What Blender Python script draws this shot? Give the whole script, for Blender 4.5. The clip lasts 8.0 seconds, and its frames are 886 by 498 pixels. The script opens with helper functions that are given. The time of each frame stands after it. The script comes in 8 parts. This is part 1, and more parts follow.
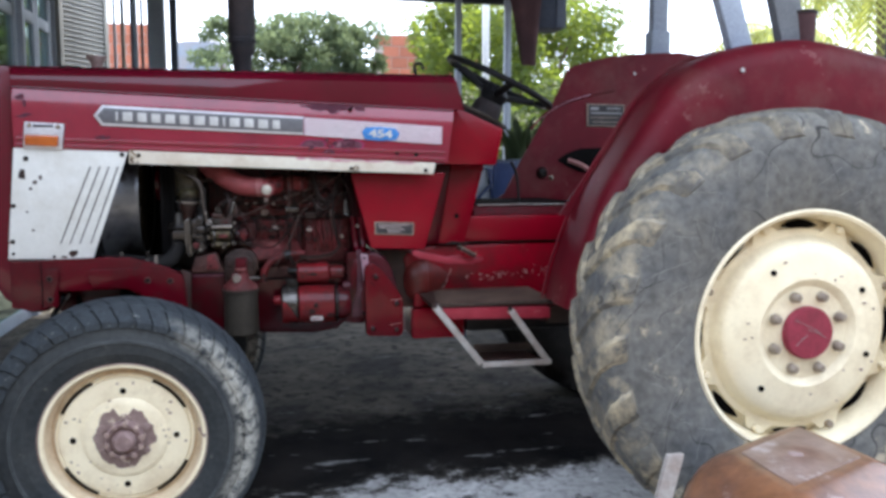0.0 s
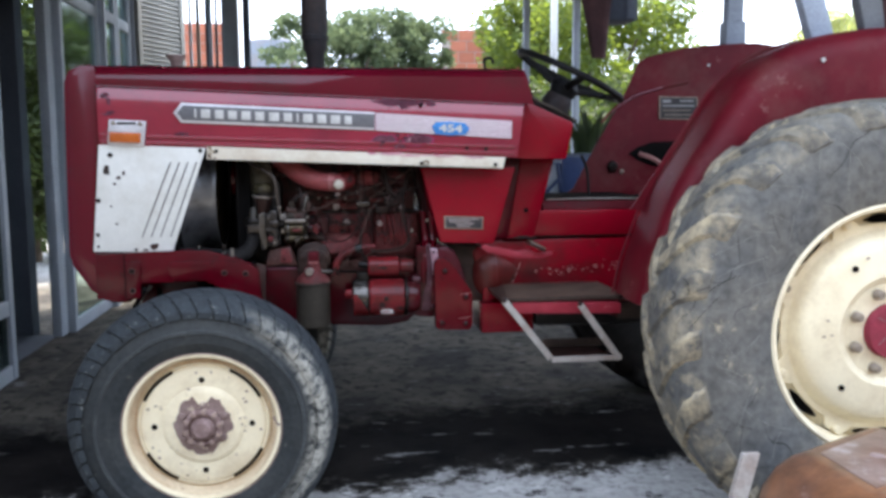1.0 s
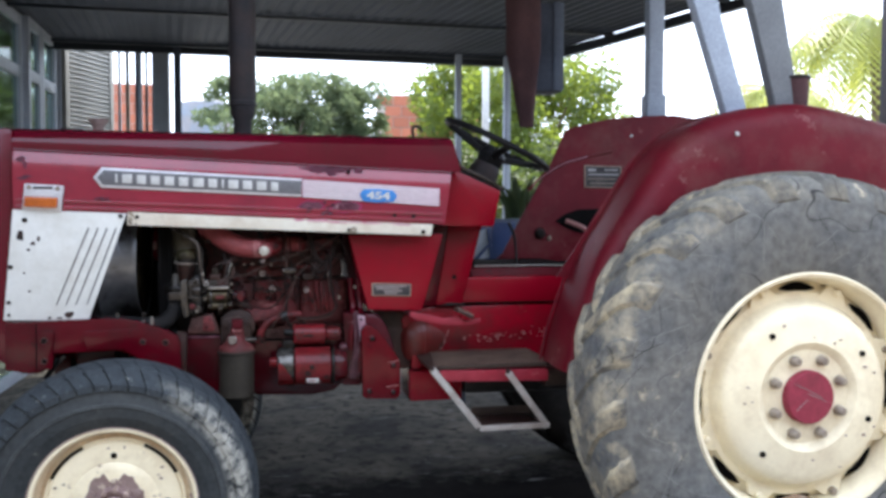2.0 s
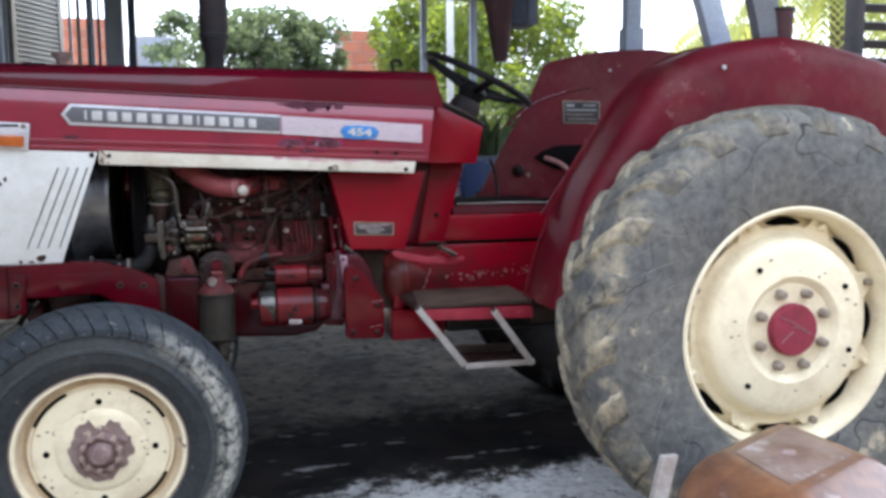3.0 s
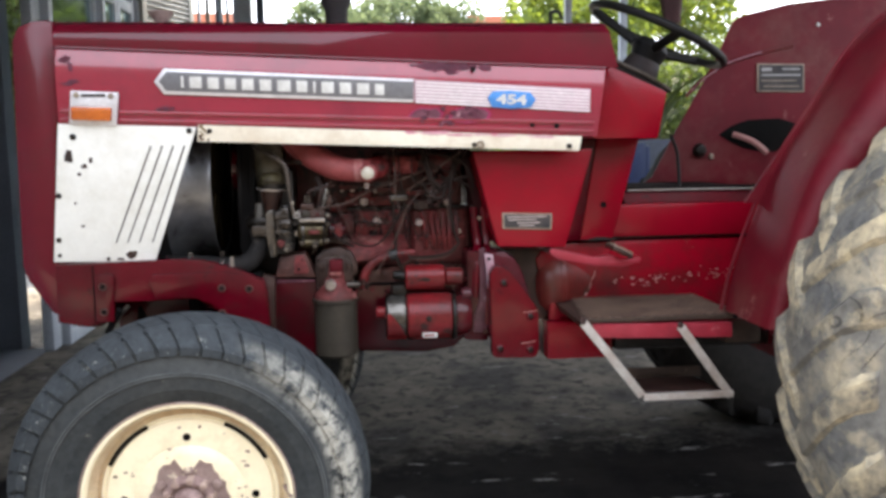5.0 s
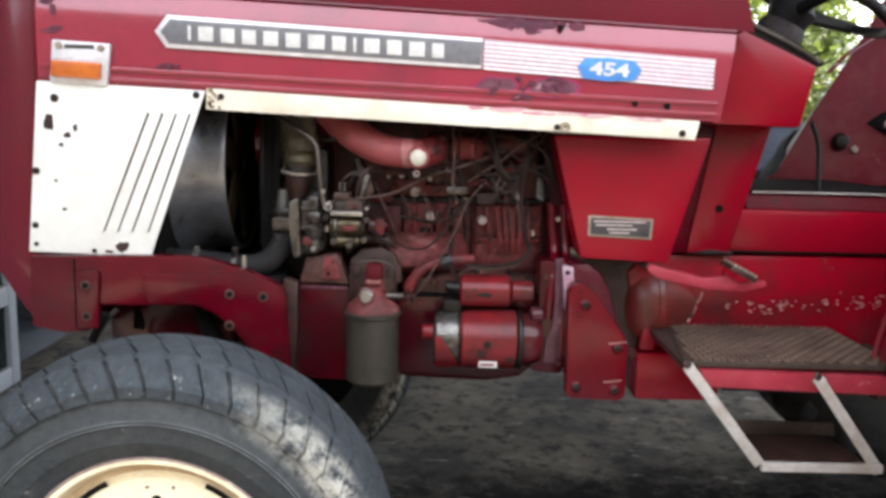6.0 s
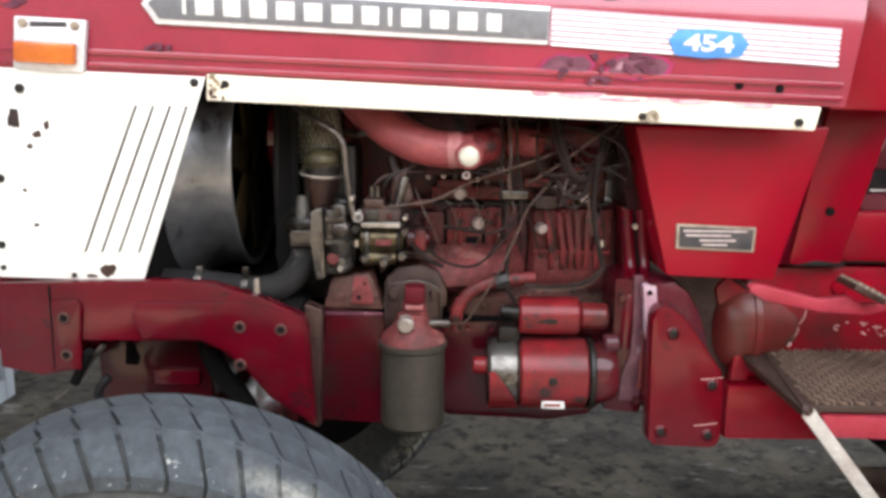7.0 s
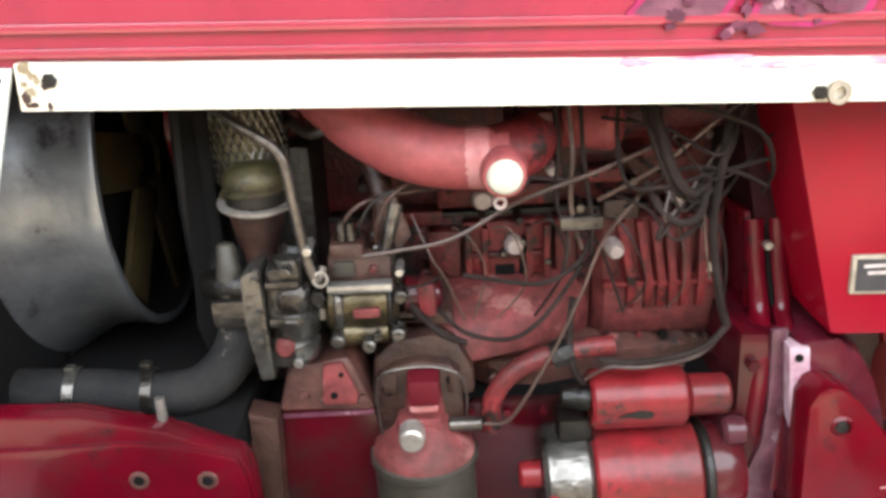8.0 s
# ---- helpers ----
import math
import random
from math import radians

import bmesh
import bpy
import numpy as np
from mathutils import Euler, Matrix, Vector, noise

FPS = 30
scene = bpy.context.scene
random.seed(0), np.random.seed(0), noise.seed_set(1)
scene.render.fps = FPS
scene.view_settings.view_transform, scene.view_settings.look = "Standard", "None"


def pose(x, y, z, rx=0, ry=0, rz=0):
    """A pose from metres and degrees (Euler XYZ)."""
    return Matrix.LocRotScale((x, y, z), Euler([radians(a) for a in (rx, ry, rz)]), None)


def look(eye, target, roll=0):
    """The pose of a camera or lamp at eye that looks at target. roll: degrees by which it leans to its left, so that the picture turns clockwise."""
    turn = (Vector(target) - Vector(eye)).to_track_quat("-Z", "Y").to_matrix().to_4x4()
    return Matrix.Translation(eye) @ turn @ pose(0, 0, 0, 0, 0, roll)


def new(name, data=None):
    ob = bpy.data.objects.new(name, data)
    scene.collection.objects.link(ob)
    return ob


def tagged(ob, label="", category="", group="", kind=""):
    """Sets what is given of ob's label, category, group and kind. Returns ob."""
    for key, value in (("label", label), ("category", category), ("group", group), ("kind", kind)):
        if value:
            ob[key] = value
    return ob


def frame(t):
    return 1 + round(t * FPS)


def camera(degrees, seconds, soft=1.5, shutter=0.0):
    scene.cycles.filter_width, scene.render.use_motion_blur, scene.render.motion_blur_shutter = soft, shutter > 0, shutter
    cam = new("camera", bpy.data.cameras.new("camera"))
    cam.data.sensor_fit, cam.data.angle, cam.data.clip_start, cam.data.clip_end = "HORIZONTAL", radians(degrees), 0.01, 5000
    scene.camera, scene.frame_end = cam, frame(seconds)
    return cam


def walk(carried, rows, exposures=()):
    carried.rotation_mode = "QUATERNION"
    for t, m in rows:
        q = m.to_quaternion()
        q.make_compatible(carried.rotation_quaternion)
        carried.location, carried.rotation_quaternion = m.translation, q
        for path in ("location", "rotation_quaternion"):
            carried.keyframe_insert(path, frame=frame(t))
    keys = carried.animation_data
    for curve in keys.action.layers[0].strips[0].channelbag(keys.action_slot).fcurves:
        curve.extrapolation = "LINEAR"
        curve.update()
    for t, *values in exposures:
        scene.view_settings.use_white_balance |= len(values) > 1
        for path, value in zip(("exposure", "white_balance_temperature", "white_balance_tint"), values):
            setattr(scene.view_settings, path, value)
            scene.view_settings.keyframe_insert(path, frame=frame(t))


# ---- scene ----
cam = camera(55.9, 8.0, soft=3.3)
PATH = [
    (0, (0.414, -3.191, 1.168), (0.823, -1.245, 0.955), 0.0),
    (0.5, (0.412, -3.189, 1.17), (0.73, -1.225, 0.959), -0.2),
    (0.7, (0.407, -3.193, 1.169), (0.717, -1.225, 0.949), -0.3),
    (1, (0.399, -3.198, 1.167), (0.653, -1.227, 0.942), -0.3),
    (1.2, (0.398, -3.196, 1.167), (0.682, -1.225, 0.943), -0.2),
    (1.5, (0.402, -3.191, 1.17), (0.687, -1.222, 0.964), -0.1),
    (2, (0.43, -3.189, 1.185), (0.837, -1.233, 1.107), 0.1),
    (2.2, (0.444, -3.177, 1.18), (0.905, -1.234, 1.075), -0.2),
    (3.3, (0.324, -3.117, 1.178), (0.829, -1.198, 0.928), -0.2),
    (3.5, (0.428, -3.13, 1.164), (0.778, -1.179, 0.898), -0.7),
    (4, (0.374, -2.94, 1.131), (0.555, -0.974, 0.815), -0.0),
    (4.2, (0.364, -2.836, 1.142), (0.509, -0.871, 0.82), -0.3),
    (4.3, (0.362, -2.78, 1.151), (0.557, -0.817, 0.823), -0.6),
    (4.5, (0.361, -2.682, 1.162), (0.56, -0.72, 0.826), -1.0),
    (4.8, (0.365, -2.593, 1.138), (0.596, -0.625, 0.837), -0.9),
    (5, (0.378, -2.537, 1.125), (0.583, -0.562, 0.889), -0.8),
    (5.2, (0.429, -2.441, 1.158), (0.54, -0.455, 0.946), -0.7),
    (6.3, (0.449, -1.913, 1.151), (0.471, 0.056, 0.802), 1.5),
    (6.5, (0.414, -1.82, 1.154), (0.494, 0.145, 0.792), 1.9),
    (6.7, (0.394, -1.717, 1.159), (0.477, 0.248, 0.775), 1.5),
    (6.8, (0.386, -1.715, 1.162), (0.444, 0.251, 0.784), 1.2),
    (7, (0.371, -1.701, 1.17), (0.369, 0.265, 0.805), 0.7),
    (7.2, (0.357, -1.575, 1.18), (0.294, 0.393, 0.832), 0.7),
    (7.3, (0.351, -1.507, 1.187), (0.29, 0.462, 0.842), 0.7),
    (7.5, (0.342, -1.36, 1.205), (0.368, 0.6, 0.811), 0.4),
    (7.6, (0.341, -1.256, 1.218), (0.446, 0.692, 0.715), -0.1),
    (7.7, (0.341, -1.161, 1.234), (0.457, 0.77, 0.631), -0.7),
    (7.8, (0.342, -1.129, 1.251), (0.393, 0.783, 0.597), -1.4),
    (7.9, (0.344, -1.08, 1.268), (0.36, 0.813, 0.58), -2.1),
    (8, (0.345, -1.048, 1.285), (0.353, 0.827, 0.588), -2.8),
]
EXPOSURES = [(0, 1.97, 6450, 12), (2, 2.02, 6450, 12), (3.5, 1.95, 6550, 13), (4, 2.0, 6750, 14), (4.5, 2.37, 7500, 13), (5, 2.46, 7400, 13), (6.5, 3.0, 7700, 12), (7, 3.16, 7850, 12), (7.5, 3.08, 7850, 11), (7.8, 3.2, 7750, 9), (8, 3.66, 7650, 7)]
walk(cam, [(t, look(eye, target, roll)) for t, eye, target, roll in PATH], EXPOSURES)

# ---- world and light ----
SUN_EL, SUN_AZ = 68.0, 30.0
world = bpy.data.worlds.new("sky")
scene.world = world
world.use_nodes = True
wn, wl = world.node_tree.nodes, world.node_tree.links
sky = wn.new("ShaderNodeTexSky")
sky.sky_type, sky.sun_disc = "NISHITA", False
sky.sun_elevation, sky.sun_rotation = radians(SUN_EL), radians(SUN_AZ)
sky.air_density, sky.dust_density, sky.ozone_density = 1.0, 4.0, 1.0
haze = wn.new("ShaderNodeMixRGB")
haze.inputs[0].default_value, haze.inputs[2].default_value = 0.6, (7.9, 9.2, 11.3, 1)
wl.new(sky.outputs[0], haze.inputs[1])
wl.new(haze.outputs[0], wn["Background"].inputs[0])
wn["Background"].inputs[1].default_value = 0.15
sun = new("sun", bpy.data.lights.new("sun", "SUN"))
sun.data.energy, sun.data.angle, sun.data.color = 4.0, radians(3), (1.0, 0.94, 0.84)
az, el = radians(SUN_AZ), radians(SUN_EL)
sun.matrix_world = look((math.sin(az) * math.cos(el) * 20, math.cos(az) * math.cos(el) * 20, math.sin(el) * 20), (0, 0, 0))


# ---- materials ----
def mat(name, a, b=None, scale=6.0, rough=0.6, metal=0.0, bump=0.0, fine=90.0, spot=None, spot_at=0.62, spot_scale=14.0, coat=0.0, vary=0.0, island=0.0, rough2=None, spec=0.35, depth=0.35, grime=0.0, grime_scale=5.0, grime_colour=(0.030, 0.016, 0.014), crack=0.0, crack_scale=7.0, coat_rough=0.15):
    """A surface of two colours a and b mixed by large noise, with spots of a third colour, fine relief and optional variation by piece."""
    m = bpy.data.materials.new(name)
    m.use_nodes = True
    n, l = m.node_tree.nodes, m.node_tree.links
    p = n["Principled BSDF"]
    p.inputs["Metallic"].default_value, p.inputs["Roughness"].default_value = metal, rough
    p.inputs["Specular IOR Level"].default_value = spec
    p.inputs["Coat Weight"].default_value, p.inputs["Coat Roughness"].default_value = coat, coat_rough
    co = n.new("ShaderNodeTexCoord")

    def noise_at(s, detail=5.0, rgh=0.6):
        t = n.new("ShaderNodeTexNoise")
        t.inputs["Scale"].default_value, t.inputs["Detail"].default_value, t.inputs["Roughness"].default_value = s, detail, rgh
        l.new(co.outputs["Object"], t.inputs["Vector"])
        return t.outputs["Fac"]

    def band(fac, lo, hi):
        r = n.new("ShaderNodeMapRange")
        r.inputs[1].default_value, r.inputs[2].default_value = lo, hi
        l.new(fac, r.inputs[0])
        return r.outputs[0]

    def mix(fac, c1, c2):
        x = n.new("ShaderNodeMixRGB")
        for i, c in ((1, c1), (2, c2)):
            if isinstance(c, tuple):
                x.inputs[i].default_value = (*c, 1)
            else:
                l.new(c, x.inputs[i])
        l.new(fac, x.inputs[0])
        return x.outputs[0]

    big = band(noise_at(scale), 0.35, 0.68)
    colour = mix(big, a, b or tuple(v * 0.8 for v in a))
    fine_fac = noise_at(fine, 3.0)
    grain = band(fine_fac, 0.2, 0.9)
    dark = n.new("ShaderNodeMixRGB")
    dark.blend_type, dark.inputs[0].default_value = "MULTIPLY", depth
    l.new(colour, dark.inputs[1])
    l.new(grain, dark.inputs[2])
    colour = dark.outputs[0]
    if spot:
        colour = mix(band(noise_at(spot_scale, 7.0, 0.7), spot_at, spot_at + 0.06), colour, spot)
    if crack:
        off = n.new("ShaderNodeMath")
        off.operation, off.inputs[1].default_value = "SUBTRACT", 0.5
        l.new(noise_at(crack_scale, 1.0, 0.4), off.inputs[0])
        line = n.new("ShaderNodeMath")
        line.operation = "ABSOLUTE"
        l.new(off.outputs[0], line.inputs[0])
        here = n.new("ShaderNodeMath")
        here.operation = "MULTIPLY"
        l.new(band(line.outputs[0], crack, crack * 0.3), here.inputs[0])
        l.new(band(noise_at(crack_scale * 0.45, 2.0), 0.46, 0.56), here.inputs[1])
        colour = mix(here.outputs[0], colour, tuple(v * 0.16 for v in a))
    if grime:
        soft = band(noise_at(grime_scale, 9.0, 0.72), 0.47, 0.74)
        cut = n.new("ShaderNodeMath")
        cut.operation, cut.inputs[1].default_value = "MULTIPLY", grime
        l.new(soft, cut.inputs[0])
        colour = mix(cut.outputs[0], colour, grime_colour)
    if vary or island:
        src = n.new("ShaderNodeObjectInfo").outputs["Random"] if vary else n.new("ShaderNodeNewGeometry").outputs["Random Per Island"]
        h = n.new("ShaderNodeHueSaturation")
        v = n.new("ShaderNodeMapRange")
        v.inputs[3].default_value, v.inputs[4].default_value = 1 - (vary or island), 1 + (vary or island)
        l.new(src, v.inputs[0])
        l.new(v.outputs[0], h.inputs["Value"])
        l.new(colour, h.inputs["Color"])
        colour = h.outputs[0]
    l.new(colour, p.inputs["Base Color"])
    if rough2 is not None:
        r = n.new("ShaderNodeMapRange")
        r.inputs[3].default_value, r.inputs[4].default_value = rough, rough2
        l.new(big, r.inputs[0])
        l.new(r.outputs[0], p.inputs["Roughness"])
    if bump:
        bp = n.new("ShaderNodeBump")
        bp.inputs["Strength"].default_value, bp.inputs["Distance"].default_value = bump, 0.004
        l.new(fine_fac, bp.inputs["Height"])
        l.new(bp.outputs[0], p.inputs["Normal"])
    return m


RED = mat("red_paint", (0.25, 0.002, 0.012), (0.185, 0.002, 0.009), 5, 0.24, bump=0.10, fine=16, spot=(0.13, 0.055, 0.040), spot_at=0.66, spot_scale=7, depth=0.15, grime=0.8, spec=0.25)
# Darker than the hood side: the roof's dark reflection is in the colour.
HOOD = mat("hood_red_paint", (0.115, 0.003, 0.013), (0.078, 0.003, 0.009), 3, 0.15, bump=0.16, fine=6, spot=(0.04, 0.005, 0.009), spot_at=0.68, spot_scale=8, depth=0.1, grime=0.4)
FADED = mat("faded_red_paint", (0.275, 0.016, 0.038), (0.20, 0.008, 0.024), 3, 0.17, bump=0.22, fine=6, spot=(0.12, 0.008, 0.022), spot_at=0.64, spot_scale=7, coat=0.4, coat_rough=0.06, spec=0.5, depth=0.1, grime=0.5, grime_colour=(0.05, 0.008, 0.022))
FENDER = mat("fender_red_paint", (0.125, 0.005, 0.012), (0.085, 0.004, 0.009), 4, 0.50, spec=0.16, bump=0.20, fine=7, spot=(0.20, 0.085, 0.078), spot_at=0.63, spot_scale=7, depth=0.2, grime=0.7, grime_colour=(0.13, 0.055, 0.045), grime_scale=3)
CHASSIS = mat("chassis_red_paint", (0.105, 0.0015, 0.008), (0.055, 0.0015, 0.005), 9, 0.20, bump=0.12, fine=18, spot=(0.022, 0.005, 0.006), spot_at=0.60, coat=0.1, spec=0.22, coat_rough=0.06, depth=0.2, grime=0.7)
FRESH = mat("bright_red_paint", (0.222, 0.0015, 0.011), (0.190, 0.0015, 0.009), 3, 0.24, bump=0.06, fine=9, spot=(0.19, 0.003, 0.011), spot_at=0.66, depth=0.1, grime=0.35, spec=0.22)
# Engine colours: real oil and grime, darkened further for the bay's shade.
ENGINE = mat("oily_engine_red", (0.15, 0.018, 0.019), (0.026, 0.012, 0.011), 15, 0.42, bump=0.6, fine=140, spot=(0.006, 0.004, 0.004), spot_at=0.54, spot_scale=22, rough2=0.3, depth=0.8, spec=0.25)
MANIFOLD = mat("faded_manifold_red", (0.25, 0.028, 0.031), (0.060, 0.013, 0.013), 13, 0.42, bump=0.4, fine=130, spot=(0.010, 0.006, 0.005), spot_at=0.55, spot_scale=18, depth=0.7, grime=0.9, spec=0.2)
STARTER = mat("starter_red", (0.25, 0.014, 0.020), (0.13, 0.008, 0.010), 16, 0.30, bump=0.2, spot=(0.022, 0.010, 0.009), spot_at=0.59, spot_scale=24, depth=0.5, grime=0.8, spec=0.25)
GREASE = mat("greasy_dark_metal", (0.016, 0.012, 0.010), (0.006, 0.005, 0.004), 18, 0.38, metal=0.2, bump=0.5, fine=120, spot=(0.05, 0.035, 0.026), spot_at=0.65, spot_scale=30, depth=0.6)
BROWNG = mat("oily_brown_casting", (0.070, 0.031, 0.023), (0.018, 0.009, 0.008), 16, 0.40, bump=0.5, fine=130, spot=(0.10, 0.018, 0.016), spot_at=0.62, spot_scale=18, depth=0.6)
ALLOY = mat("dirty_aluminium", (0.22, 0.205, 0.185), (0.040, 0.035, 0.031), 16, 0.26, metal=0.8, bump=0.4, spot=(0.014, 0.010, 0.008), spot_at=0.58, spot_scale=24, depth=0.6, grime=0.8, grime_colour=(0.025, 0.016, 0.013), grime_scale=9)
BRIGHT = mat("bright_metal", (0.46, 0.44, 0.41), (0.24, 0.22, 0.20), 30, 0.28, metal=0.8, bump=0.1)
SHROUD = mat("grey_shroud_steel", (0.27, 0.275, 0.28), (0.13, 0.142, 0.160), 5, 0.34, metal=0.7, bump=0.25, fine=30, spot=(0.05, 0.042, 0.042), spot_at=0.58, spot_scale=8, depth=0.3, spec=0.6, grime=0.8, grime_colour=(0.035, 0.036, 0.045), grime_scale=4)
OLIVE = mat("olive_mesh_metal", (0.105, 0.090, 0.040), (0.038, 0.032, 0.016), 14, 0.45, metal=0.3, bump=0.5, fine=60, spot=(0.016, 0.013, 0.009), spot_at=0.56, spot_scale=30, depth=0.6, grime=0.7, grime_scale=16)
BLACK = mat("black_rubber", (0.008, 0.008, 0.009), (0.014, 0.013, 0.013), 12, 0.5, bump=0.2, spec=0.12)
# Near-black that paints shade in gaps and holes; also used for black hoses.
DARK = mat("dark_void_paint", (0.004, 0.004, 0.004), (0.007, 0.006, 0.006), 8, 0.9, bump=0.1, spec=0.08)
HOSE = mat("dusty_rubber_hose", (0.010, 0.010, 0.011), (0.024, 0.022, 0.021), 14, 0.75, bump=0.4, spot=(0.085, 0.074, 0.064), spot_at=0.62, spot_scale=22, depth=0.4, spec=0.08)
WHITE = mat("chipped_white_paint", (0.70, 0.70, 0.655), (0.62, 0.62, 0.57), 6, 0.40, bump=0.08, spot=(0.34, 0.27, 0.22), spot_at=0.73, spot_scale=18, coat=0.2, depth=0.10, grime=0.55, grime_colour=(0.42, 0.39, 0.32), grime_scale=7)
STRIPW = mat("stained_white_strip", (0.69, 0.65, 0.54), (0.62, 0.55, 0.44), 8, 0.42, bump=0.06, spot=(0.50, 0.32, 0.26), spot_at=0.70, spot_scale=6, depth=0.1, grime=0.75, grime_colour=(0.36, 0.26, 0.17), grime_scale=7)
CREAM = mat("cream_wheel_paint", (0.85, 0.76, 0.54), (0.77, 0.67, 0.46), 4, 0.5, bump=0.08, spot=(0.36, 0.23, 0.14), spot_at=0.705, spot_scale=12, depth=0.10, grime=0.6, grime_colour=(0.36, 0.25, 0.14), grime_scale=5)
RUSTRED = mat("rusty_mauve_hub", (0.37, 0.275, 0.245), (0.25, 0.165, 0.145), 16, 0.75, bump=0.4, spot=(0.62, 0.53, 0.39), spot_at=0.575, spot_scale=17, depth=0.4, grime=0.55, grime_colour=(0.12, 0.070, 0.062), grime_scale=18)
RIMRUST = mat("rust_stained_cream_paint", (0.77, 0.64, 0.43), (0.58, 0.42, 0.26), 7, 0.6, bump=0.2, spot=(0.34, 0.20, 0.12), spot_at=0.62, spot_scale=12, depth=0.3)
TYRELINE = mat("pale_scuffed_rubber", (0.14, 0.15, 0.15), (0.05, 0.055, 0.058), 14, 0.9, bump=0.3)
HUBRED = mat("matt_red_hub_paint", (0.30, 0.030, 0.055), (0.22, 0.022, 0.038), 12, 0.6, bump=0.2, spot=(0.40, 0.20, 0.20), spot_at=0.66, spot_scale=22)
NUT = mat("weathered_nut_metal", (0.36, 0.30, 0.23), (0.22, 0.17, 0.13), 30, 0.6, metal=0.2, bump=0.2)
TYRE = mat("front_tyre_rubber", (0.034, 0.040, 0.043), (0.058, 0.062, 0.060), 5, 0.8, bump=0.5, fine=60, spot=(0.15, 0.148, 0.13), spot_at=0.65, spot_scale=20, depth=0.6, spec=0.25)
TREAD = mat("dusty_tread_rubber", (0.054, 0.065, 0.072), (0.032, 0.039, 0.045), 9, 0.85, bump=0.6, fine=70, spot=(0.19, 0.185, 0.165), spot_at=0.67, spot_scale=26, depth=0.6, spec=0.3)
REARTYRE = mat("muddy_rear_tyre_rubber", (0.148, 0.151, 0.148), (0.245, 0.232, 0.200), 5, 0.85, bump=0.7, fine=34, spot=(0.40, 0.345, 0.245), spot_at=0.60, spot_scale=5, depth=0.65, spec=0.25, crack=0.007, crack_scale=6, grime=0.45, grime_colour=(0.07, 0.068, 0.064), grime_scale=7)
LUG = mat("mud_worn_lug_rubber", (0.142, 0.140, 0.132), (0.262, 0.238, 0.190), 7, 0.85, bump=0.7, fine=34, spot=(0.43, 0.36, 0.235), spot_at=0.61, spot_scale=9, depth=0.65, spec=0.25, crack=0.006, crack_scale=7, grime=0.4, grime_colour=(0.07, 0.068, 0.064), grime_scale=8)
PLATE = mat("worn_black_plate", (0.025, 0.024, 0.026), (0.06, 0.05, 0.05), 20, 0.5, bump=0.1)
SILVER = mat("silver_trim", (0.72, 0.72, 0.74), (0.60, 0.60, 0.62), 20, 0.35, metal=0.4)
GREYDEC = mat("grey_badge_enamel", (0.13, 0.13, 0.14), (0.17, 0.165, 0.17), 12, 0.45, bump=0.08)
LETTER = mat("white_enamel", (0.66, 0.66, 0.63), (0.54, 0.53, 0.50), 20, 0.5)
STRIPE = mat("pinkish_white_stripe", (0.78, 0.74, 0.74), (0.74, 0.62, 0.66), 5, 0.45)
PINKBASE = mat("washed_out_badge_base", (0.50, 0.30, 0.36), (0.42, 0.30, 0.33), 6, 0.45)
BLUE = mat("blue_badge_enamel", (0.05, 0.26, 0.62), (0.05, 0.22, 0.55), 10, 0.4)
ORANGE = mat("amber_lens_plastic", (0.54, 0.125, 0.014), (0.44, 0.09, 0.010), 10, 0.25, coat=0.5)
PRIMER = mat("purple_flaking_primer", (0.066, 0.008, 0.025), (0.140, 0.022, 0.050), 24, 0.5, bump=0.4, spot=(0.24, 0.085, 0.11), spot_at=0.62, spot_scale=40, depth=0.4)
MAGENTA = mat("magenta_overspray_paint", (0.33, 0.010, 0.085), (0.24, 0.010, 0.050), 30, 0.4, bump=0.2)
MAUVE = mat("mauve_bare_primer", (0.20, 0.060, 0.090), (0.085, 0.016, 0.034), 24, 0.5, bump=0.4, spot=(0.32, 0.17, 0.19), spot_at=0.60, spot_scale=30, depth=0.5)
WOOD = mat("oily_tread_plate", (0.070, 0.045, 0.034), (0.036, 0.024, 0.019), 12, 0.5, metal=0.2, bump=0.4, spot=(0.17, 0.115, 0.085), spot_at=0.62, spot_scale=30)
GREYBAR = mat("bare_grey_steel_bar", (0.52, 0.49, 0.45), (0.36, 0.30, 0.26), 14, 0.55, metal=0.2, bump=0.2, spot=(0.20, 0.10, 0.07), spot_at=0.66, grime=0.6, grime_colour=(0.16, 0.09, 0.06), grime_scale=6)
WIRE = mat("dusty_cable", (0.014, 0.010, 0.009), (0.030, 0.021, 0.018), 20, 0.8, bump=0.3, spec=0.05)
WIREL = mat("tan_fuel_line", (0.080, 0.046, 0.035), (0.036, 0.020, 0.016), 20, 0.4)
EARTH = mat("weathered_wall", (0.17, 0.155, 0.14), (0.12, 0.11, 0.10), 2, 0.9, bump=0.3)
PIPERED = mat("sun_faded_red_pipe", (0.35, 0.078, 0.080), (0.26, 0.048, 0.050), 8, 0.55, bump=0.2, spot=(0.10, 0.020, 0.022), spot_at=0.66, spot_scale=18, depth=0.4, grime=0.45)
FILTER = mat("dusty_brown_filter_can", (0.056, 0.047, 0.035), (0.030, 0.025, 0.019), 9, 0.5, metal=0.2, bump=0.2, spot=(0.10, 0.08, 0.058), spot_at=0.64, spot_scale=16, depth=0.5)
CHEQ = mat("worn_chequer_metal", (0.23, 0.155, 0.115), (0.11, 0.07, 0.055), 10, 0.45, metal=0.3, bump=0.2)
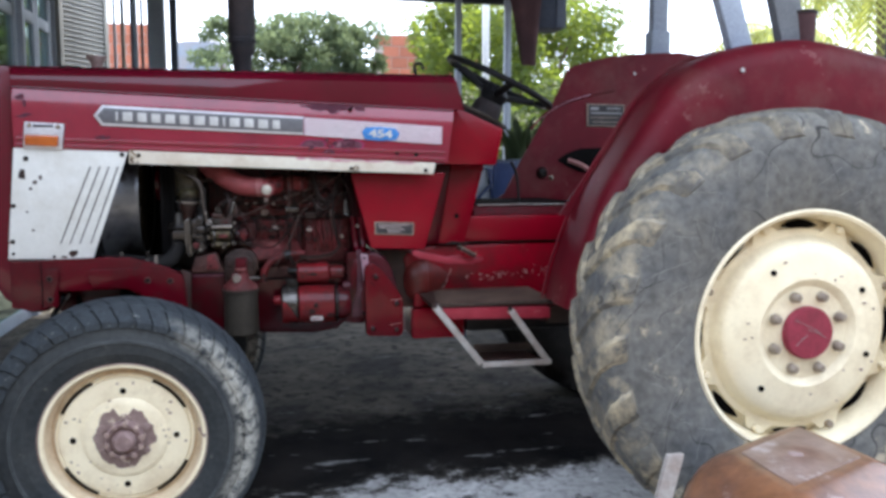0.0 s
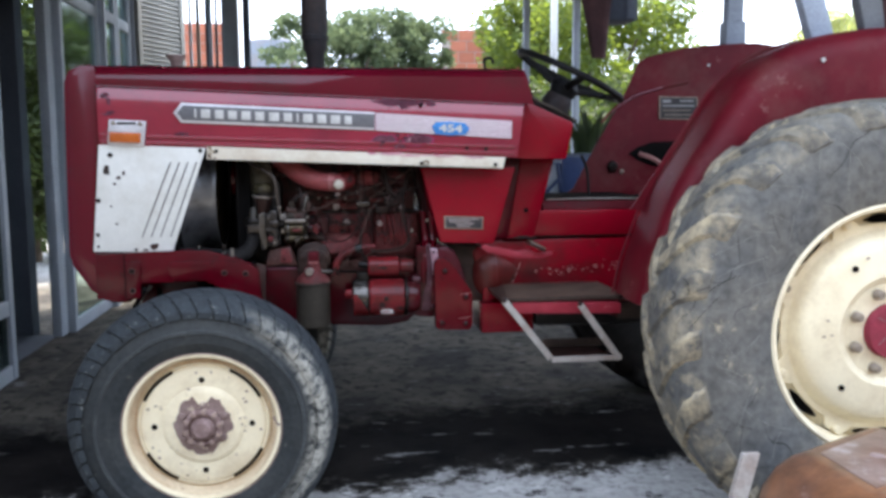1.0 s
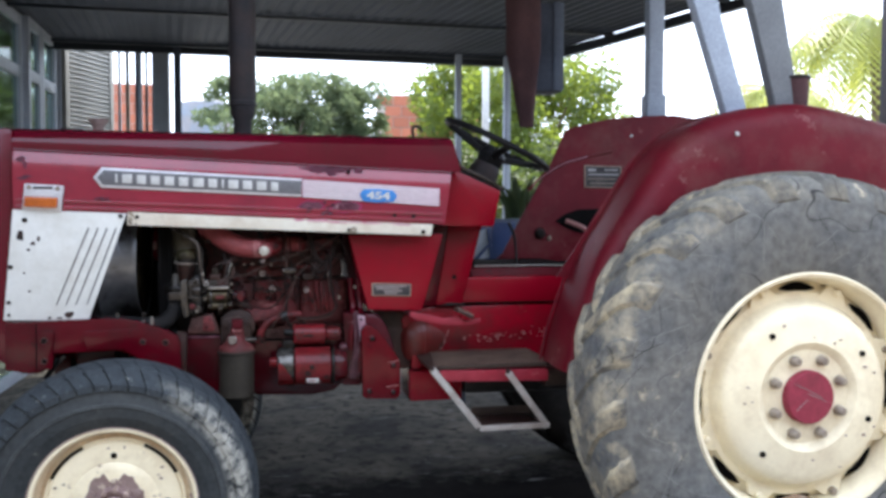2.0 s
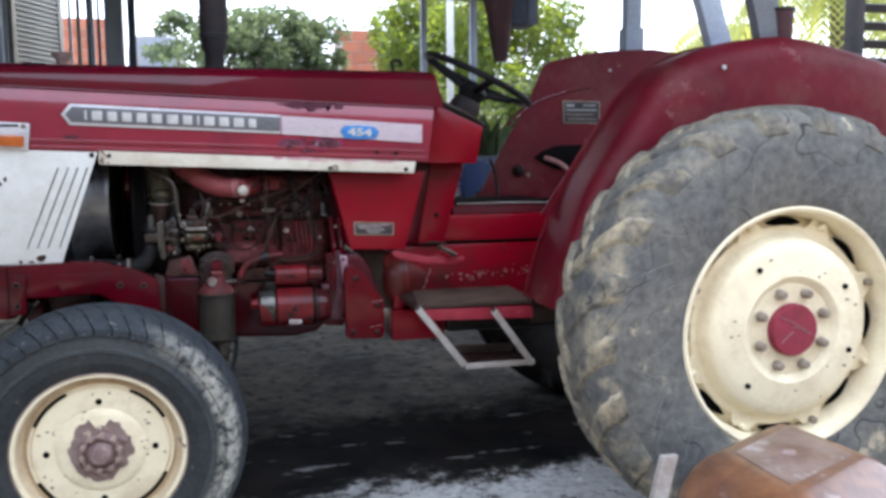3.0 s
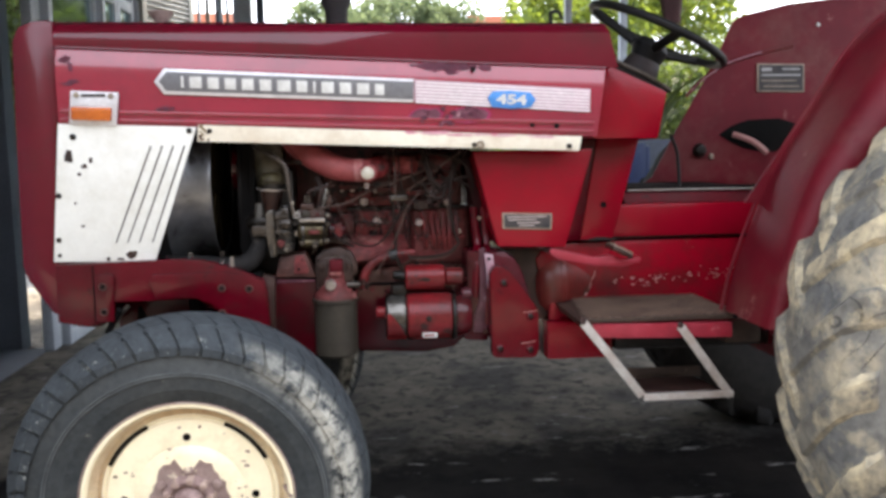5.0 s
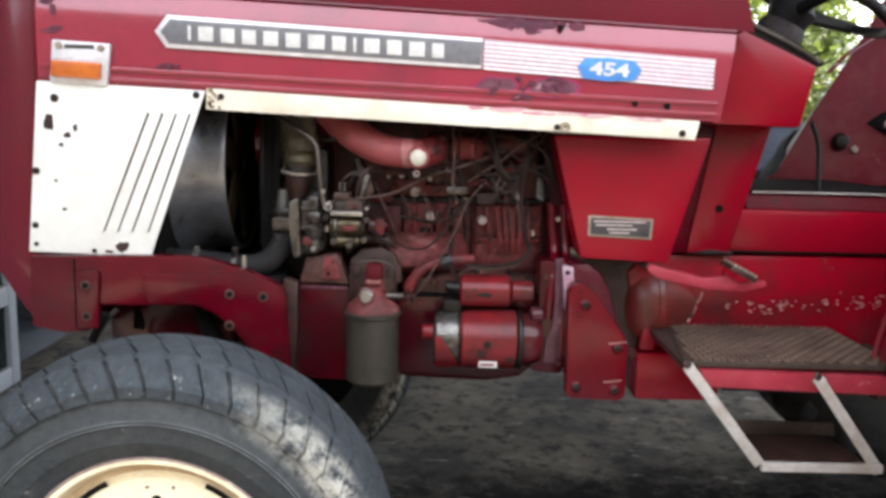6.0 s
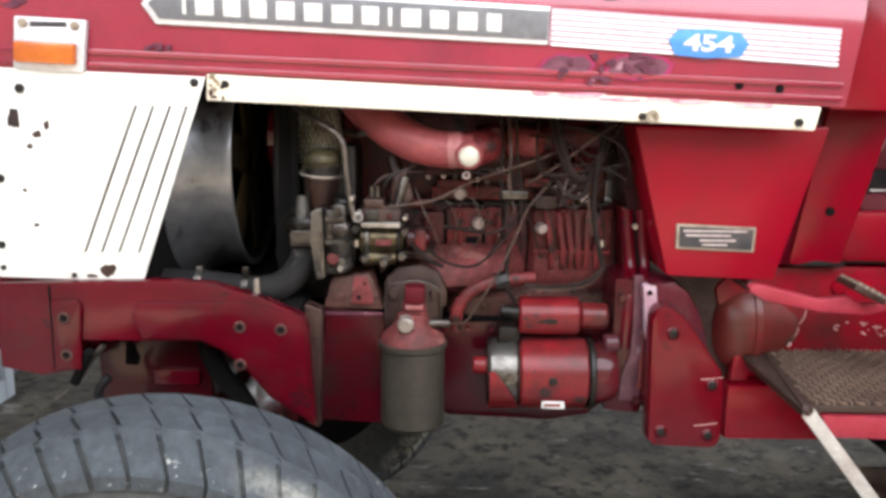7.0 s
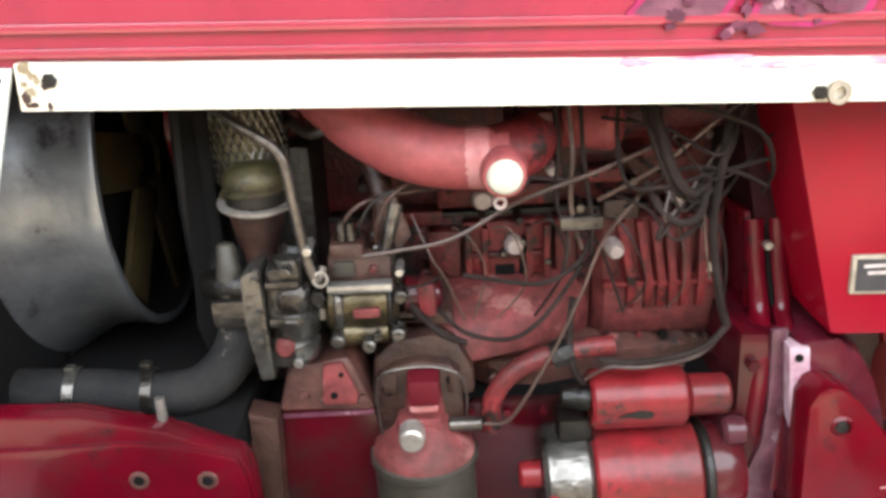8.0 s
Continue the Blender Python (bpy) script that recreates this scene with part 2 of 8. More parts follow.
# Dirty tan, brought near black for the shade inside the shroud.
FANTAN = mat("dirty_tan_fan_paint", (0.034, 0.023, 0.009), (0.012, 0.008, 0.005), 9, 0.7, bump=0.2, spec=0.1)
CAPM = mat("yellowed_plastic_cap", (0.50, 0.47, 0.39), (0.42, 0.38, 0.31), 20, 0.5, bump=0.1)
PINKCHIP = mat("pale_pink_chipped_paint", (0.46, 0.24, 0.22), (0.36, 0.15, 0.14), 40, 0.6)
# Darker variant of the chassis red.
GEARRED = mat("oily_dark_red_casting", (0.062, 0.002, 0.006), (0.026, 0.003, 0.004), 10, 0.2, bump=0.15, fine=20, spot=(0.012, 0.004, 0.005), spot_at=0.60, coat=0.1, coat_rough=0.06, depth=0.3, grime=0.7, spec=0.2)
# Tank top: patchy brown steel with its grey sheen put into the colour.
TANKTOP = mat("scraped_grey_brown_steel", (0.30, 0.215, 0.18), (0.20, 0.115, 0.080), 7, 0.34, bump=0.4, fine=26, spot=(0.34, 0.285, 0.265), spot_at=0.55, spot_scale=6, depth=0.5, grime=0.6, grime_colour=(0.11, 0.06, 0.04), grime_scale=8)
SMEAR = mat("mauve_smeared_red_paint", (0.080, 0.0025, 0.009), (0.085, 0.016, 0.026), 9, 0.18, bump=0.3, spot=(0.04, 0.006, 0.012), spot_at=0.56, spot_scale=22, depth=0.4, grime=0.65, spec=0.25)
DUSTRED = mat("dusty_faded_red_casting", (0.23, 0.045, 0.046), (0.10, 0.026, 0.023), 12, 0.6, bump=0.6, fine=60, spot=(0.20, 0.078, 0.070), spot_at=0.57, spot_scale=16, depth=0.7, grime=0.9, grime_scale=14, grime_colour=(0.035, 0.018, 0.015), spec=0.2)
PIPE = mat("dull_steel_pipe", (0.15, 0.13, 0.115), (0.07, 0.058, 0.05), 20, 0.30, metal=0.75, bump=0.2, spot=(0.03, 0.022, 0.018), spot_at=0.6, spot_scale=30)
SCUFF = mat("pale_rubber_scuff", (0.30, 0.295, 0.27), (0.21, 0.205, 0.185), 30, 0.9)
LABELW = mat("dull_white_bar", (0.36, 0.36, 0.36), (0.28, 0.28, 0.28), 30, 0.5)
GOLD = mat("oily_brass", (0.145, 0.112, 0.062), (0.028, 0.021, 0.014), 24, 0.28, metal=0.75, bump=0.4, spot=(0.02, 0.013, 0.010), spot_at=0.56, spot_scale=26, depth=0.6, grime=0.7, grime_scale=12, grime_colour=(0.025, 0.016, 0.012))
PLUGM = mat("dull_pale_plug", (0.50, 0.42, 0.39), (0.34, 0.26, 0.24), 30, 0.45, bump=0.2)
TANKRUST = mat("rust_brown_steel", (0.30, 0.130, 0.058), (0.150, 0.072, 0.048), 6, 0.36, bump=0.4, fine=22, spot=(0.27, 0.185, 0.15), spot_at=0.58, spot_scale=6, coat=0.35, depth=0.6, grime=0.7, grime_colour=(0.055, 0.036, 0.030), grime_scale=5)
SMEARM = mat("grey_mauve_smeared_paint", (0.15, 0.055, 0.075), (0.045, 0.008, 0.016), 22, 0.3, bump=0.4, spot=(0.22, 0.14, 0.16), spot_at=0.61, spot_scale=40, depth=0.5, grime=0.6, grime_scale=20, grime_colour=(0.02, 0.006, 0.008))
PLATEPINK = mat("pinkish_white_bracket_paint", (0.46, 0.33, 0.37), (0.30, 0.13, 0.17), 30, 0.45, bump=0.2, depth=0.3, grime=0.35, grime_scale=24, grime_colour=(0.16, 0.05, 0.07))
STRIPRUST = mat("olive_brown_rust_stain", (0.22, 0.16, 0.095), (0.36, 0.29, 0.20), 30, 0.7, bump=0.2)
SPRAY = mat("pink_overspray", (0.62, 0.34, 0.38), (0.66, 0.48, 0.46), 24, 0.5)
SPRAYP = mat("bright_pink_overspray", (0.60, 0.16, 0.25), (0.62, 0.34, 0.38), 24, 0.5)
RUSTCAST = mat("oily_red_brown_casting", (0.125, 0.045, 0.036), (0.050, 0.022, 0.017), 20, 0.5, bump=0.6, fine=70, spot=(0.24, 0.095, 0.080), spot_at=0.60, spot_scale=26, depth=0.6, grime=0.7, grime_scale=18)
HUBTAN = mat("rubbed_tan_iron", (0.42, 0.31, 0.25), (0.28, 0.185, 0.16), 24, 0.6, bump=0.4, depth=0.4)
SMEARW = mat("whitish_paint_smear", (0.42, 0.20, 0.19), (0.36, 0.095, 0.096), 26, 0.55, bump=0.2, depth=0.4)
# Near-black floor sheet: the shadow line above the case is in its colour.
FLOORPL = mat("oily_dark_floor_sheet", (0.012, 0.010, 0.010), (0.022, 0.017, 0.016), 10, 0.9, spec=0.02, bump=0.2, spot=(0.10, 0.075, 0.065), spot_at=0.64, spot_scale=16)
HUBDARK = mat("rusty_mauve_brown_iron", (0.33, 0.225, 0.205), (0.20, 0.120, 0.110), 20, 0.7, bump=0.4, spot=(0.45, 0.36, 0.29), spot_at=0.64, spot_scale=26, depth=0.5, grime=0.4, grime_colour=(0.09, 0.05, 0.045), grime_scale=20)
DULLRED = mat("dull_dark_red_paint", (0.11, 0.004, 0.010), (0.06, 0.004, 0.007), 8, 0.6, bump=0.2, spot=(0.03, 0.012, 0.011), spot_at=0.60, depth=0.3, grime=0.6, spec=0.15)
COVERRED = mat("deep_glossy_red_paint", (0.115, 0.001, 0.006), (0.080, 0.001, 0.005), 6, 0.18, bump=0.12, fine=14, spot=(0.05, 0.002, 0.005), spot_at=0.62, coat=0.08, coat_rough=0.08, depth=0.2, grime=0.4, spec=0.2)
WORNRED = mat("rubbed_brown_red_paint", (0.23, 0.012, 0.016), (0.12, 0.040, 0.028), 7, 0.35, bump=0.25, fine=24, spot=(0.055, 0.030, 0.022), spot_at=0.57, spot_scale=9, depth=0.35, grime=0.8, spec=0.3)
# Worn pinkish red of the pedal; on the step angle it paints light.
RUBBEDLIT = mat("rubbed_pinkish_red_paint", (0.36, 0.035, 0.055), (0.27, 0.012, 0.025), 9, 0.4, bump=0.15, spot=(0.46, 0.20, 0.20), spot_at=0.64, spot_scale=16, depth=0.3, grime=0.4)
# Shaded copy of the rear tyre rubber, for the far wheel only.
SHADERUB = mat("dull_black_tyre_rubber", (0.022, 0.022, 0.023), (0.036, 0.034, 0.032), 7, 0.85, bump=0.6, fine=40, spec=0.12)
CLIPM = mat("rubbed_steel_wire", (0.42, 0.38, 0.34), (0.26, 0.22, 0.19), 30, 0.35, metal=0.6)
# Maroon with the shade behind the engine put into the colour.
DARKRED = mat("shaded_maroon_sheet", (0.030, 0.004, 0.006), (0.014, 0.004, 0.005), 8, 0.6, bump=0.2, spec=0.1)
# White frames, greyed in the colour for the shade under the roof.
FRAMEW = mat("white_aluminium_frame", (0.36, 0.395, 0.435), (0.30, 0.335, 0.37), 6, 0.45, bump=0.05)
SHUTTER = mat("grey_louver_paint", (0.275, 0.27, 0.235), (0.22, 0.215, 0.19), 8, 0.6, bump=0.1)
PLASTER = mat("pale_plaster", (0.40, 0.41, 0.42), (0.33, 0.34, 0.35), 3, 0.85, bump=0.3)
# Room surfaces with the indoor shade put into the colour.
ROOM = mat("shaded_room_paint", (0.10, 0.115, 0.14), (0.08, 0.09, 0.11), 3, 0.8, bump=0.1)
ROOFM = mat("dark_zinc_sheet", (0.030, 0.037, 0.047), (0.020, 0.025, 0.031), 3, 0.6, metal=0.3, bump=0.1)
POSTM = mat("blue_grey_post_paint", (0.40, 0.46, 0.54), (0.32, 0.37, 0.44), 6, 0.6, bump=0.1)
# Darker copy of the post paint for the post in shade.
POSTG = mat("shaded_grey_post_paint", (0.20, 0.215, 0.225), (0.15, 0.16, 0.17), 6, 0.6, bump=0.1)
POSTD = mat("dark_blue_post_paint", (0.07, 0.09, 0.12), (0.05, 0.06, 0.08), 6, 0.6, bump=0.1)
EXHAUST = mat("sooty_exhaust_steel", (0.022, 0.022, 0.026), (0.045, 0.032, 0.030), 9, 0.65, metal=0.4, bump=0.3)
CLOTH = mat("brown_hanging_cloth", (0.105, 0.050, 0.050), (0.065, 0.032, 0.034), 6, 0.9, bump=0.3)
BAG = mat("dark_blue_canvas", (0.055, 0.068, 0.095), (0.09, 0.11, 0.15), 4, 0.8, bump=0.2)
# Lit copy of the bag canvas, about twice as bright.
BAGL = mat("grey_blue_canvas", (0.11, 0.135, 0.18), (0.15, 0.18, 0.23), 4, 0.8, bump=0.2)
CRATEB = mat("dark_blue_plastic", (0.02, 0.045, 0.14), (0.015, 0.035, 0.10), 8, 0.4)
BRICK = mat("orange_brick", (0.42, 0.145, 0.085), (0.36, 0.12, 0.07), 3, 0.85, bump=0.4, vary=0.18)
MORTAR = mat("mortar", (0.42, 0.36, 0.32), (0.36, 0.30, 0.27), 4, 0.9, bump=0.3)
LEAF = mat("citrus_leaf", (0.060, 0.105, 0.022), (0.100, 0.140, 0.026), 3, 0.65, island=0.4)
LEAFD = mat("grey_green_shrub_leaf", (0.085, 0.120, 0.066), (0.130, 0.165, 0.095), 3, 0.85, spec=0.1, island=0.4)
LEAFG = mat("dark_garden_leaf", (0.040, 0.068, 0.022), (0.075, 0.100, 0.032), 3, 0.5, island=0.4)
PALM = mat("palm_leaf", (0.15, 0.20, 0.040), (0.22, 0.25, 0.06), 3, 0.4, island=0.3)
BARK = mat("bark", (0.15, 0.11, 0.08), (0.10, 0.075, 0.055), 10, 0.9, bump=0.5)
for m, tint in ((LEAF, (0.20, 0.26, 0.035, 1)), (LEAFD, (0.13, 0.17, 0.085, 1)), (LEAFG, (0.10, 0.14, 0.03, 1)), (PALM, (0.38, 0.40, 0.08, 1))):
    _n, _l = m.node_tree.nodes, m.node_tree.links
    _t, _m = _n.new("ShaderNodeBsdfTranslucent"), _n.new("ShaderNodeMixShader")
    _t.inputs[0].default_value, _m.inputs[0].default_value = tint, 0.45
    _l.new(_n["Principled BSDF"].outputs[0], _m.inputs[1])
    _l.new(_t.outputs[0], _m.inputs[2])
    _l.new(_m.outputs[0], _n["Material Output"].inputs[0])
GLASS = bpy.data.materials.new("window_glass")
GLASS.use_nodes = True
_p = GLASS.node_tree.nodes["Principled BSDF"]
_p.inputs["Transmission Weight"].default_value, _p.inputs["Roughness"].default_value, _p.inputs["IOR"].default_value = 1.0, 0.06, 1.1
# The green tint stands in for trees reflected in the panes.
_p.inputs["Base Color"].default_value = (0.36, 0.46, 0.41, 1)


def muddy_ring(m, centre, r0, r1, colour, direction, scale=48.0, cut=(0.45, 0.58), reach=(0.12, 0.30)):
    """Dried mud on part of a tyre: a ring round centre in x and z, strongest towards one direction."""
    n, l = m.node_tree.nodes, m.node_tree.links
    p = n["Principled BSDF"]
    old = p.inputs["Base Color"].links[0].from_socket
    co = n.new("ShaderNodeTexCoord").outputs["Object"]
    sub = n.new("ShaderNodeVectorMath")
    sub.operation = "SUBTRACT"
    sub.inputs[1].default_value = centre
    l.new(co, sub.inputs[0])
    flat = n.new("ShaderNodeVectorMath")
    flat.operation = "MULTIPLY"
    flat.inputs[1].default_value = (1, 0, 1)
    l.new(sub.outputs[0], flat.inputs[0])
    ln = n.new("ShaderNodeVectorMath")
    ln.operation = "LENGTH"
    l.new(flat.outputs[0], ln.inputs[0])
    dot = n.new("ShaderNodeVectorMath")
    dot.operation = "DOT_PRODUCT"
    dot.inputs[1].default_value = direction
    l.new(flat.outputs[0], dot.inputs[0])

    def band(v, lo, hi):
        r = n.new("ShaderNodeMapRange")
        r.inputs[1].default_value, r.inputs[2].default_value = lo, hi
        l.new(v, r.inputs[0])
        return r.outputs[0]

    def mul(a, b):
        k = n.new("ShaderNodeMath")
        k.operation = "MULTIPLY"
        l.new(a, k.inputs[0])
        l.new(b, k.inputs[1])
        return k.outputs[0]

    t = n.new("ShaderNodeTexNoise")
    t.inputs["Scale"].default_value, t.inputs["Detail"].default_value, t.inputs["Roughness"].default_value = scale, 9.0, 0.72
    l.new(co, t.inputs["Vector"])
    f = mul(mul(band(ln.outputs["Value"], r0, r0 + 0.02), band(ln.outputs["Value"], r1, r1 - 0.015)), mul(band(dot.outputs["Value"], *reach), band(t.outputs["Fac"], *cut)))
    x = n.new("ShaderNodeMixRGB")
    x.inputs[2].default_value = (*colour, 1)
    l.new(f, x.inputs[0])
    l.new(old, x.inputs[1])
    l.new(x.outputs[0], p.inputs["Base Color"])


for m in (TYRE, TREAD):
    muddy_ring(m, (0, 0, 0.378), 0.325, 0.372, (0.27, 0.27, 0.245), (0, 0, 1), 62.0, (0.600, 0.640), (-0.30, 0.0))
    muddy_ring(m, (0, 0, 0.378), 0.304, 0.380, (0.335, 0.325, 0.280), (0.98, 0, 0.10), 30.0, (0.40, 0.56), (0.14, 0.32))
muddy_ring(REARTYRE, (2.01, 0, 0.645), 0.585, 0.68, (0.38, 0.32, 0.215), (-0.9, 0, -0.35), 9.0, (0.47, 0.72), (-0.35, 0.45))
muddy_ring(LUG, (2.01, 0, 0.645), 0.590, 0.70, (0.47, 0.39, 0.25), (-0.9, 0, -0.35), 7.5, (0.46, 0.66), (-0.45, 0.45))


# ---- mesh helpers ----
def thing(name, label, category, place=(0, 0, 0), group=""):
    e = new(name)
    e.empty_display_size = 0.1
    e.location = place
    return tagged(e, label, category, group)


def mesh_of(name, bm, material, smooth=False):
    me = bpy.data.meshes.new(name)
    bmesh.ops.recalc_face_normals(bm, faces=bm.faces)
    bm.to_mesh(me)
    bm.free()
    me.materials.append(material)
    if smooth:
        me.shade_smooth()
        me.set_sharp_from_angle(angle=radians(38))
    return me


def part(name, bm, material, parent=None, label="", smooth=True, kind=""):
    ob = new(name, mesh_of(name, bm, material, smooth))
    if parent is not None:
        ob.parent = parent
        base = parent.location if parent.parent is None else Vector((0, 0, 0))
        ob.matrix_parent_inverse = Matrix.Translation(-Vector(base))
    return tagged(ob, label, kind=kind)


def solo(name, bm, material, label, category, group="", kind="", smooth=True):
    ob = new(name, mesh_of(name, bm, material, smooth))
    return tagged(ob, label, category, group, kind)


def bevel(bm, w, segs=2, angle=30):
    es = [e for e in bm.edges if len(e.link_faces) == 2 and e.calc_face_angle(0) > radians(angle)]
    if es and w > 0:
        bmesh.ops.bevel(bm, geom=es, offset=w, segments=segs, profile=0.6, affect="EDGES", clamp_overlap=True)
    return bm


def box(x0, x1, y0, y1, z0, z1, w=0.0, bm=None, turn=None):
    own = bmesh.new()
    m = Matrix.Translation(((x0 + x1) / 2, (y0 + y1) / 2, (z0 + z1) / 2))
    if turn:
        m = m @ turn
    bmesh.ops.create_cube(own, size=1, matrix=m @ Matrix.Diagonal((x1 - x0, y1 - y0, z1 - z0, 1)))
    bevel(own, w)
    return join(bm, own)


def join(bm, own):
    if bm is None:
        return own
    me = bpy.data.meshes.new("tmp")
    own.to_mesh(me)
    own.free()
    bm.from_mesh(me)
    bpy.data.meshes.remove(me)
    return bm


def prism(pts, y0, y1, w=0.0, bm=None, axis="y"):
    """An outline in x and z, drawn out along y (or in y and z along x, in x and y along z)."""
    own = bmesh.new()
    def at(p, d):
        return {"y": (p[0], d, p[1]), "x": (d, p[0], p[1]), "z": (p[0], p[1], d)}[axis]
    a = [own.verts.new(at(p, y0)) for p in pts]
    b = [own.verts.new(at(p, y1)) for p in pts]
    own.faces.new(a), own.faces.new(list(reversed(b)))
    for i in range(len(pts)):
        j = (i + 1) % len(pts)
        own.faces.new((a[i], b[i], b[j], a[j]))
    bmesh.ops.recalc_face_normals(own, faces=own.faces)
    bevel(own, w)
    return join(bm, own)


def lathe(profile, place, axis, segs=48, bm=None, closed=False, wave=None):
    """Turn a profile of (radius, distance along the axis) round an axis through place."""
    own = bmesh.new()
    q = Vector((0, 0, 1)).rotation_difference(Vector(axis).normalized()).to_matrix()
    rings = []
    for r, d in profile:
        if r < 1e-6:
            rings.append([own.verts.new(Vector(place) + q @ Vector((0, 0, d)))])
        else:
            rings.append([own.verts.new(Vector(place) + q @ Vector((r * math.cos(6.283185 * i / segs), r * math.sin(6.283185 * i / segs), d))) for i in range(segs)])
    pairs = list(zip(rings, rings[1:])) + ([(rings[-1], rings[0])] if closed else [])
    for a, b in pairs:
        for i in range(segs):
            j = (i + 1) % segs
            f = [a[i % len(a)], a[j % len(a)], b[j % len(b)], b[i % len(b)]]
            f = list(dict.fromkeys(f))
            if len(f) > 2:
                own.faces.new(f)
    return join(bm, own)


def cyl(p0, p1, r, r1=None, segs=20, w=0.0, bm=None):
    d = Vector(p1) - Vector(p0)
    r1 = r if r1 is None else r1
    prof = [(0, 0), (r, 0), (r1, d.length), (0, d.length)]
    if w:
        prof = [(0, 0), (r - w, 0), (r, w), (r1, d.length - w), (r1 - w, d.length), (0, d.length)]
    return lathe(prof, p0, d, segs, bm)


def smooth_path(pts, n=6):
    pts = [Vector(p) for p in pts]
    out = []
    for i in range(len(pts) - 1):
        p0, p1, p2, p3 = pts[max(i - 1, 0)], pts[i], pts[i + 1], pts[min(i + 2, len(pts) - 1)]
        for k in range(n):
            t = k / n
            out.append(0.5 * ((2 * p1) + (p2 - p0) * t + (2 * p0 - 5 * p1 + 4 * p2 - p3) * t * t + (3 * p1 - p0 - 3 * p2 + p3) * t ** 3))
    return out + [pts[-1]]


def tube(pts, r, segs=10, n=6, bm=None, taper=None):
    own = bmesh.new()
    path = smooth_path(pts, n) if n > 1 else [Vector(p) for p in pts]
    rings, up = [], Vector((0.21, 0.35, 0.9))
    for i, p in enumerate(path):
        t = (path[min(i + 1, len(path) - 1)] - path[max(i - 1, 0)]).normalized()
        u = (up - t * up.dot(t)).normalized()
        up = u
        v = t.cross(u)
        rr = r if taper is None else r + (taper - r) * i / (len(path) - 1)
        rings.append([own.verts.new(p + rr * (math.cos(6.283185 * k / segs) * u + math.sin(6.283185 * k / segs) * v)) for k in range(segs)])
    for a, b in zip(rings, rings[1:]):
        for k in range(segs):
            own.faces.new((a[k], a[(k + 1) % segs], b[(k + 1) % segs], b[k]))
    own.faces.new(rings[0]), own.faces.new(list(reversed(rings[-1])))
    return join(bm, own)


def bolt(place, axis, r=0.008, h=0.006, segs=6, bm=None):
    return lathe([(0, 0), (r, 0), (r, h * 0.8), (r * 0.85, h), (0, h)], place, axis, segs, bm)


def loft(sections, bm=None, caps=True):
    """Skin between rows of points, all of one length; each row is closed."""
    own = bmesh.new()
    rows = [[own.verts.new(p) for p in s] for s in sections]
    n = len(rows[0])
    for a, b in zip(rows, rows[1:]):
        for k in range(n):
            own.faces.new((a[k], a[(k + 1) % n], b[(k + 1) % n], b[k]))
    if caps:
        own.faces.new(rows[0]), own.faces.new(list(reversed(rows[-1])))
    bmesh.ops.recalc_face_normals(own, faces=own.faces)
    return join(bm, own)


def sheet(rows, thick, bm=None):
    """A skin of a grid of points, given some thickness."""
    own = bmesh.new()
    g = [[own.verts.new(p) for p in r] for r in rows]
    for a, b in zip(g, g[1:]):
        for k in range(len(a) - 1):
            own.faces.new((a[k], a[k + 1], b[k + 1], b[k]))
    bmesh.ops.recalc_face_normals(own, faces=own.faces)
    bmesh.ops.solidify(own, geom=own.faces[:], thickness=thick)
    return join(bm, own)


# ---- ground ----
def ground_sheet():
    bm = bmesh.new()
    xs = [-400, -60, -12, -5] + [-2.5 + 0.25 * i for i in range(31)] + [8, 14, 60, 400]
    ys = [-400, -60, -12, -5] + [-3.0 + 0.25 * i for i in range(37)] + [9, 14, 60, 400]
    g = [[bm.verts.new((x, y, 0.004 * noise.noise((x * 1.7, y * 1.7, 0)) - 0.004 if abs(x) < 6 and abs(y) < 7 else -0.004)) for x in xs] for y in ys]
    for a, b in zip(g, g[1:]):
        for i in range(len(xs) - 1):
            bm.faces.new((a[i], a[i + 1], b[i + 1], b[i]))
    return bm


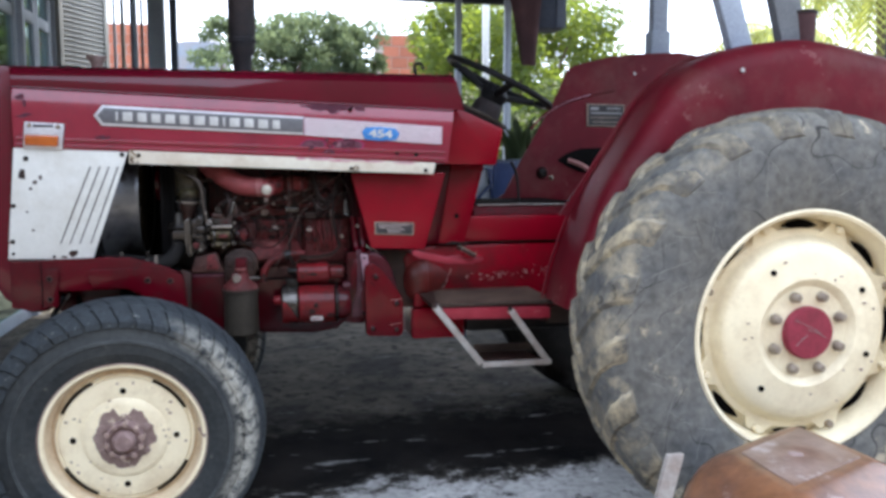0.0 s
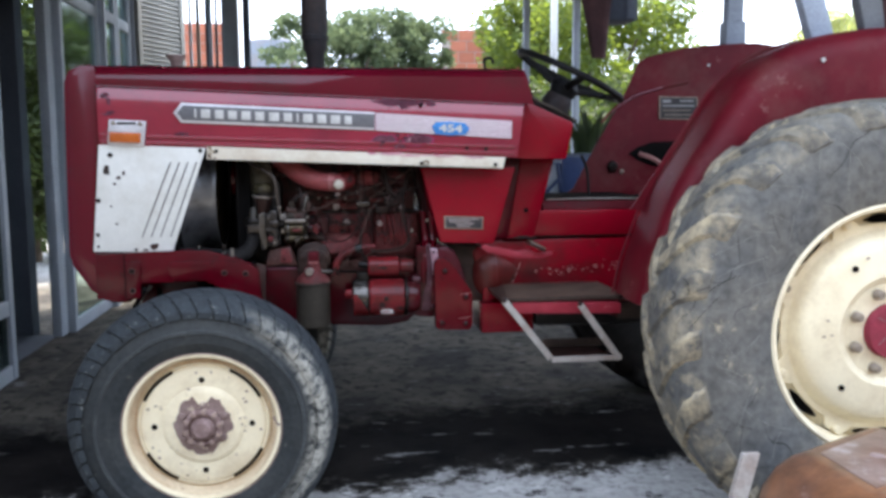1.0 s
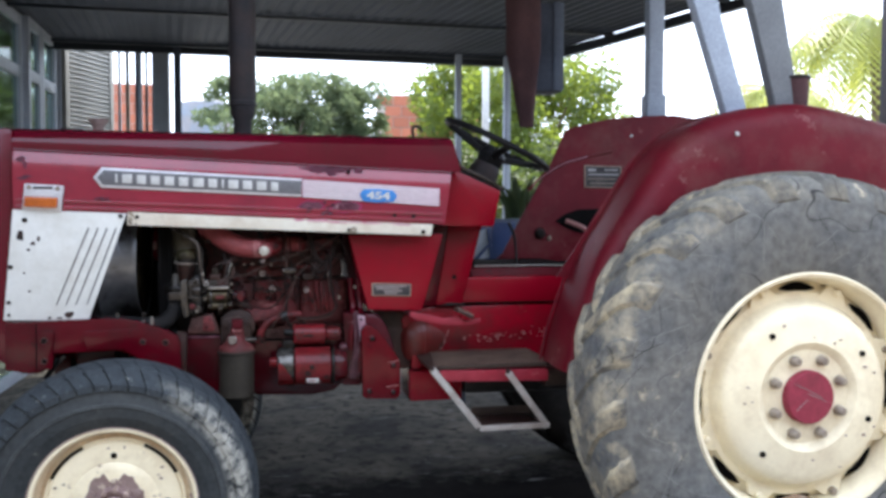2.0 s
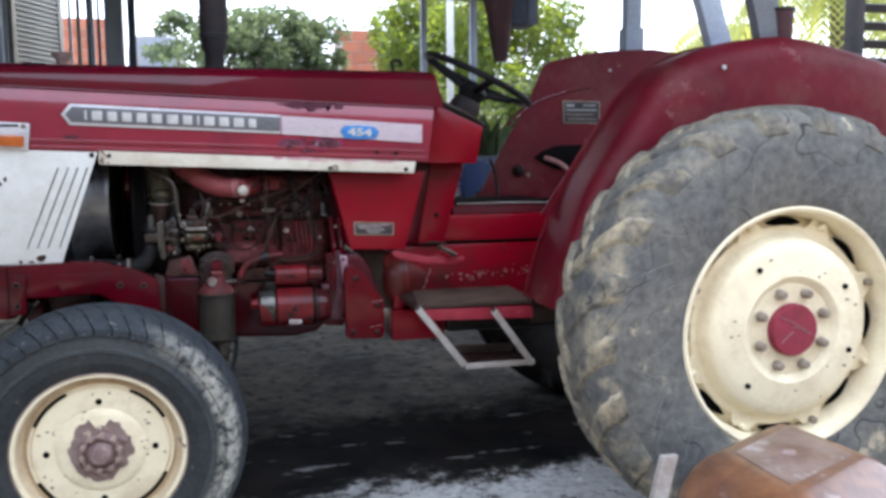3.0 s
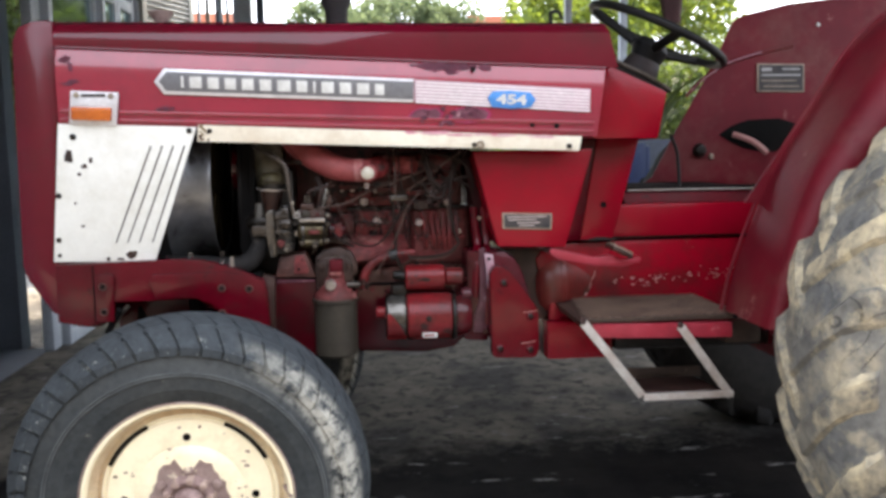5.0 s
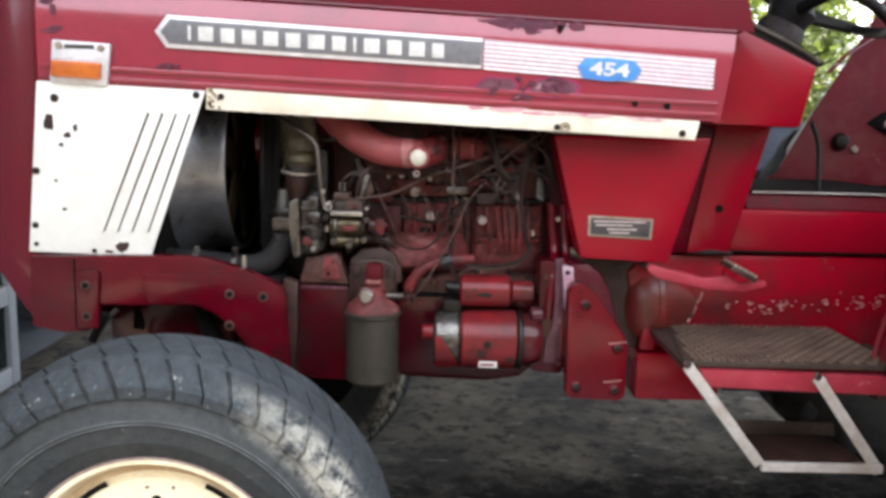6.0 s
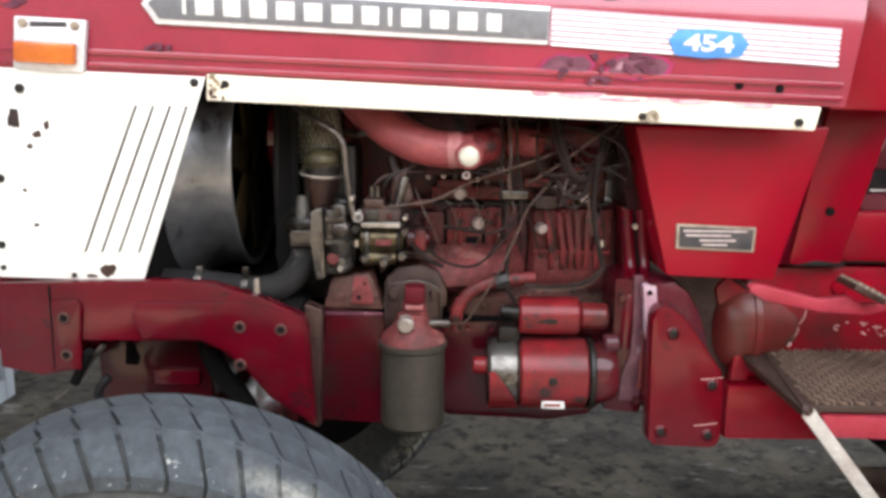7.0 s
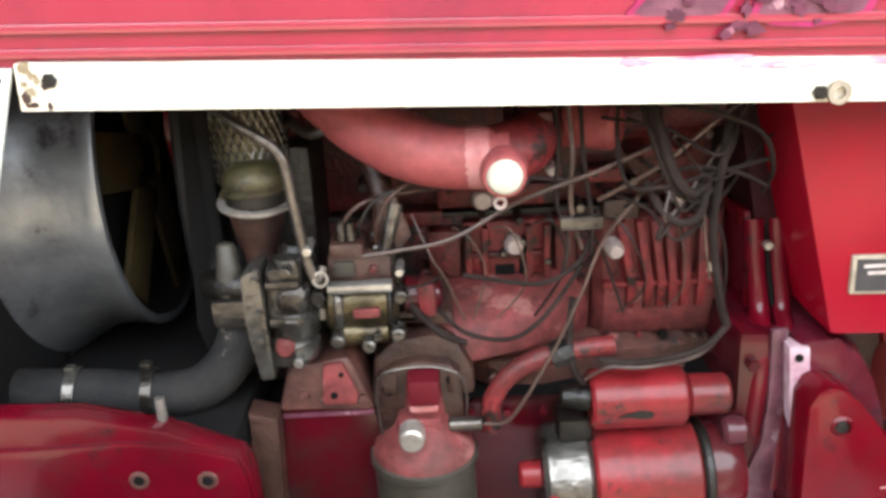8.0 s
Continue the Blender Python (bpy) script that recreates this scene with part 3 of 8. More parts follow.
def ground_material():
    """Concrete, dark with oil, damp and painted shade under and behind the tractor, with pale scraped flecks."""
    m = bpy.data.materials.new("oil_stained_concrete")
    m.use_nodes = True
    n, l = m.node_tree.nodes, m.node_tree.links
    p = n["Principled BSDF"]
    co = n.new("ShaderNodeTexCoord").outputs["Object"]

    def tex(scale, detail=6.0, rgh=0.6, stretch=None):
        t = n.new("ShaderNodeTexNoise")
        t.inputs["Scale"].default_value, t.inputs["Detail"].default_value, t.inputs["Roughness"].default_value = scale, detail, rgh
        src = co
        if stretch:
            mp = n.new("ShaderNodeMapping")
            mp.inputs["Scale"].default_value = stretch
            l.new(co, mp.inputs[0])
            src = mp.outputs[0]
        l.new(src, t.inputs["Vector"])
        return t.outputs["Fac"]

    def math_node(op, a, b):
        k = n.new("ShaderNodeMath")
        k.operation = op
        for i, v in enumerate((a, b)):
            if isinstance(v, (int, float)):
                k.inputs[i].default_value = v
            else:
                l.new(v, k.inputs[i])
        return k.outputs[0]

    def band(v, lo, hi, to0=0.0, to1=1.0):
        r = n.new("ShaderNodeMapRange")
        r.inputs[1].default_value, r.inputs[2].default_value, r.inputs[3].default_value, r.inputs[4].default_value = lo, hi, to0, to1
        l.new(v, r.inputs[0])
        return r.outputs[0]

    def mix(f, c1, c2):
        x = n.new("ShaderNodeMixRGB")
        l.new(f, x.inputs[0])
        for i, c in ((1, c1), (2, c2)):
            if isinstance(c, tuple):
                x.inputs[i].default_value = (*c, 1)
            else:
                l.new(c, x.inputs[i])
        return x.outputs[0]

    sep = n.new("ShaderNodeSeparateXYZ")
    l.new(co, sep.inputs[0])
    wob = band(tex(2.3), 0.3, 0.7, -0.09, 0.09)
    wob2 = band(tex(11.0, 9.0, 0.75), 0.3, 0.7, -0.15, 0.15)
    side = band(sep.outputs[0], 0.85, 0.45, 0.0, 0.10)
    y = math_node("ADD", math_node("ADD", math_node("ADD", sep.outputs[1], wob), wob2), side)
    # Oil stain and the roof's shade share this one darkening band.
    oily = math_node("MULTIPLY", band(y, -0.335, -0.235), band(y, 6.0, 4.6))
    # Unseen ground in front, coloured dark to cut bounced light.
    low_bounce = band(y, -0.9, -1.6)
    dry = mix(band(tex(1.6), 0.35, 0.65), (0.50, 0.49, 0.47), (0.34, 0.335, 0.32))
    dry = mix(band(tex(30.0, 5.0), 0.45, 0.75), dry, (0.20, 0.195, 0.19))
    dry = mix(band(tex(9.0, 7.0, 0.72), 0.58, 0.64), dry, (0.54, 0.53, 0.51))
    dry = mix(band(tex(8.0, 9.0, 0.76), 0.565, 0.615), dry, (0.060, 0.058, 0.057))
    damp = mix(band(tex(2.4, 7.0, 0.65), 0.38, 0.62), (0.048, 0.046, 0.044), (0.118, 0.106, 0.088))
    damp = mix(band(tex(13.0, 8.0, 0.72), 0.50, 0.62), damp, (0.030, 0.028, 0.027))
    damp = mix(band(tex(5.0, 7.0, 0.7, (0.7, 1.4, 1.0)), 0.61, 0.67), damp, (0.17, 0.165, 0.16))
    # Near-black core: shade under the tractor painted over the oil stain.
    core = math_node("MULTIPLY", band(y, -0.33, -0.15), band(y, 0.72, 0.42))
    damp_shade = mix(core, damp, mix(band(tex(3.0), 0.35, 0.65), (0.0035, 0.0035, 0.004), (0.014, 0.012, 0.011)))
    damp_shade = mix(band(tex(5.0, 9.0, 0.74, (0.45, 1.7, 1.0)), 0.60, 0.665), damp_shade, (0.21, 0.205, 0.20))
    l.new(mix(low_bounce, mix(oily, dry, damp_shade), (0.17, 0.15, 0.125)), p.inputs["Base Color"])
    p.inputs["Specular IOR Level"].default_value = 0.02
    l.new(band(oily, 0, 1, 0.95, 0.85), p.inputs["Roughness"])
    bp = n.new("ShaderNodeBump")
    bp.inputs["Strength"].default_value, bp.inputs["Distance"].default_value = 0.6, 0.006
    l.new(tex(30.0, 8.0, 0.7), bp.inputs["Height"])
    l.new(bp.outputs[0], p.inputs["Normal"])
    return m


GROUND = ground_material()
solo("ground", ground_sheet(), GROUND, "oil-stained grey concrete yard, damp and painted shade dark under the tractor", "ground", kind="structure")

# ---- tractor ----
tractor = thing("tractor", "old red farm tractor with cream wheels and open engine side", "tractor")


def up_at(x, x0, z0, x1, z1):
    return z0 + (z1 - z0) * (x - x0) / (x1 - x0)


def hood_tuck(z, top):
    """How far the hood side leans in towards its upper edge."""
    u = max(0.0, 1 - (top - z) / 0.062)
    return 0.011 * u ** 1.6


def hood():
    xs = [-0.385, -0.30, -0.1, 0.1, 0.3, 0.5, 0.7, 0.9, 1.07]
    rows = []
    for x in xs:
        zs = up_at(x, -0.37, 1.399, 1.07, 1.342)
        half = [(-0.2645, zs), (-0.266, zs + 0.025), (-0.262, 1.437), (-0.240, 1.460), (-0.205, 1.471), (-0.10, 1.477), (0.0, 1.480)]
        full = half + [(-a, b) for a, b in reversed(half[:-1])]
        rows.append([(x + (0.03 * (1.48 - b) / 0.12 if x > 1.0 else 0), a, b) for a, b in full])
    top = part("hood_top", sheet(rows, 0.004), HOOD, tractor, "dark red hood top, darkened for the roof over it")
    nose = [(-0.375, 1.470), (-0.43, 1.468), (-0.468, 1.450), (-0.484, 1.41), (-0.490, 1.2), (-0.497, 0.84), (-0.487, 0.80), (-0.43, 0.711), (-0.365, 0.668), (-0.30, 0.664), (-0.29, 0.70), (-0.29, 0.835), (-0.383, 0.842)]
    part("grille_shell", prism(nose, -0.272, 0.272, 0.022), HOOD, tractor, "rounded red front shell")
    for side in (-1, 1):
        y = side * 0.275
        rows = []
        for i in range(13):
            t = i / 12
            xt, xb = -0.378 + 1.446 * t, -0.378 + 1.421 * t
            zt, zb = 1.397 - 0.058 * t, 1.205 - 0.049 * t
            rows.append([(xb + (xt - xb) * s, y - side * hood_tuck(zb + (zt - zb) * s, zt), zb + (zt - zb) * s) for s in (0, 0.12, 0.3, 0.5, 0.66, 0.74, 0.82, 0.90, 0.96, 1.0)])
        bm = sheet(rows, 0.004)
        hs = part("hood_side", bm, FADED, tractor, "faded red hood side with pinkish sheen")
        for za, zb in ((1.242, 1.197), (1.221, 1.174)):
            part("rib", prism([(-0.37, za), (1.035, zb), (1.033, zb - 0.009), (-0.37, za - 0.009)], y + side * 0.006, y - side * 0.005, 0.003), FADED, hs)
        if side < 0:
            part("seam_bead", tube([(-0.375, -0.266, 1.399), (0.3, -0.267, 1.372), (1.068, -0.266, 1.341)], 0.004, 6), HOOD, hs)
            part("vertical_seam", prism([(-0.383, 1.40), (-0.377, 1.40), (-0.377, 0.845), (-0.383, 0.845)], -0.279, -0.27, 0.001), CHASSIS, hs)
    return top


hood()


def blotch(cx, cz, rx, rz, y, seed, n=16, thick=0.0012):
    rnd = random.Random(seed)
    pts = []
    for i in range(n):
        a = 6.283185 * i / n
        k = rnd.uniform(0.55, 1.1)
        pts.append((cx + rx * k * math.cos(a), cz + rz * k * math.sin(a)))
    return prism(pts, y - thick, y + 0.003)


# flaking primer where brackets were torn off the hood side
for pts in ([(0.522, 1.214), (0.536, 1.230), (0.556, 1.239), (0.582, 1.236), (0.604, 1.237), (0.620, 1.222), (0.612, 1.209), (0.590, 1.203), (0.560, 1.207), (0.540, 1.204)], [(0.632, 1.207), (0.640, 1.226), (0.656, 1.236), (0.684, 1.240), (0.712, 1.238), (0.735, 1.234), (0.750, 1.222), (0.742, 1.205), (0.716, 1.198), (0.690, 1.195), (0.655, 1.198)]):
    cx, cz = sum(p[0] for p in pts) / len(pts), sum(p[1] for p in pts) / len(pts)
    stain = part("primer_rim", prism(pts, -0.2802, -0.274), MAGENTA, tractor, "magenta rim of a torn-off bracket")
    part("primer_patch", prism([(cx + (a - cx) * 0.86, cz + (b - cz) * 0.80) for a, b in pts], -0.2806, -0.279), MAUVE, stain, "mauve primer patch")
rnd = random.Random(41)
for x0, x1, z0, z1, count, big in ((0.535, 0.75, 1.340, 1.390, 26, 1.0), (0.618, 0.672, 1.330, 1.392, 16, 1.0), (0.53, 0.75, 1.192, 1.238, 22, 0.5), (-0.362, -0.330, 1.30, 1.372, 7, 0.8), (-0.15, -0.06, 1.238, 1.250, 6, 0.45)):
    for k in range(count):
        cx = rnd.triangular(x0, x1, (x0 + x1) / 2 + 0.005)
        cz = min(rnd.uniform(z0, z1), 1.386 - 0.0395 * (cx + 0.37))
        part("flaked_patch", blotch(cx, cz, big * rnd.uniform(0.006, 0.024), big * rnd.uniform(0.005, 0.016), -0.2755 - 0.00012 * k - (0.0052 if cz < 1.245 else 0.0) + hood_tuck(cz + 0.004, 1.382 - 0.0401 * cx), rnd.randint(1, 9999), 18), PRIMER, tractor, "flaking purple-brown primer patch")
for cx, cz in ((0.70, 1.338), (0.93, 1.185), (0.862, 1.190)):
    part("screw_hole", lathe([(0, 0), (0.007, 0), (0.007, 0.002), (0, 0.002)], (cx, -0.2755, cz), (0, -1, 0), 12), DARK, tractor)

# name band with bars in place of the brand lettering, stripes and number badge
band_grey = [(-0.131, 1.310), (-0.105, 1.343), (0.541, 1.313), (0.538, 1.252), (-0.108, 1.278)]
badge = part("name_band", prism(band_grey, -0.282, -0.275, 0.001), SILVER, tractor, "silver-edged grey name band")
inner = [(-0.119, 1.310), (-0.099, 1.335), (0.540, 1.306), (0.537, 1.259), (-0.102, 1.286)]
part("band_face", prism(inner, -0.2835, -0.281, 0.0005), GREYDEC, badge)


def band_mid(x):
    return up_at(x, -0.10, 1.3105, 0.54, 1.2825)


x = -0.066
for wd in (0.012, 0.036, 0.034, 0.034, 0.036, 0.036, 0.040, 0.034, 0.012, 0.038, 0.036, 0.038, 0.030):
    zc = band_mid(x + wd / 2)
    part("letter_bar", prism([(x + 0.003, zc + 0.0145), (x + wd - 0.003, zc + 0.0137), (x + wd - 0.003, zc - 0.0153), (x + 0.003, zc - 0.0145)], -0.2845, -0.283, 0.0004), LETTER, badge)
    x += wd + 0.0095
stripes = part("stripe_band", prism([(0.543, 1.312), (1.024, 1.284), (1.018, 1.221), (0.540, 1.252)], -0.279, -0.275, 0.0005), PINKBASE, tractor, "washed-out striped band with white lines")
for k in range(7):
    za, zb = 1.308 - 0.0087 * k, 1.280 - 0.0087 * k
    part("stripe", prism([(0.545, za), (1.022, zb), (1.022, zb - 0.0048), (0.545, za - 0.0048)], -0.2805, -0.2785), STRIPE, stripes)
number_badge = [(0.738, 1.262), (0.752, 1.279), (0.800, 1.281), (0.855, 1.276), (0.871, 1.257), (0.858, 1.236), (0.800, 1.233), (0.750, 1.238)]
nb = part("number_badge", prism(number_badge, -0.284, -0.278, 0.001), BLUE, tractor, "blue badge with white number 454")


def text_mesh(body, size, place, turn, thick=0.001):
    cu = bpy.data.curves.new("lettering", "FONT")
    cu.body, cu.size, cu.extrude, cu.align_x, cu.align_y = body, size, thick, "CENTER", "CENTER"
    cu.resolution_u = 3
    cu.offset = 0.0012
    ob = bpy.data.objects.new("tmp", cu)
    scene.collection.objects.link(ob)
    me = bpy.data.meshes.new_from_object(ob.evaluated_get(bpy.context.evaluated_depsgraph_get()))
    bpy.data.objects.remove(ob)
    me.transform(Matrix.Translation(place) @ turn)
    bm = bmesh.new()
    bm.from_mesh(me)
    bpy.data.meshes.remove(me)
    return bm


part("number", text_mesh("454", 0.036, (0.804, -0.2848, 1.256), Matrix.Rotation(radians(2.5), 4, "Y") @ Matrix.Rotation(radians(90), 4, "X") @ Matrix.Diagonal((1.5, 1, 1, 1))), LETTER, nb, smooth=False)

# side marker lamp
lamp = part("marker_lamp", prism([(-0.338, 1.288), (-0.22, 1.282), (-0.230, 1.197), (-0.346, 1.203)], -0.290, -0.276, 0.003), SILVER, tractor, "scuffed silver marker lamp base")
part("lens", prism([(-0.336, 1.248), (-0.236, 1.244), (-0.239, 1.209), (-0.338, 1.213)], -0.305, -0.289, 0.005), ORANGE, lamp, "amber lens")
for bx, bz in ((-0.324, 1.277), (-0.238, 1.273)):
    part("screw", bolt((bx, -0.290, bz), (0, -1, 0), 0.008, 0.004), NUT, lamp)
part("label_bars", box(-0.312, -0.252, -0.2915, -0.290, 1.271, 1.279), PLATE, lamp)

# white side panel with four long slots
panel_pts = [(-0.376, 1.205), (-0.030, 1.193), (-0.152, 0.842), (-0.409, 0.848)]
panel = part("side_panel", prism(panel_pts, -0.284, -0.277, 0.002), WHITE, tractor, "chipped white side panel with slanted slots")
for xa, xb in ((-0.156, -0.258), (-0.127, -0.229), (-0.099, -0.199), (-0.071, -0.165)):
    za, zb = 1.148, 0.892
    part("slot_lip", prism([(xa, za), (xa + 0.007, za), (xb + 0.007, zb), (xb, zb)], -0.2885, -0.283, 0.001), WHITE, panel)
    part("slot", prism([(xa + 0.0072, za - 0.003), (xa + 0.0112, za - 0.003), (xb + 0.0112, zb + 0.003), (xb + 0.0072, zb + 0.003)], -0.2848, -0.2835), PLATE, panel, "dark slot")
for bx, bz, r in ((-0.340, 1.171, 0.009), (-0.048, 1.184, 0.008), (-0.385, 1.02, 0.008), (-0.392, 0.905, 0.007), (-0.392, 0.865, 0.005), (-0.27, 0.853, 0.005)):
    part("panel_screw", bolt((bx, -0.284, bz), (0, -1, 0), r, 0.004), GREASE, panel)
for cx, cz, rx, rz, sd in ((-0.355, 1.12, 0.012, 0.022, 11), (-0.21, 0.863, 0.016, 0.015, 12), (-0.318, 1.095, 0.010, 0.008, 13), (-0.30, 1.11, 0.006, 0.010, 14), (-0.33, 1.075, 0.006, 0.006, 15), (-0.345, 1.00, 0.005, 0.004, 16), (-0.33, 0.94, 0.006, 0.004, 17), (-0.24, 0.852, 0.012, 0.004, 18)):
    part("rust_chip", blotch(cx, cz, rx, rz, -0.284, sd, 15, 0.0008), BROWNG, panel, "rusty paint chip")
strip = part("trim_strip", prism([(-0.026, 1.198), (0.998, 1.156), (0.990, 1.117), (-0.028, 1.155)], -0.287, -0.272, 0.002), STRIPW, tractor, "stained white trim strip")
rs = random.Random(88)
for k in range(16):
    cz = rs.uniform(1.158, 1.194)
    part("rust_chip", blotch(-0.022 + abs(rs.gauss(0, 0.011)), cz, rs.uniform(0.0015, 0.006), rs.uniform(0.002, 0.008), -0.2872 - 0.0001 * k, 880 + k, 11, 0.0006), rs.choice((BROWNG, STRIPRUST, STRIPRUST)), strip, "brown rust on the strip end")
for k in range(15):
    cx = rs.uniform(0.52, 0.90)
    part("overspray", blotch(cx, 1.1765 - 0.041 * (cx - 0.5) - rs.uniform(0.001, 0.006), rs.uniform(0.015, 0.045), rs.uniform(0.0018, 0.0045), -0.2871 - 0.0001 * k, 940 + k, 16, 0.0006), rs.choice((SPRAY, SPRAY, SPRAYP)), strip, "pink overspray along the strip's upper edge")
part("eye_bolt", lathe([(0.006, -0.003), (0.011, -0.003), (0.011, 0.003), (0.006, 0.003)], (0.716, -0.292, 1.137), (0, -1, 0), 16, closed=True), NUT, strip)
part("strip_screw", bolt((0.700, -0.287, 1.137), (0, -1, 0), 0.007, 0.006), GREASE, strip)
part("strip_screw", bolt((0.962, -0.287, 1.130), (0, -1, 0), 0.008, 0.005), GREASE, strip)
part("strip_screw", bolt((0.004, -0.287, 1.182), (0, -1, 0), 0.007, 0.004), GREASE, strip)

# Added sheet: keeps light from beyond out of the engine gaps.
part("bulkhead", prism([(0.672, 1.19), (0.700, 1.19), (0.772, 0.86), (0.742, 0.86)], -0.11, 0.25, 0.003), DARKRED, tractor, "maroon sheet closing the gap behind the engine, shade in its colour")
# fuel tank side, support leg and cowl
tank = part("tank_side", prism([(0.705, 1.120), (0.776, 0.849), (0.972, 0.842), (1.050, 1.122)], -0.216, 0.20, 0.008), FRESH, tractor, "bright red tank side panel")
part("maker_plate", prism([(0.788, 0.946), (0.931, 0.941), (0.929, 0.896), (0.789, 0.901)], -0.221, -0.215, 0.001), NUT, tank, "small worn metal data plate")
part("plate_face", prism([(0.793, 0.942), (0.926, 0.937), (0.924, 0.900), (0.794, 0.905)], -0.2225, -0.2205), PLATE, tank)
for zz, xa, xb in ((0.934, 0.800, 0.915), (0.926, 0.805, 0.885), (0.917, 0.830, 0.895), (0.909, 0.835, 0.88)):
    part("plate_bar", box(xa, xb, -0.2235, -0.2220, zz - 0.0018, zz + 0.0018), PLUGM, tank)
# Added filler: keeps the gap dark where daylight would show through.
part("tank_back", prism([(0.96, 1.148), (1.115, 1.148), (1.062, 0.846), (0.94, 0.846)], -0.088, 0.12, 0.004), CHASSIS, tractor, "dark red filler added in the gap between tank and leg")
part("support_leg", prism([(1.096, 1.15), (1.226, 1.15), (1.147, 0.846), (1.047, 0.849)], -0.096, 0.10, 0.006), FRESH, tractor, "red support leg with bolt hole")
part("leg_bolt_hole", lathe([(0, 0), (0.009, 0), (0.009, 0.003), (0, 0.003)], (1.117, -0.096, 0.955), (0, -1, 0), 14), DARK, tractor)
cowl = part("cowl", prism([(1.045, 1.150), (1.074, 1.338), (1.104, 1.352), (1.268, 1.280), (1.242, 1.147)], -0.212, 0.212, 0.010), FRESH, tractor, "bright red cowl behind the hood")
part("cowl_trim", prism([(1.075, 1.44), (1.09, 1.435), (1.13, 1.356), (1.280, 1.292), (1.282, 1.280), (1.268, 1.278), (1.108, 1.347)], -0.205, 0.205, 0.003), BLACK, cowl, "black dash panel edge")
part("cowl_gasket", tube([(1.085, -0.206, 1.40), (1.12, -0.21, 1.365), (1.20, -0.212, 1.328), (1.272, -0.21, 1.288)], 0.005, 8), PIPE, cowl)

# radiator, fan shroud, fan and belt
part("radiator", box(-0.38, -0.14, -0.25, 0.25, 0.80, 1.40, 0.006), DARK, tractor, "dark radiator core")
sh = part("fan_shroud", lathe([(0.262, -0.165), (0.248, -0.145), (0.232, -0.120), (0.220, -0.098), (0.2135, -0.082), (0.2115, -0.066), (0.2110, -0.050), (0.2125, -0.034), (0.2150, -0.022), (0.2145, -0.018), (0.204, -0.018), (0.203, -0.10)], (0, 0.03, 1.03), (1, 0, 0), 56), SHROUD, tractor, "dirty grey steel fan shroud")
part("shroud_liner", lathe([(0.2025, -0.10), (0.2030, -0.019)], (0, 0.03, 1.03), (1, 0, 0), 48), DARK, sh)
# Near-black disc painting the shade inside the shroud.
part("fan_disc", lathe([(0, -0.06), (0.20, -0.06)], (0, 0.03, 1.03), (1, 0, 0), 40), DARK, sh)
for k in range(6):
    bm = box(-0.035, -0.027, -0.035, 0.035, 0.03, 0.19, 0.002)
    bmesh.ops.rotate(bm, verts=bm.verts, cent=(0, 0, 0), matrix=Matrix.Rotation(math.pi / 3 * k + 0.3, 3, "X"))
    bmesh.ops.translate(bm, verts=bm.verts, vec=(0, 0.03, 1.03))
    part("fan_blade", bm, FANTAN, sh, "dirty tan fan blade, darkened for the shade in the shroud")
part("fan_pulley", lathe([(0, 0.0), (0.07, 0), (0.07, 0.012), (0.060, 0.018), (0.07, 0.024), (0.07, 0.036), (0, 0.036)], (0.022, 0.02, 1.08), (1, 0, 0), 30), CHASSIS, tractor)
part("water_pump", cyl((0.05, 0.02, 1.08), (0.20, 0.0, 1.08), 0.06, 0.09, 24, 0.01), ENGINE, tractor, "oily red water pump")
part("fan_belt", tube([(0.052, -0.075, 1.18), (0.052, -0.105, 1.05), (0.052, -0.10, 0.92), (0.052, -0.06, 0.84), (0.052, 0.02, 0.80), (0.052, 0.10, 0.84), (0.052, 0.12, 1.05), (0.052, 0.06, 1.20)], 0.009, 8), BLACK, tractor, "black fan belt")
part("belt_guard", prism([(0.068, 1.18), (0.098, 1.18), (0.094, 0.86), (0.062, 0.80), (0.048, 0.86)], -0.13, -0.10, 0.004), DARK, tractor, "timing cover edge, near-black for the shade of the bay")

# Near-black pieces whose colour holds the shade of the open bay.
part("bolster_casting", box(-0.28, 0.115, -0.262, 0.262, 0.742, 0.792, 0.006), DARK, tractor, "front bolster casting, near-black for the shade on it")
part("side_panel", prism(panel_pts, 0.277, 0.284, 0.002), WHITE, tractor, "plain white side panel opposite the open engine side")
part("baffle", box(-0.139, 0.10, 0.254, 0.262, 0.795, 1.32, 0.002), DARK, tractor, "inner sheet, near-black to stand for shade")
part("front_cover", box(0.085, 0.10, -0.15, 0.26, 0.79, 1.20, 0.004), DARK, tractor, "timing cover, near-black for the shade of the bay")
# lower hose with clamps
hose = part("radiator_hose", tube([(-0.20, -0.20, 0.826), (-0.06, -0.205, 0.820), (0.04, -0.205, 0.812), (0.085, -0.195, 0.828), (0.112, -0.18, 0.870), (0.105, -0.16, 0.915), (0.10, -0.12, 0.94)], 0.026, 16), HOSE, tractor, "dusty black lower radiator hose")
for cx in (-0.075, 0.010):
    part("hose_clamp", lathe([(0.0275, -0.006), (0.030, -0.006), (0.030, 0.006), (0.0275, 0.006)], (cx, -0.205, 0.819 if cx < 0 else 0.814), (1, 0, -0.05), 24, closed=True), ALLOY, hose)
    part("clamp_screw", box(cx - 0.006, cx + 0.006, -0.215, -0.203, 0.842, 0.856, 0.002), ALLOY, hose)

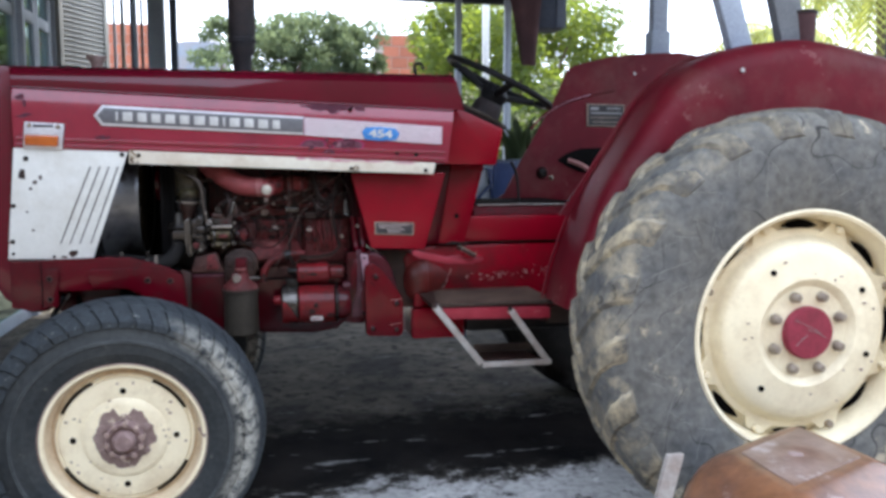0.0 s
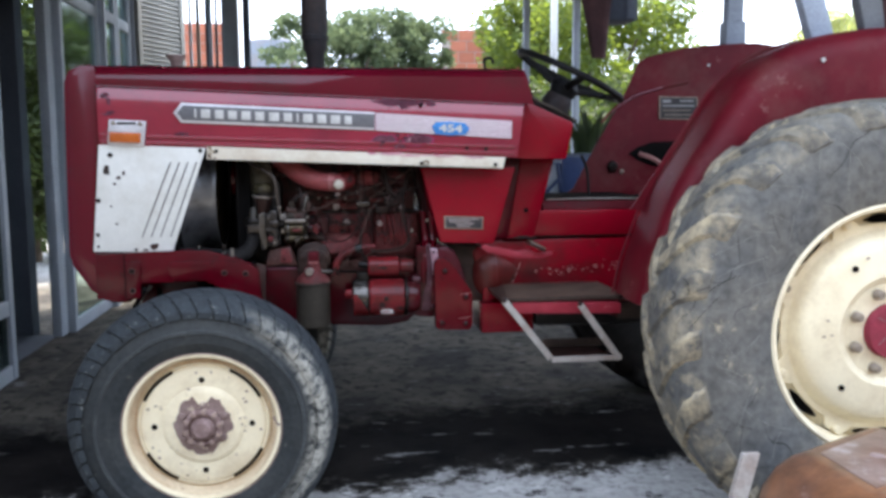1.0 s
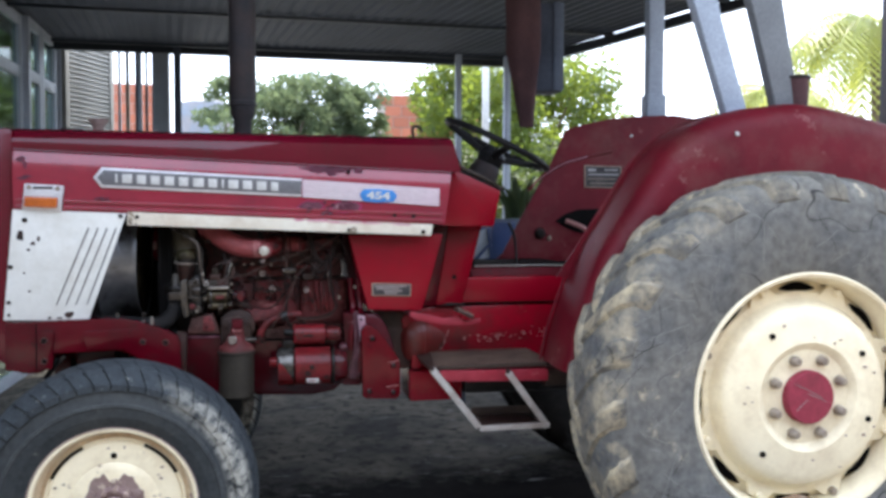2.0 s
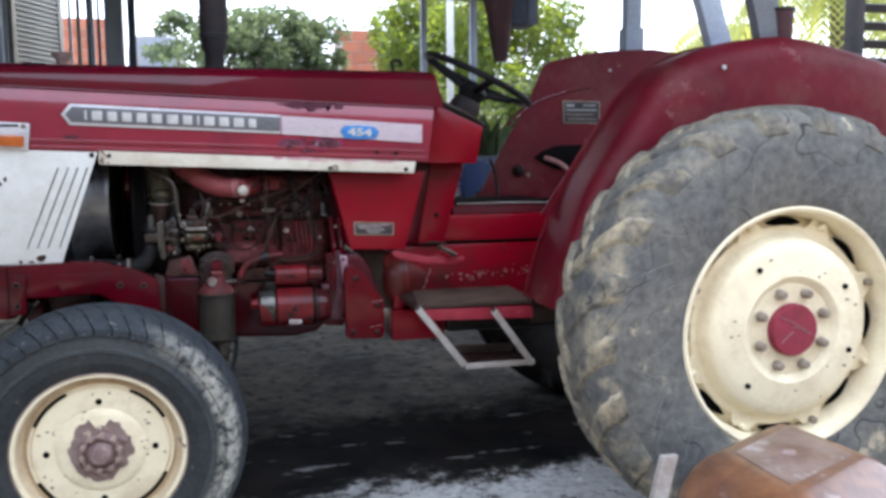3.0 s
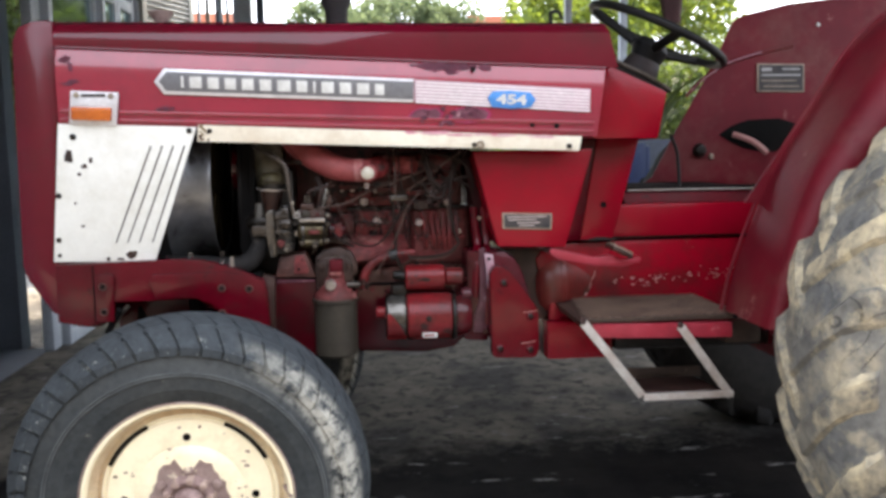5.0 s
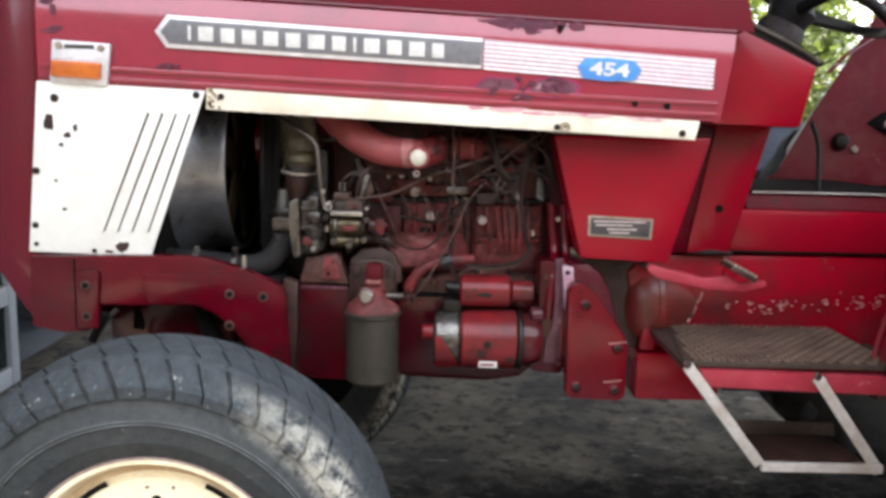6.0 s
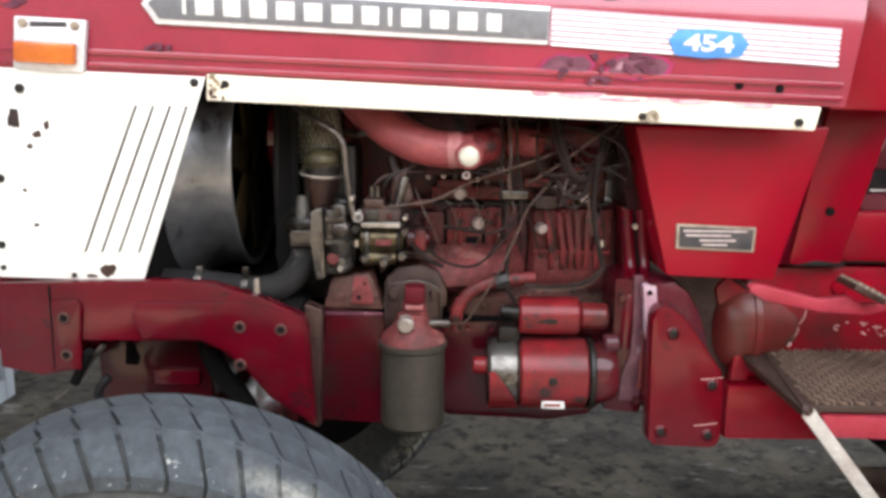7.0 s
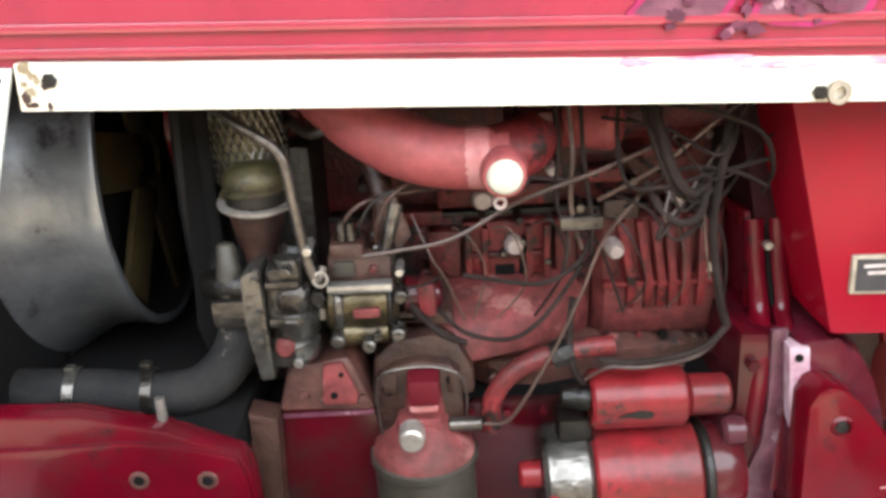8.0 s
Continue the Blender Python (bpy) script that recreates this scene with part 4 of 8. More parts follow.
# engine block and head, set back behind the pumps and the starter
def casting(xs, profile, back, bm=None):
    """A ledge along x: each (x, reach) scales an outline of (share of reach, z) that ends at the plane back."""
    return loft([[(x, back, profile[0][1])] + [(x, back + (reach - back) * k, z) for k, z in profile] + [(x, back, profile[-1][1])] for x, reach in xs], bm)


block = part("engine_block", box(0.12, 0.735, -0.030, 0.155, 0.735, 0.955, 0.012), ENGINE, tractor, "oily red engine block, darkened for the shade of the bay")
part("cylinder_head", box(0.14, 0.70, -0.014, 0.135, 0.957, 1.09, 0.010), ENGINE, tractor, "oily red cylinder head")
part("valve_cover", box(0.18, 0.68, -0.06, 0.10, 1.092, 1.18, 0.03), ENGINE, tractor)
part("head_gasket", box(0.142, 0.70, -0.034, -0.01, 0.951, 0.9565, 0.001), GREASE, block)
part("timing_case", box(0.095, 0.205, -0.125, 0.15, 0.775, 1.075, 0.016), GREASE, tractor, "greasy timing gear case")
part("filter_arch", prism([(0.255, 0.775), (0.262, 0.83), (0.285, 0.852), (0.33, 0.858), (0.362, 0.845), (0.378, 0.81), (0.380, 0.775)], -0.180, -0.02, 0.010), BROWNG, block, "grimy filter mounting")
part("arch_flange", prism([(0.248, 0.83), (0.256, 0.872), (0.30, 0.883), (0.355, 0.878), (0.360, 0.862), (0.34, 0.862), (0.29, 0.868), (0.268, 0.852)], -0.165, -0.03, 0.006), BROWNG, block)
ledge = [(0.0, 0.880), (0.55, 0.874), (0.90, 0.856), (1.0, 0.836), (1.0, 0.812), (0.80, 0.792), (0.3, 0.785)]
part("block_ledge", casting([(0.285, -0.135), (0.32, -0.160), (0.38, -0.162), (0.44, -0.140), (0.49, -0.105), (0.535, -0.055)], ledge, -0.02), DUSTRED, block, "dusty faded red sloping ledge of the block")
part("lower_rail", casting([(0.40, -0.06), (0.55, -0.066), (0.70, -0.062)], [(0.4, 0.782), (1.0, 0.776), (1.0, 0.752), (0.5, 0.742)], -0.02), BROWNG, block)
part("oil_pan", loft([[(xx, -0.13, 0.735), (xx, 0.14, 0.735), (xx, 0.125, zb), (xx, -0.118, zb), (xx, -0.13, zb + 0.02)] for xx, zb in ((0.28, 0.60), (0.385, 0.540), (0.58, 0.532), (0.66, 0.545), (0.72, 0.60))]), GEARRED, tractor, "dark red oil pan")
part("block_skirt", casting([(0.375, -0.070), (0.40, -0.095), (0.47, -0.100), (0.52, -0.085), (0.66, -0.075)], [(0.6, 0.790), (1.0, 0.775), (1.0, 0.700), (0.8, 0.660), (0.4, 0.640)], -0.02), RUSTCAST, block, "grimy red-brown lower casting")
for xx, zz in ((0.405, 0.755), (0.44, 0.705), (0.452, 0.765), (0.50, 0.72)):
    part("skirt_boss", cyl((xx, -0.07, zz), (xx, -0.112, zz), 0.011, 0.008, 12, 0.003), RUSTCAST, block)
for k in range(9):
    part("pan_bolt", bolt((0.33 + 0.045 * k, -0.131, 0.722), (0, -1, 0), 0.006, 0.008), CHASSIS, block)
# ribbed side cover, dusty and bulging below
jacket = part("side_cover", casting([(0.540, -0.050), (0.552, -0.072), (0.62, -0.076), (0.685, -0.074), (0.704, -0.060), (0.712, -0.045)], [(0.35, 0.950), (0.70, 0.946), (0.78, 0.905), (0.80, 0.874), (1.0, 0.866), (1.02, 0.83), (0.92, 0.798), (0.55, 0.778)], -0.02), DUSTRED, tractor, "ribbed faded red side cover with a dusty belly")
for xa, xb in ((0.572, 0.584), (0.596, 0.606), (0.614, 0.622), (0.632, 0.636), (0.654, 0.652), (0.676, 0.672)):
    own = loft([[(xa + d, -0.03, 0.950), (xa + d, -0.068, 0.944), (xb + d, -0.088, 0.872), (xb + d, -0.082, 0.832), (xb + d, -0.05, 0.820)] for d in (-0.0055, 0.0055)])
    part("rib", bevel(own, 0.003), MANIFOLD, jacket)
part("cover_ledge", box(0.548, 0.700, -0.083, -0.06, 0.862, 0.869, 0.002), MANIFOLD, jacket)
part("cover_frame", box(0.548, 0.592, -0.078, -0.05, 0.951, 0.977, 0.004), BROWNG, jacket)
part("cover_bolt", bolt((0.681, -0.073, 0.884), (0, -1, 0), 0.008, 0.010), BRIGHT, jacket)
for xx, zz in ((0.556, 0.790), (0.70, 0.795), (0.63, 0.788)):
    part("cover_bolt", bolt((xx, -0.068, zz), (0, -1, 0), 0.007, 0.008), GREASE, jacket)
# framed panel on the block with grooves and a dark recess
part("block_panel", box(0.375, 0.486, -0.052, -0.026, 0.842, 0.948, 0.005), MANIFOLD, block, "grimy red cast panel")
for xx in (0.381, 0.402, 0.458, 0.480):
    part("block_rib", box(xx - 0.004, xx + 0.004, -0.066, -0.05, 0.848, 0.944, 0.002), MANIFOLD, block)
for zz in (0.858, 0.905):
    part("block_rib", box(0.378, 0.484, -0.060, -0.05, zz - 0.004, zz + 0.004, 0.002), ENGINE, block)
part("panel_recess", box(0.415, 0.440, -0.0545, -0.05, 0.862, 0.890, 0.001), DARK, block)
part("panel_recess", box(0.446, 0.455, -0.0545, -0.05, 0.866, 0.898, 0.001), DARK, block)
part("block_pad", box(0.345, 0.50, -0.034, -0.02, 0.962, 0.990, 0.004), MANIFOLD, block)
part("block_pad", box(0.33, 0.372, -0.058, -0.025, 0.855, 0.94, 0.006), ENGINE, block)
part("block_pad", box(0.492, 0.530, -0.048, -0.025, 0.80, 0.945, 0.006), ENGINE, block)
# intake pipe with pale end cap
man = part("intake_pipe", tube([(0.165, -0.08, 1.215), (0.225, -0.135, 1.145), (0.285, -0.185, 1.100), (0.345, -0.206, 1.076), (0.420, -0.212, 1.071)], 0.042, 22, taper=0.031), PIPERED, tractor, "faded red intake pipe")
part("pipe_elbow", tube([(0.405, -0.208, 1.071), (0.432, -0.196, 1.076), (0.455, -0.16, 1.084), (0.462, -0.11, 1.09)], 0.034, 20, taper=0.028), MANIFOLD, man)
part("elbow_flange", box(0.452, 0.470, -0.19, -0.12, 1.052, 1.112, 0.006), ENGINE, man)
part("cap_neck", cyl((0.413, -0.205, 1.066), (0.412, -0.262, 1.065), 0.029, 0.0215, 26), PIPERED, man)
part("end_cap", lathe([(0, 0.012), (0.013, 0.011), (0.0165, 0.008), (0.0185, 0)], (0.412, -0.262, 1.065), (0, -1, -0.05), 28), CAPM, man, "pale round end cap")
part("cap_ring", lathe([(0.0185, -0.002), (0.0208, -0.002), (0.0208, 0.003), (0.0185, 0.003)], (0.412, -0.262, 1.065), (0, -1, -0.05), 28, closed=True), PIPERED, man)
smear = lathe([(0.0322, -0.012), (0.0330, -0.006), (0.0330, 0.006), (0.0320, 0.012)], (0.388, -0.2105, 1.0725), (1, -0.05, -0.03), 28)
part("paint_smear", smear, SMEARW, man, "whitish paint smear beside the cap")
part("cap_eye", lathe([(0.004, -0.002), (0.007, -0.002), (0.007, 0.002), (0.004, 0.002)], (0.409, -0.235, 1.030), (0, -1, 0), 14, closed=True), PLUGM, man)
part("manifold_log", tube([(0.43, -0.12, 1.085), (0.50, -0.11, 1.085), (0.58, -0.10, 1.09), (0.68, -0.09, 1.095)], 0.030, 16), ENGINE, tractor, "oily red exhaust manifold")
part("manifold_stub", cyl((0.492, -0.115, 1.084), (0.548, -0.150, 1.082), 0.027, 0.025, 22, 0.006), PIPERED, tractor, "faded red manifold end")
for xx in (0.60, 0.65):
    part("manifold_port", cyl((xx, -0.02, 1.03), (xx, -0.085, 1.075), 0.020, 0.020, 14), ENGINE, tractor)
for xx, zz, yy, r in ((0.402, 0.974, -0.040, 0.0145), (0.440, 0.917, -0.058, 0.013), (0.563, 0.912, -0.080, 0.0115), (0.649, 0.969, -0.045, 0.011), (0.478, 1.03, -0.12, 0.007)):
    part("core_plug", lathe([(0, 0.008), (r * 0.7, 0.008), (r, 0), (r, -0.05)], (xx, yy, zz), (0, -1, 0), 18), PLUGM, tractor, "pale round plug")
rnd = random.Random(29)
for k in range(34):
    xx, zz = rnd.uniform(0.25, 0.70), rnd.uniform(0.88, 1.07)
    rr = rnd.uniform(0.004, 0.009)
    yy = -0.045 if zz > 0.955 else -0.062
    mm = rnd.choice((GREASE, ENGINE, MANIFOLD, ALLOY, PLUGM, BROWNG))
    part("fitting", cyl((xx, -0.01, zz), (xx, yy - 0.010 * rnd.random(), zz), rr, rr * 0.85, 8, 0.0015), mm, block)
for xx, zz, ln in ((0.33, 1.02, 0.06), (0.355, 0.995, 0.07), (0.44, 1.01, 0.06), (0.60, 1.03, 0.05), (0.30, 0.955, 0.05), (0.53, 1.0, 0.05)):
    part("casting_web", box(xx, xx + ln, -0.050, -0.01, zz - 0.009, zz + 0.009, 0.004), MANIFOLD, block)
for k in range(16):
    xx, zz = rnd.uniform(0.42, 0.70), rnd.uniform(0.745, 0.785)
    rr = rnd.uniform(0.005, 0.011)
    part("block_boss", cyl((xx, -0.03, zz), (xx, -0.066 - 0.012 * rnd.random(), zz), rr, rr * 0.8, 10, 0.002), rnd.choice((ENGINE, BROWNG, GREASE, MANIFOLD)), block)
part("block_web", tube([(0.525, -0.045, 0.94), (0.53, -0.05, 0.88), (0.525, -0.048, 0.80)], 0.010, 8), ENGINE, block)
# breather with mesh
br = part("breather", cyl((0.138, -0.125, 1.040), (0.126, -0.10, 1.21), 0.042, 0.048, 26), OLIVE, tractor, "olive mesh-covered breather")
part("breather_neck", lathe([(0.038, 0.0), (0.039, 0.003), (0.036, 0.007), (0.034, 0.008), (0.035, 0.012), (0.032, 0.022), (0.027, 0.030), (0.016, 0.035), (0, 0.036)], (0.147, -0.165, 1.034), (-0.06, 0.1, 1), 26), OLIVE, br, "olive flared breather skirt")
part("neck_gap", lathe([(0.034, 0.0), (0.034, 0.014)], (0.147, -0.165, 1.024), (0, 0, 1), 24), GREASE, br)
part("neck_ring", lathe([(0.034, -0.0022), (0.0425, -0.0022), (0.043, 0.0022), (0.034, 0.0022)], (0.147, -0.165, 1.024), (0.05, -0.1, 1), 28, closed=True), CLIPM, br, "pale worn ring")
bm = None
for k in range(22):
    a = -3.6 + 0.2 * k
    for tw in (1.5, -1.5):
        pts = [(0.138 - 0.011 * h + (0.0432 + 0.005 * h) * math.cos(a + tw * h), -0.125 + 0.022 * h + (0.0432 + 0.005 * h) * math.sin(a + tw * h), 1.042 + 0.15 * h) for h in [0.125 * i for i in range(9)]]
        bm = tube(pts, 0.0011, 4, 1, bm)
part("mesh_wire", bm, ALLOY, br, "fine diamond wire mesh")
part("breather_pipe", tube([(0.10, -0.18, 1.145), (0.15, -0.215, 1.118), (0.188, -0.222, 1.088), (0.197, -0.222, 1.03), (0.204, -0.222, 0.975), (0.213, -0.222, 0.948), (0.220, -0.215, 0.962)], 0.0056, 10), PIPE, tractor, "bent grey breather pipe")
part("pipe_eye", lathe([(0.006, -0.002), (0.009, -0.002), (0.009, 0.002), (0.006, 0.002)], (0.217, -0.226, 0.952), (0, -1, 0.2), 16, closed=True), BRIGHT, tractor)
part("thermostat_pipe", tube([(0.18, -0.10, 1.10), (0.21, -0.16, 1.095), (0.24, -0.18, 1.105)], 0.006, 8), PIPE, tractor)
# hydraulic pump with flange
pump = part("hydraulic_pump", box(0.155, 0.196, -0.225, -0.12, 0.845, 0.966, 0.012), ALLOY, tractor, "greasy aluminium pump housing")
part("pump_body", lathe([(0, 0.0), (0.020, 0.0), (0.026, 0.008), (0.026, 0.022), (0.021, 0.026), (0.027, 0.034), (0.028, 0.054), (0.022, 0.060), (0.025, 0.070), (0.025, 0.084), (0.019, 0.092), (0.021, 0.104), (0.016, 0.120), (0, 0.124)], (0.182, -0.205, 0.852), (0, 0, 1), 18), ALLOY, pump)
part("pump_flange", prism([(0.141, 0.966), (0.154, 0.970), (0.158, 0.84), (0.142, 0.838), (0.133, 0.90), (0.133, 0.96)], -0.235, -0.12, 0.004), ALLOY, pump)
part("pump_dome", lathe([(0, 0.022), (0.012, 0.020), (0.019, 0.012), (0.022, 0)], (0.186, -0.185, 0.962), (0.1, -0.1, 1), 18), GREASE, pump)
part("pump_patch", cyl((0.172, -0.218, 0.875), (0.172, -0.236, 0.875), 0.012, 0.010, 14, 0.003), DUSTRED, pump, "red-painted pump plug")
for zz in (0.958, 0.92, 0.89, 0.85):
    part("pump_bolt", bolt((0.149, -0.236, zz), (0, -1, 0), 0.005, 0.005), ALLOY, pump)
for zz in (0.948, 0.905):
    part("pump_rib", box(0.158, 0.194, -0.231, -0.22, zz - 0.005, zz + 0.005, 0.002), ALLOY, pump)
part("pump_inlet", cyl((0.112, -0.19, 0.925), (0.112, -0.19, 0.985), 0.017, 0.010, 16, 0.003), FILTER, pump, "conical grey-green fitting")
part("inlet_flange", box(0.092, 0.136, -0.212, -0.16, 0.893, 0.925, 0.006), ALLOY, pump)
part("inlet_elbow", tube([(0.085, -0.17, 0.93), (0.112, -0.19, 0.935), (0.15, -0.19, 0.93)], 0.018, 12), GREASE, pump)
# injection pump with fittings
inj = part("injection_pump", cyl((0.215, -0.178, 0.905), (0.296, -0.178, 0.905), 0.033, 0.030, 24, 0.005), GOLD, tractor, "greasy brass-coloured injection pump")
part("pump_block", box(0.222, 0.292, -0.20, -0.13, 0.925, 0.968, 0.006), BROWNG, inj)
part("block_cap", box(0.226, 0.262, -0.205, -0.15, 0.966, 0.982, 0.004), BROWNG, inj)
part("pump_pad", box(0.228, 0.252, -0.2055, -0.19, 0.944, 0.962, 0.004), FILTER, inj)
part("block_plug", cyl((0.272, -0.19, 0.951), (0.272, -0.206, 0.951), 0.006, 0.005, 10, 0.0015), MANIFOLD, inj)
part("pump_lower", cyl((0.222, -0.195, 0.872), (0.285, -0.195, 0.872), 0.015, 0.012, 14, 0.003), GOLD, inj)
part("pump_collar", cyl((0.226, -0.178, 0.905), (0.236, -0.178, 0.905), 0.036, 0.036, 24, 0.002), ALLOY, inj)
part("pump_collar", cyl((0.284, -0.178, 0.905), (0.291, -0.178, 0.905), 0.035, 0.035, 24, 0.002), GREASE, inj)
part("leather_flap", prism([(0.285, 1.035), (0.300, 1.03), (0.315, 0.985), (0.300, 0.965), (0.288, 0.99)], -0.19, -0.184, 0.002), BROWNG, inj, "brown flap")
part("red_collar", box(0.318, 0.338, -0.192, -0.16, 0.885, 0.925, 0.006), MANIFOLD, inj)
part("canister", cyl((0.142, -0.165, 0.945), (0.147, -0.165, 1.022), 0.016, 0.033, 20, 0.004), BROWNG, inj, "red-brown tapered canister")
part("governor_lever", box(0.222, 0.292, -0.224, -0.205, 0.932, 0.942, 0.003), BRIGHT, inj, "bright lever")
part("pump_tag", box(0.247, 0.276, -0.214, -0.205, 0.898, 0.909, 0.002), DUSTRED, inj, "red and gold pump tag")
part("drive_nut", cyl((0.205, -0.19, 0.900), (0.222, -0.19, 0.900), 0.012, 0.012, 6), BRIGHT, inj)
for xx, zz in ((0.232, 0.96), (0.25, 0.97), (0.275, 0.955), (0.29, 0.965), (0.24, 0.985)):
    part("delivery_valve", cyl((xx, -0.18, zz - 0.03), (xx, -0.185, zz + 0.018), 0.006, 0.0045, 10, 0.002), FILTER if zz > 0.958 else ALLOY, inj)
for xx, zz in ((0.228, 0.875), (0.262, 0.868), (0.295, 0.88), (0.300, 0.925)):
    part("pump_fitting", cyl((xx, -0.20, zz), (xx, -0.226, zz), 0.009, 0.008, 8, 0.002), ALLOY, inj)
part("pump_tail", cyl((0.300, -0.17, 0.905), (0.345, -0.17, 0.905), 0.022, 0.016, 14, 0.004), GEARRED, inj)
part("pump_neck", tube([(0.27, -0.15, 0.95), (0.285, -0.15, 1.0), (0.275, -0.13, 1.05)], 0.014, 10), BROWNG, inj)
part("pump_linkage", cyl((0.300, -0.185, 1.02), (0.285, -0.195, 0.965), 0.009, 0.006, 10), ALLOY, inj)
for xx in (0.252, 0.262):
    part("valve_stem", cyl((xx - 0.012, -0.20, 0.985), (xx - 0.012, -0.20, 1.005), 0.004, 0.004, 8), ALLOY, inj)
for xx, yy, zz, rr, hh in ((0.206, -0.226, 0.985, 0.007, 0.02), (0.212, -0.224, 0.93, 0.010, 0.016), (0.182, -0.236, 0.965, 0.008, 0.012), (0.186, -0.238, 0.86, 0.007, 0.010), (0.300, -0.205, 0.948, 0.006, 0.02), (0.272, -0.216, 0.876, 0.006, 0.014)):
    rr *= 0.8
    part("union_nut", cyl((xx, yy + 0.03, zz), (xx, yy - hh * 0.3, zz), rr, rr, 6, 0.001), rnd.choice((BRIGHT, ALLOY, GREASE)), inj)
for k in range(3):
    xa, za = 0.240 + 0.018 * k, 0.975
    part("delivery_line", tube([(xa, -0.185, za), (xa + 0.004, -0.195, za + 0.03), (xa + 0.03, -0.19, za + 0.05 + 0.006 * k), (xa + 0.09, -0.175, za + 0.055 + 0.008 * k), (xa + 0.16 + 0.03 * k, -0.15, za + 0.05)], 0.0022, 7), GREASE if k % 2 else BROWNG, inj)
# bracket under the pump and dark gear case
part("pump_bracket", prism([(0.165, 0.835), (0.235, 0.845), (0.262, 0.775), (0.150, 0.778)], -0.20, -0.12, 0.006), RUSTCAST, tractor, "grimy red-brown bracket below the pump")
part("bracket_plate", prism([(0.206, 0.838), (0.228, 0.840), (0.244, 0.800), (0.240, 0.786), (0.202, 0.788)], -0.2065, -0.195, 0.003), DUSTRED, tractor, "worn pinkish bracket plate")
for xx, zz, rr in ((0.216, 0.800, 0.0045), (0.226, 0.826, 0.003)):
    part("plate_hole", bolt((xx, -0.2066, zz), (0, -1, 0), rr, 0.0012, 12), DARK, tractor)
for xx, zz in ((0.180, 0.80), (0.248, 0.792)):
    part("bracket_bolt", bolt((xx, -0.20, zz), (0, -1, 0), 0.006, 0.005), RUSTCAST, tractor)
part("gear_case", prism([(0.150, 0.775), (0.262, 0.768), (0.275, 0.545), (0.135, 0.552)], -0.185, 0.15, 0.006), GEARRED, tractor, "dark red front gear case")
part("case_lip", box(0.150, 0.258, -0.188, -0.17, 0.761, 0.767, 0.002), MAUVE, tractor, "smeared mauve casting lip")
part("case_strap", prism([(0.118, 0.79), (0.150, 0.78), (0.142, 0.55), (0.118, 0.56)], -0.22, -0.185, 0.003), BROWNG, tractor)
# oil filter
flt = part("oil_filter", lathe([(0, 0), (0.054, 0), (0.060, 0.006), (0.060, 0.150), (0.064, 0.154), (0.064, 0.162), (0.05, 0.17)], (0.315, -0.195, 0.553), (0, 0, 1), 36), FILTER, tractor, "dusty brown spin-on oil filter")
part("filter_cone", lathe([(0.061, 0), (0.058, 0.012), (0.034, 0.035), (0.03, 0.045), (0, 0.045)], (0.315, -0.195, 0.716), (0, 0, 1), 30), DUSTRED, flt, "faded red filter head")
head = part("filter_head", cyl((0.318, -0.19, 0.745), (0.318, -0.19, 0.806), 0.026, 0.021, 20, 0.006), DUSTRED, flt)
part("head_boss", box(0.286, 0.338, -0.222, -0.17, 0.748, 0.772, 0.008), DUSTRED, flt)
part("filter_nut", cyl((0.303, -0.218, 0.757), (0.303, -0.246, 0.757), 0.0155, 0.0145, 20, 0.003), CLIPM, flt)
part("filter_bracket", prism([(0.262, 0.742), (0.264, 0.812), (0.282, 0.826), (0.316, 0.834), (0.350, 0.826), (0.364, 0.812), (0.364, 0.742)], -0.196, -0.168, 0.006), BROWNG, flt, "grimy bracket plate behind the filter head")
for xx, zz, rx in ((0.278, 0.800, 0.009), (0.352, 0.808, 0.007)):
    part("bracket_hole", bolt((xx, -0.1965, zz), (0, -1, 0), rx, 0.003, 12), DARK, flt)
part("head_block", box(0.300, 0.338, -0.232, -0.18, 0.792, 0.826, 0.008), DULLRED, flt)
part("head_band", box(0.302, 0.334, -0.226, -0.18, 0.783, 0.792, 0.003), SMEARW, flt, "whitish worn band")
part("filter_clip", tube([(0.266, -0.20, 0.742), (0.266, -0.205, 0.815), (0.30, -0.21, 0.832), (0.34, -0.21, 0.830), (0.366, -0.205, 0.808), (0.366, -0.20, 0.745)], 0.0015, 8, 4), PIPE, flt, "thin grey wire bail")
part("head_lug", box(0.268, 0.290, -0.20, -0.17, 0.79, 0.82, 0.006), BROWNG, flt)
part("head_lug", box(0.345, 0.362, -0.20, -0.17, 0.79, 0.82, 0.006), BROWNG, flt)
part("filter_elbow", cyl((0.345, -0.205, 0.752), (0.385, -0.205, 0.752), 0.009, 0.008, 10, 0.002), PIPE, flt)
# starter motor with solenoid
st = part("starter_motor", cyl((0.515, -0.175, 0.651), (0.642, -0.175, 0.651), 0.068, 0.068, 36, 0.004), STARTER, tractor, "red starter motor")
part("end_band", cyl((0.455, -0.175, 0.651), (0.514, -0.175, 0.651), 0.066, 0.069, 36, 0.006), ALLOY, st, "scraped metal end band")
rows = []
for k in range(9):
    z = 0.592 + 0.010 * k
    y = -0.175 - math.sqrt(0.0692 ** 2 - (z - 0.651) ** 2) - 0.001
    xr = 0.512 - 0.045 * (k / 8) ** 1.5
    rows.append([(0.458 + (xr - 0.458) * s / 4, y, z) for s in range(5)])
part("paint_patch", sheet(rows, 0.001), STARTER, st, "red paint left on the bare band")
part("end_nose", cyl((0.428, -0.19, 0.668), (0.456, -0.19, 0.668), 0.016, 0.018, 14, 0.003), STARTER, st)
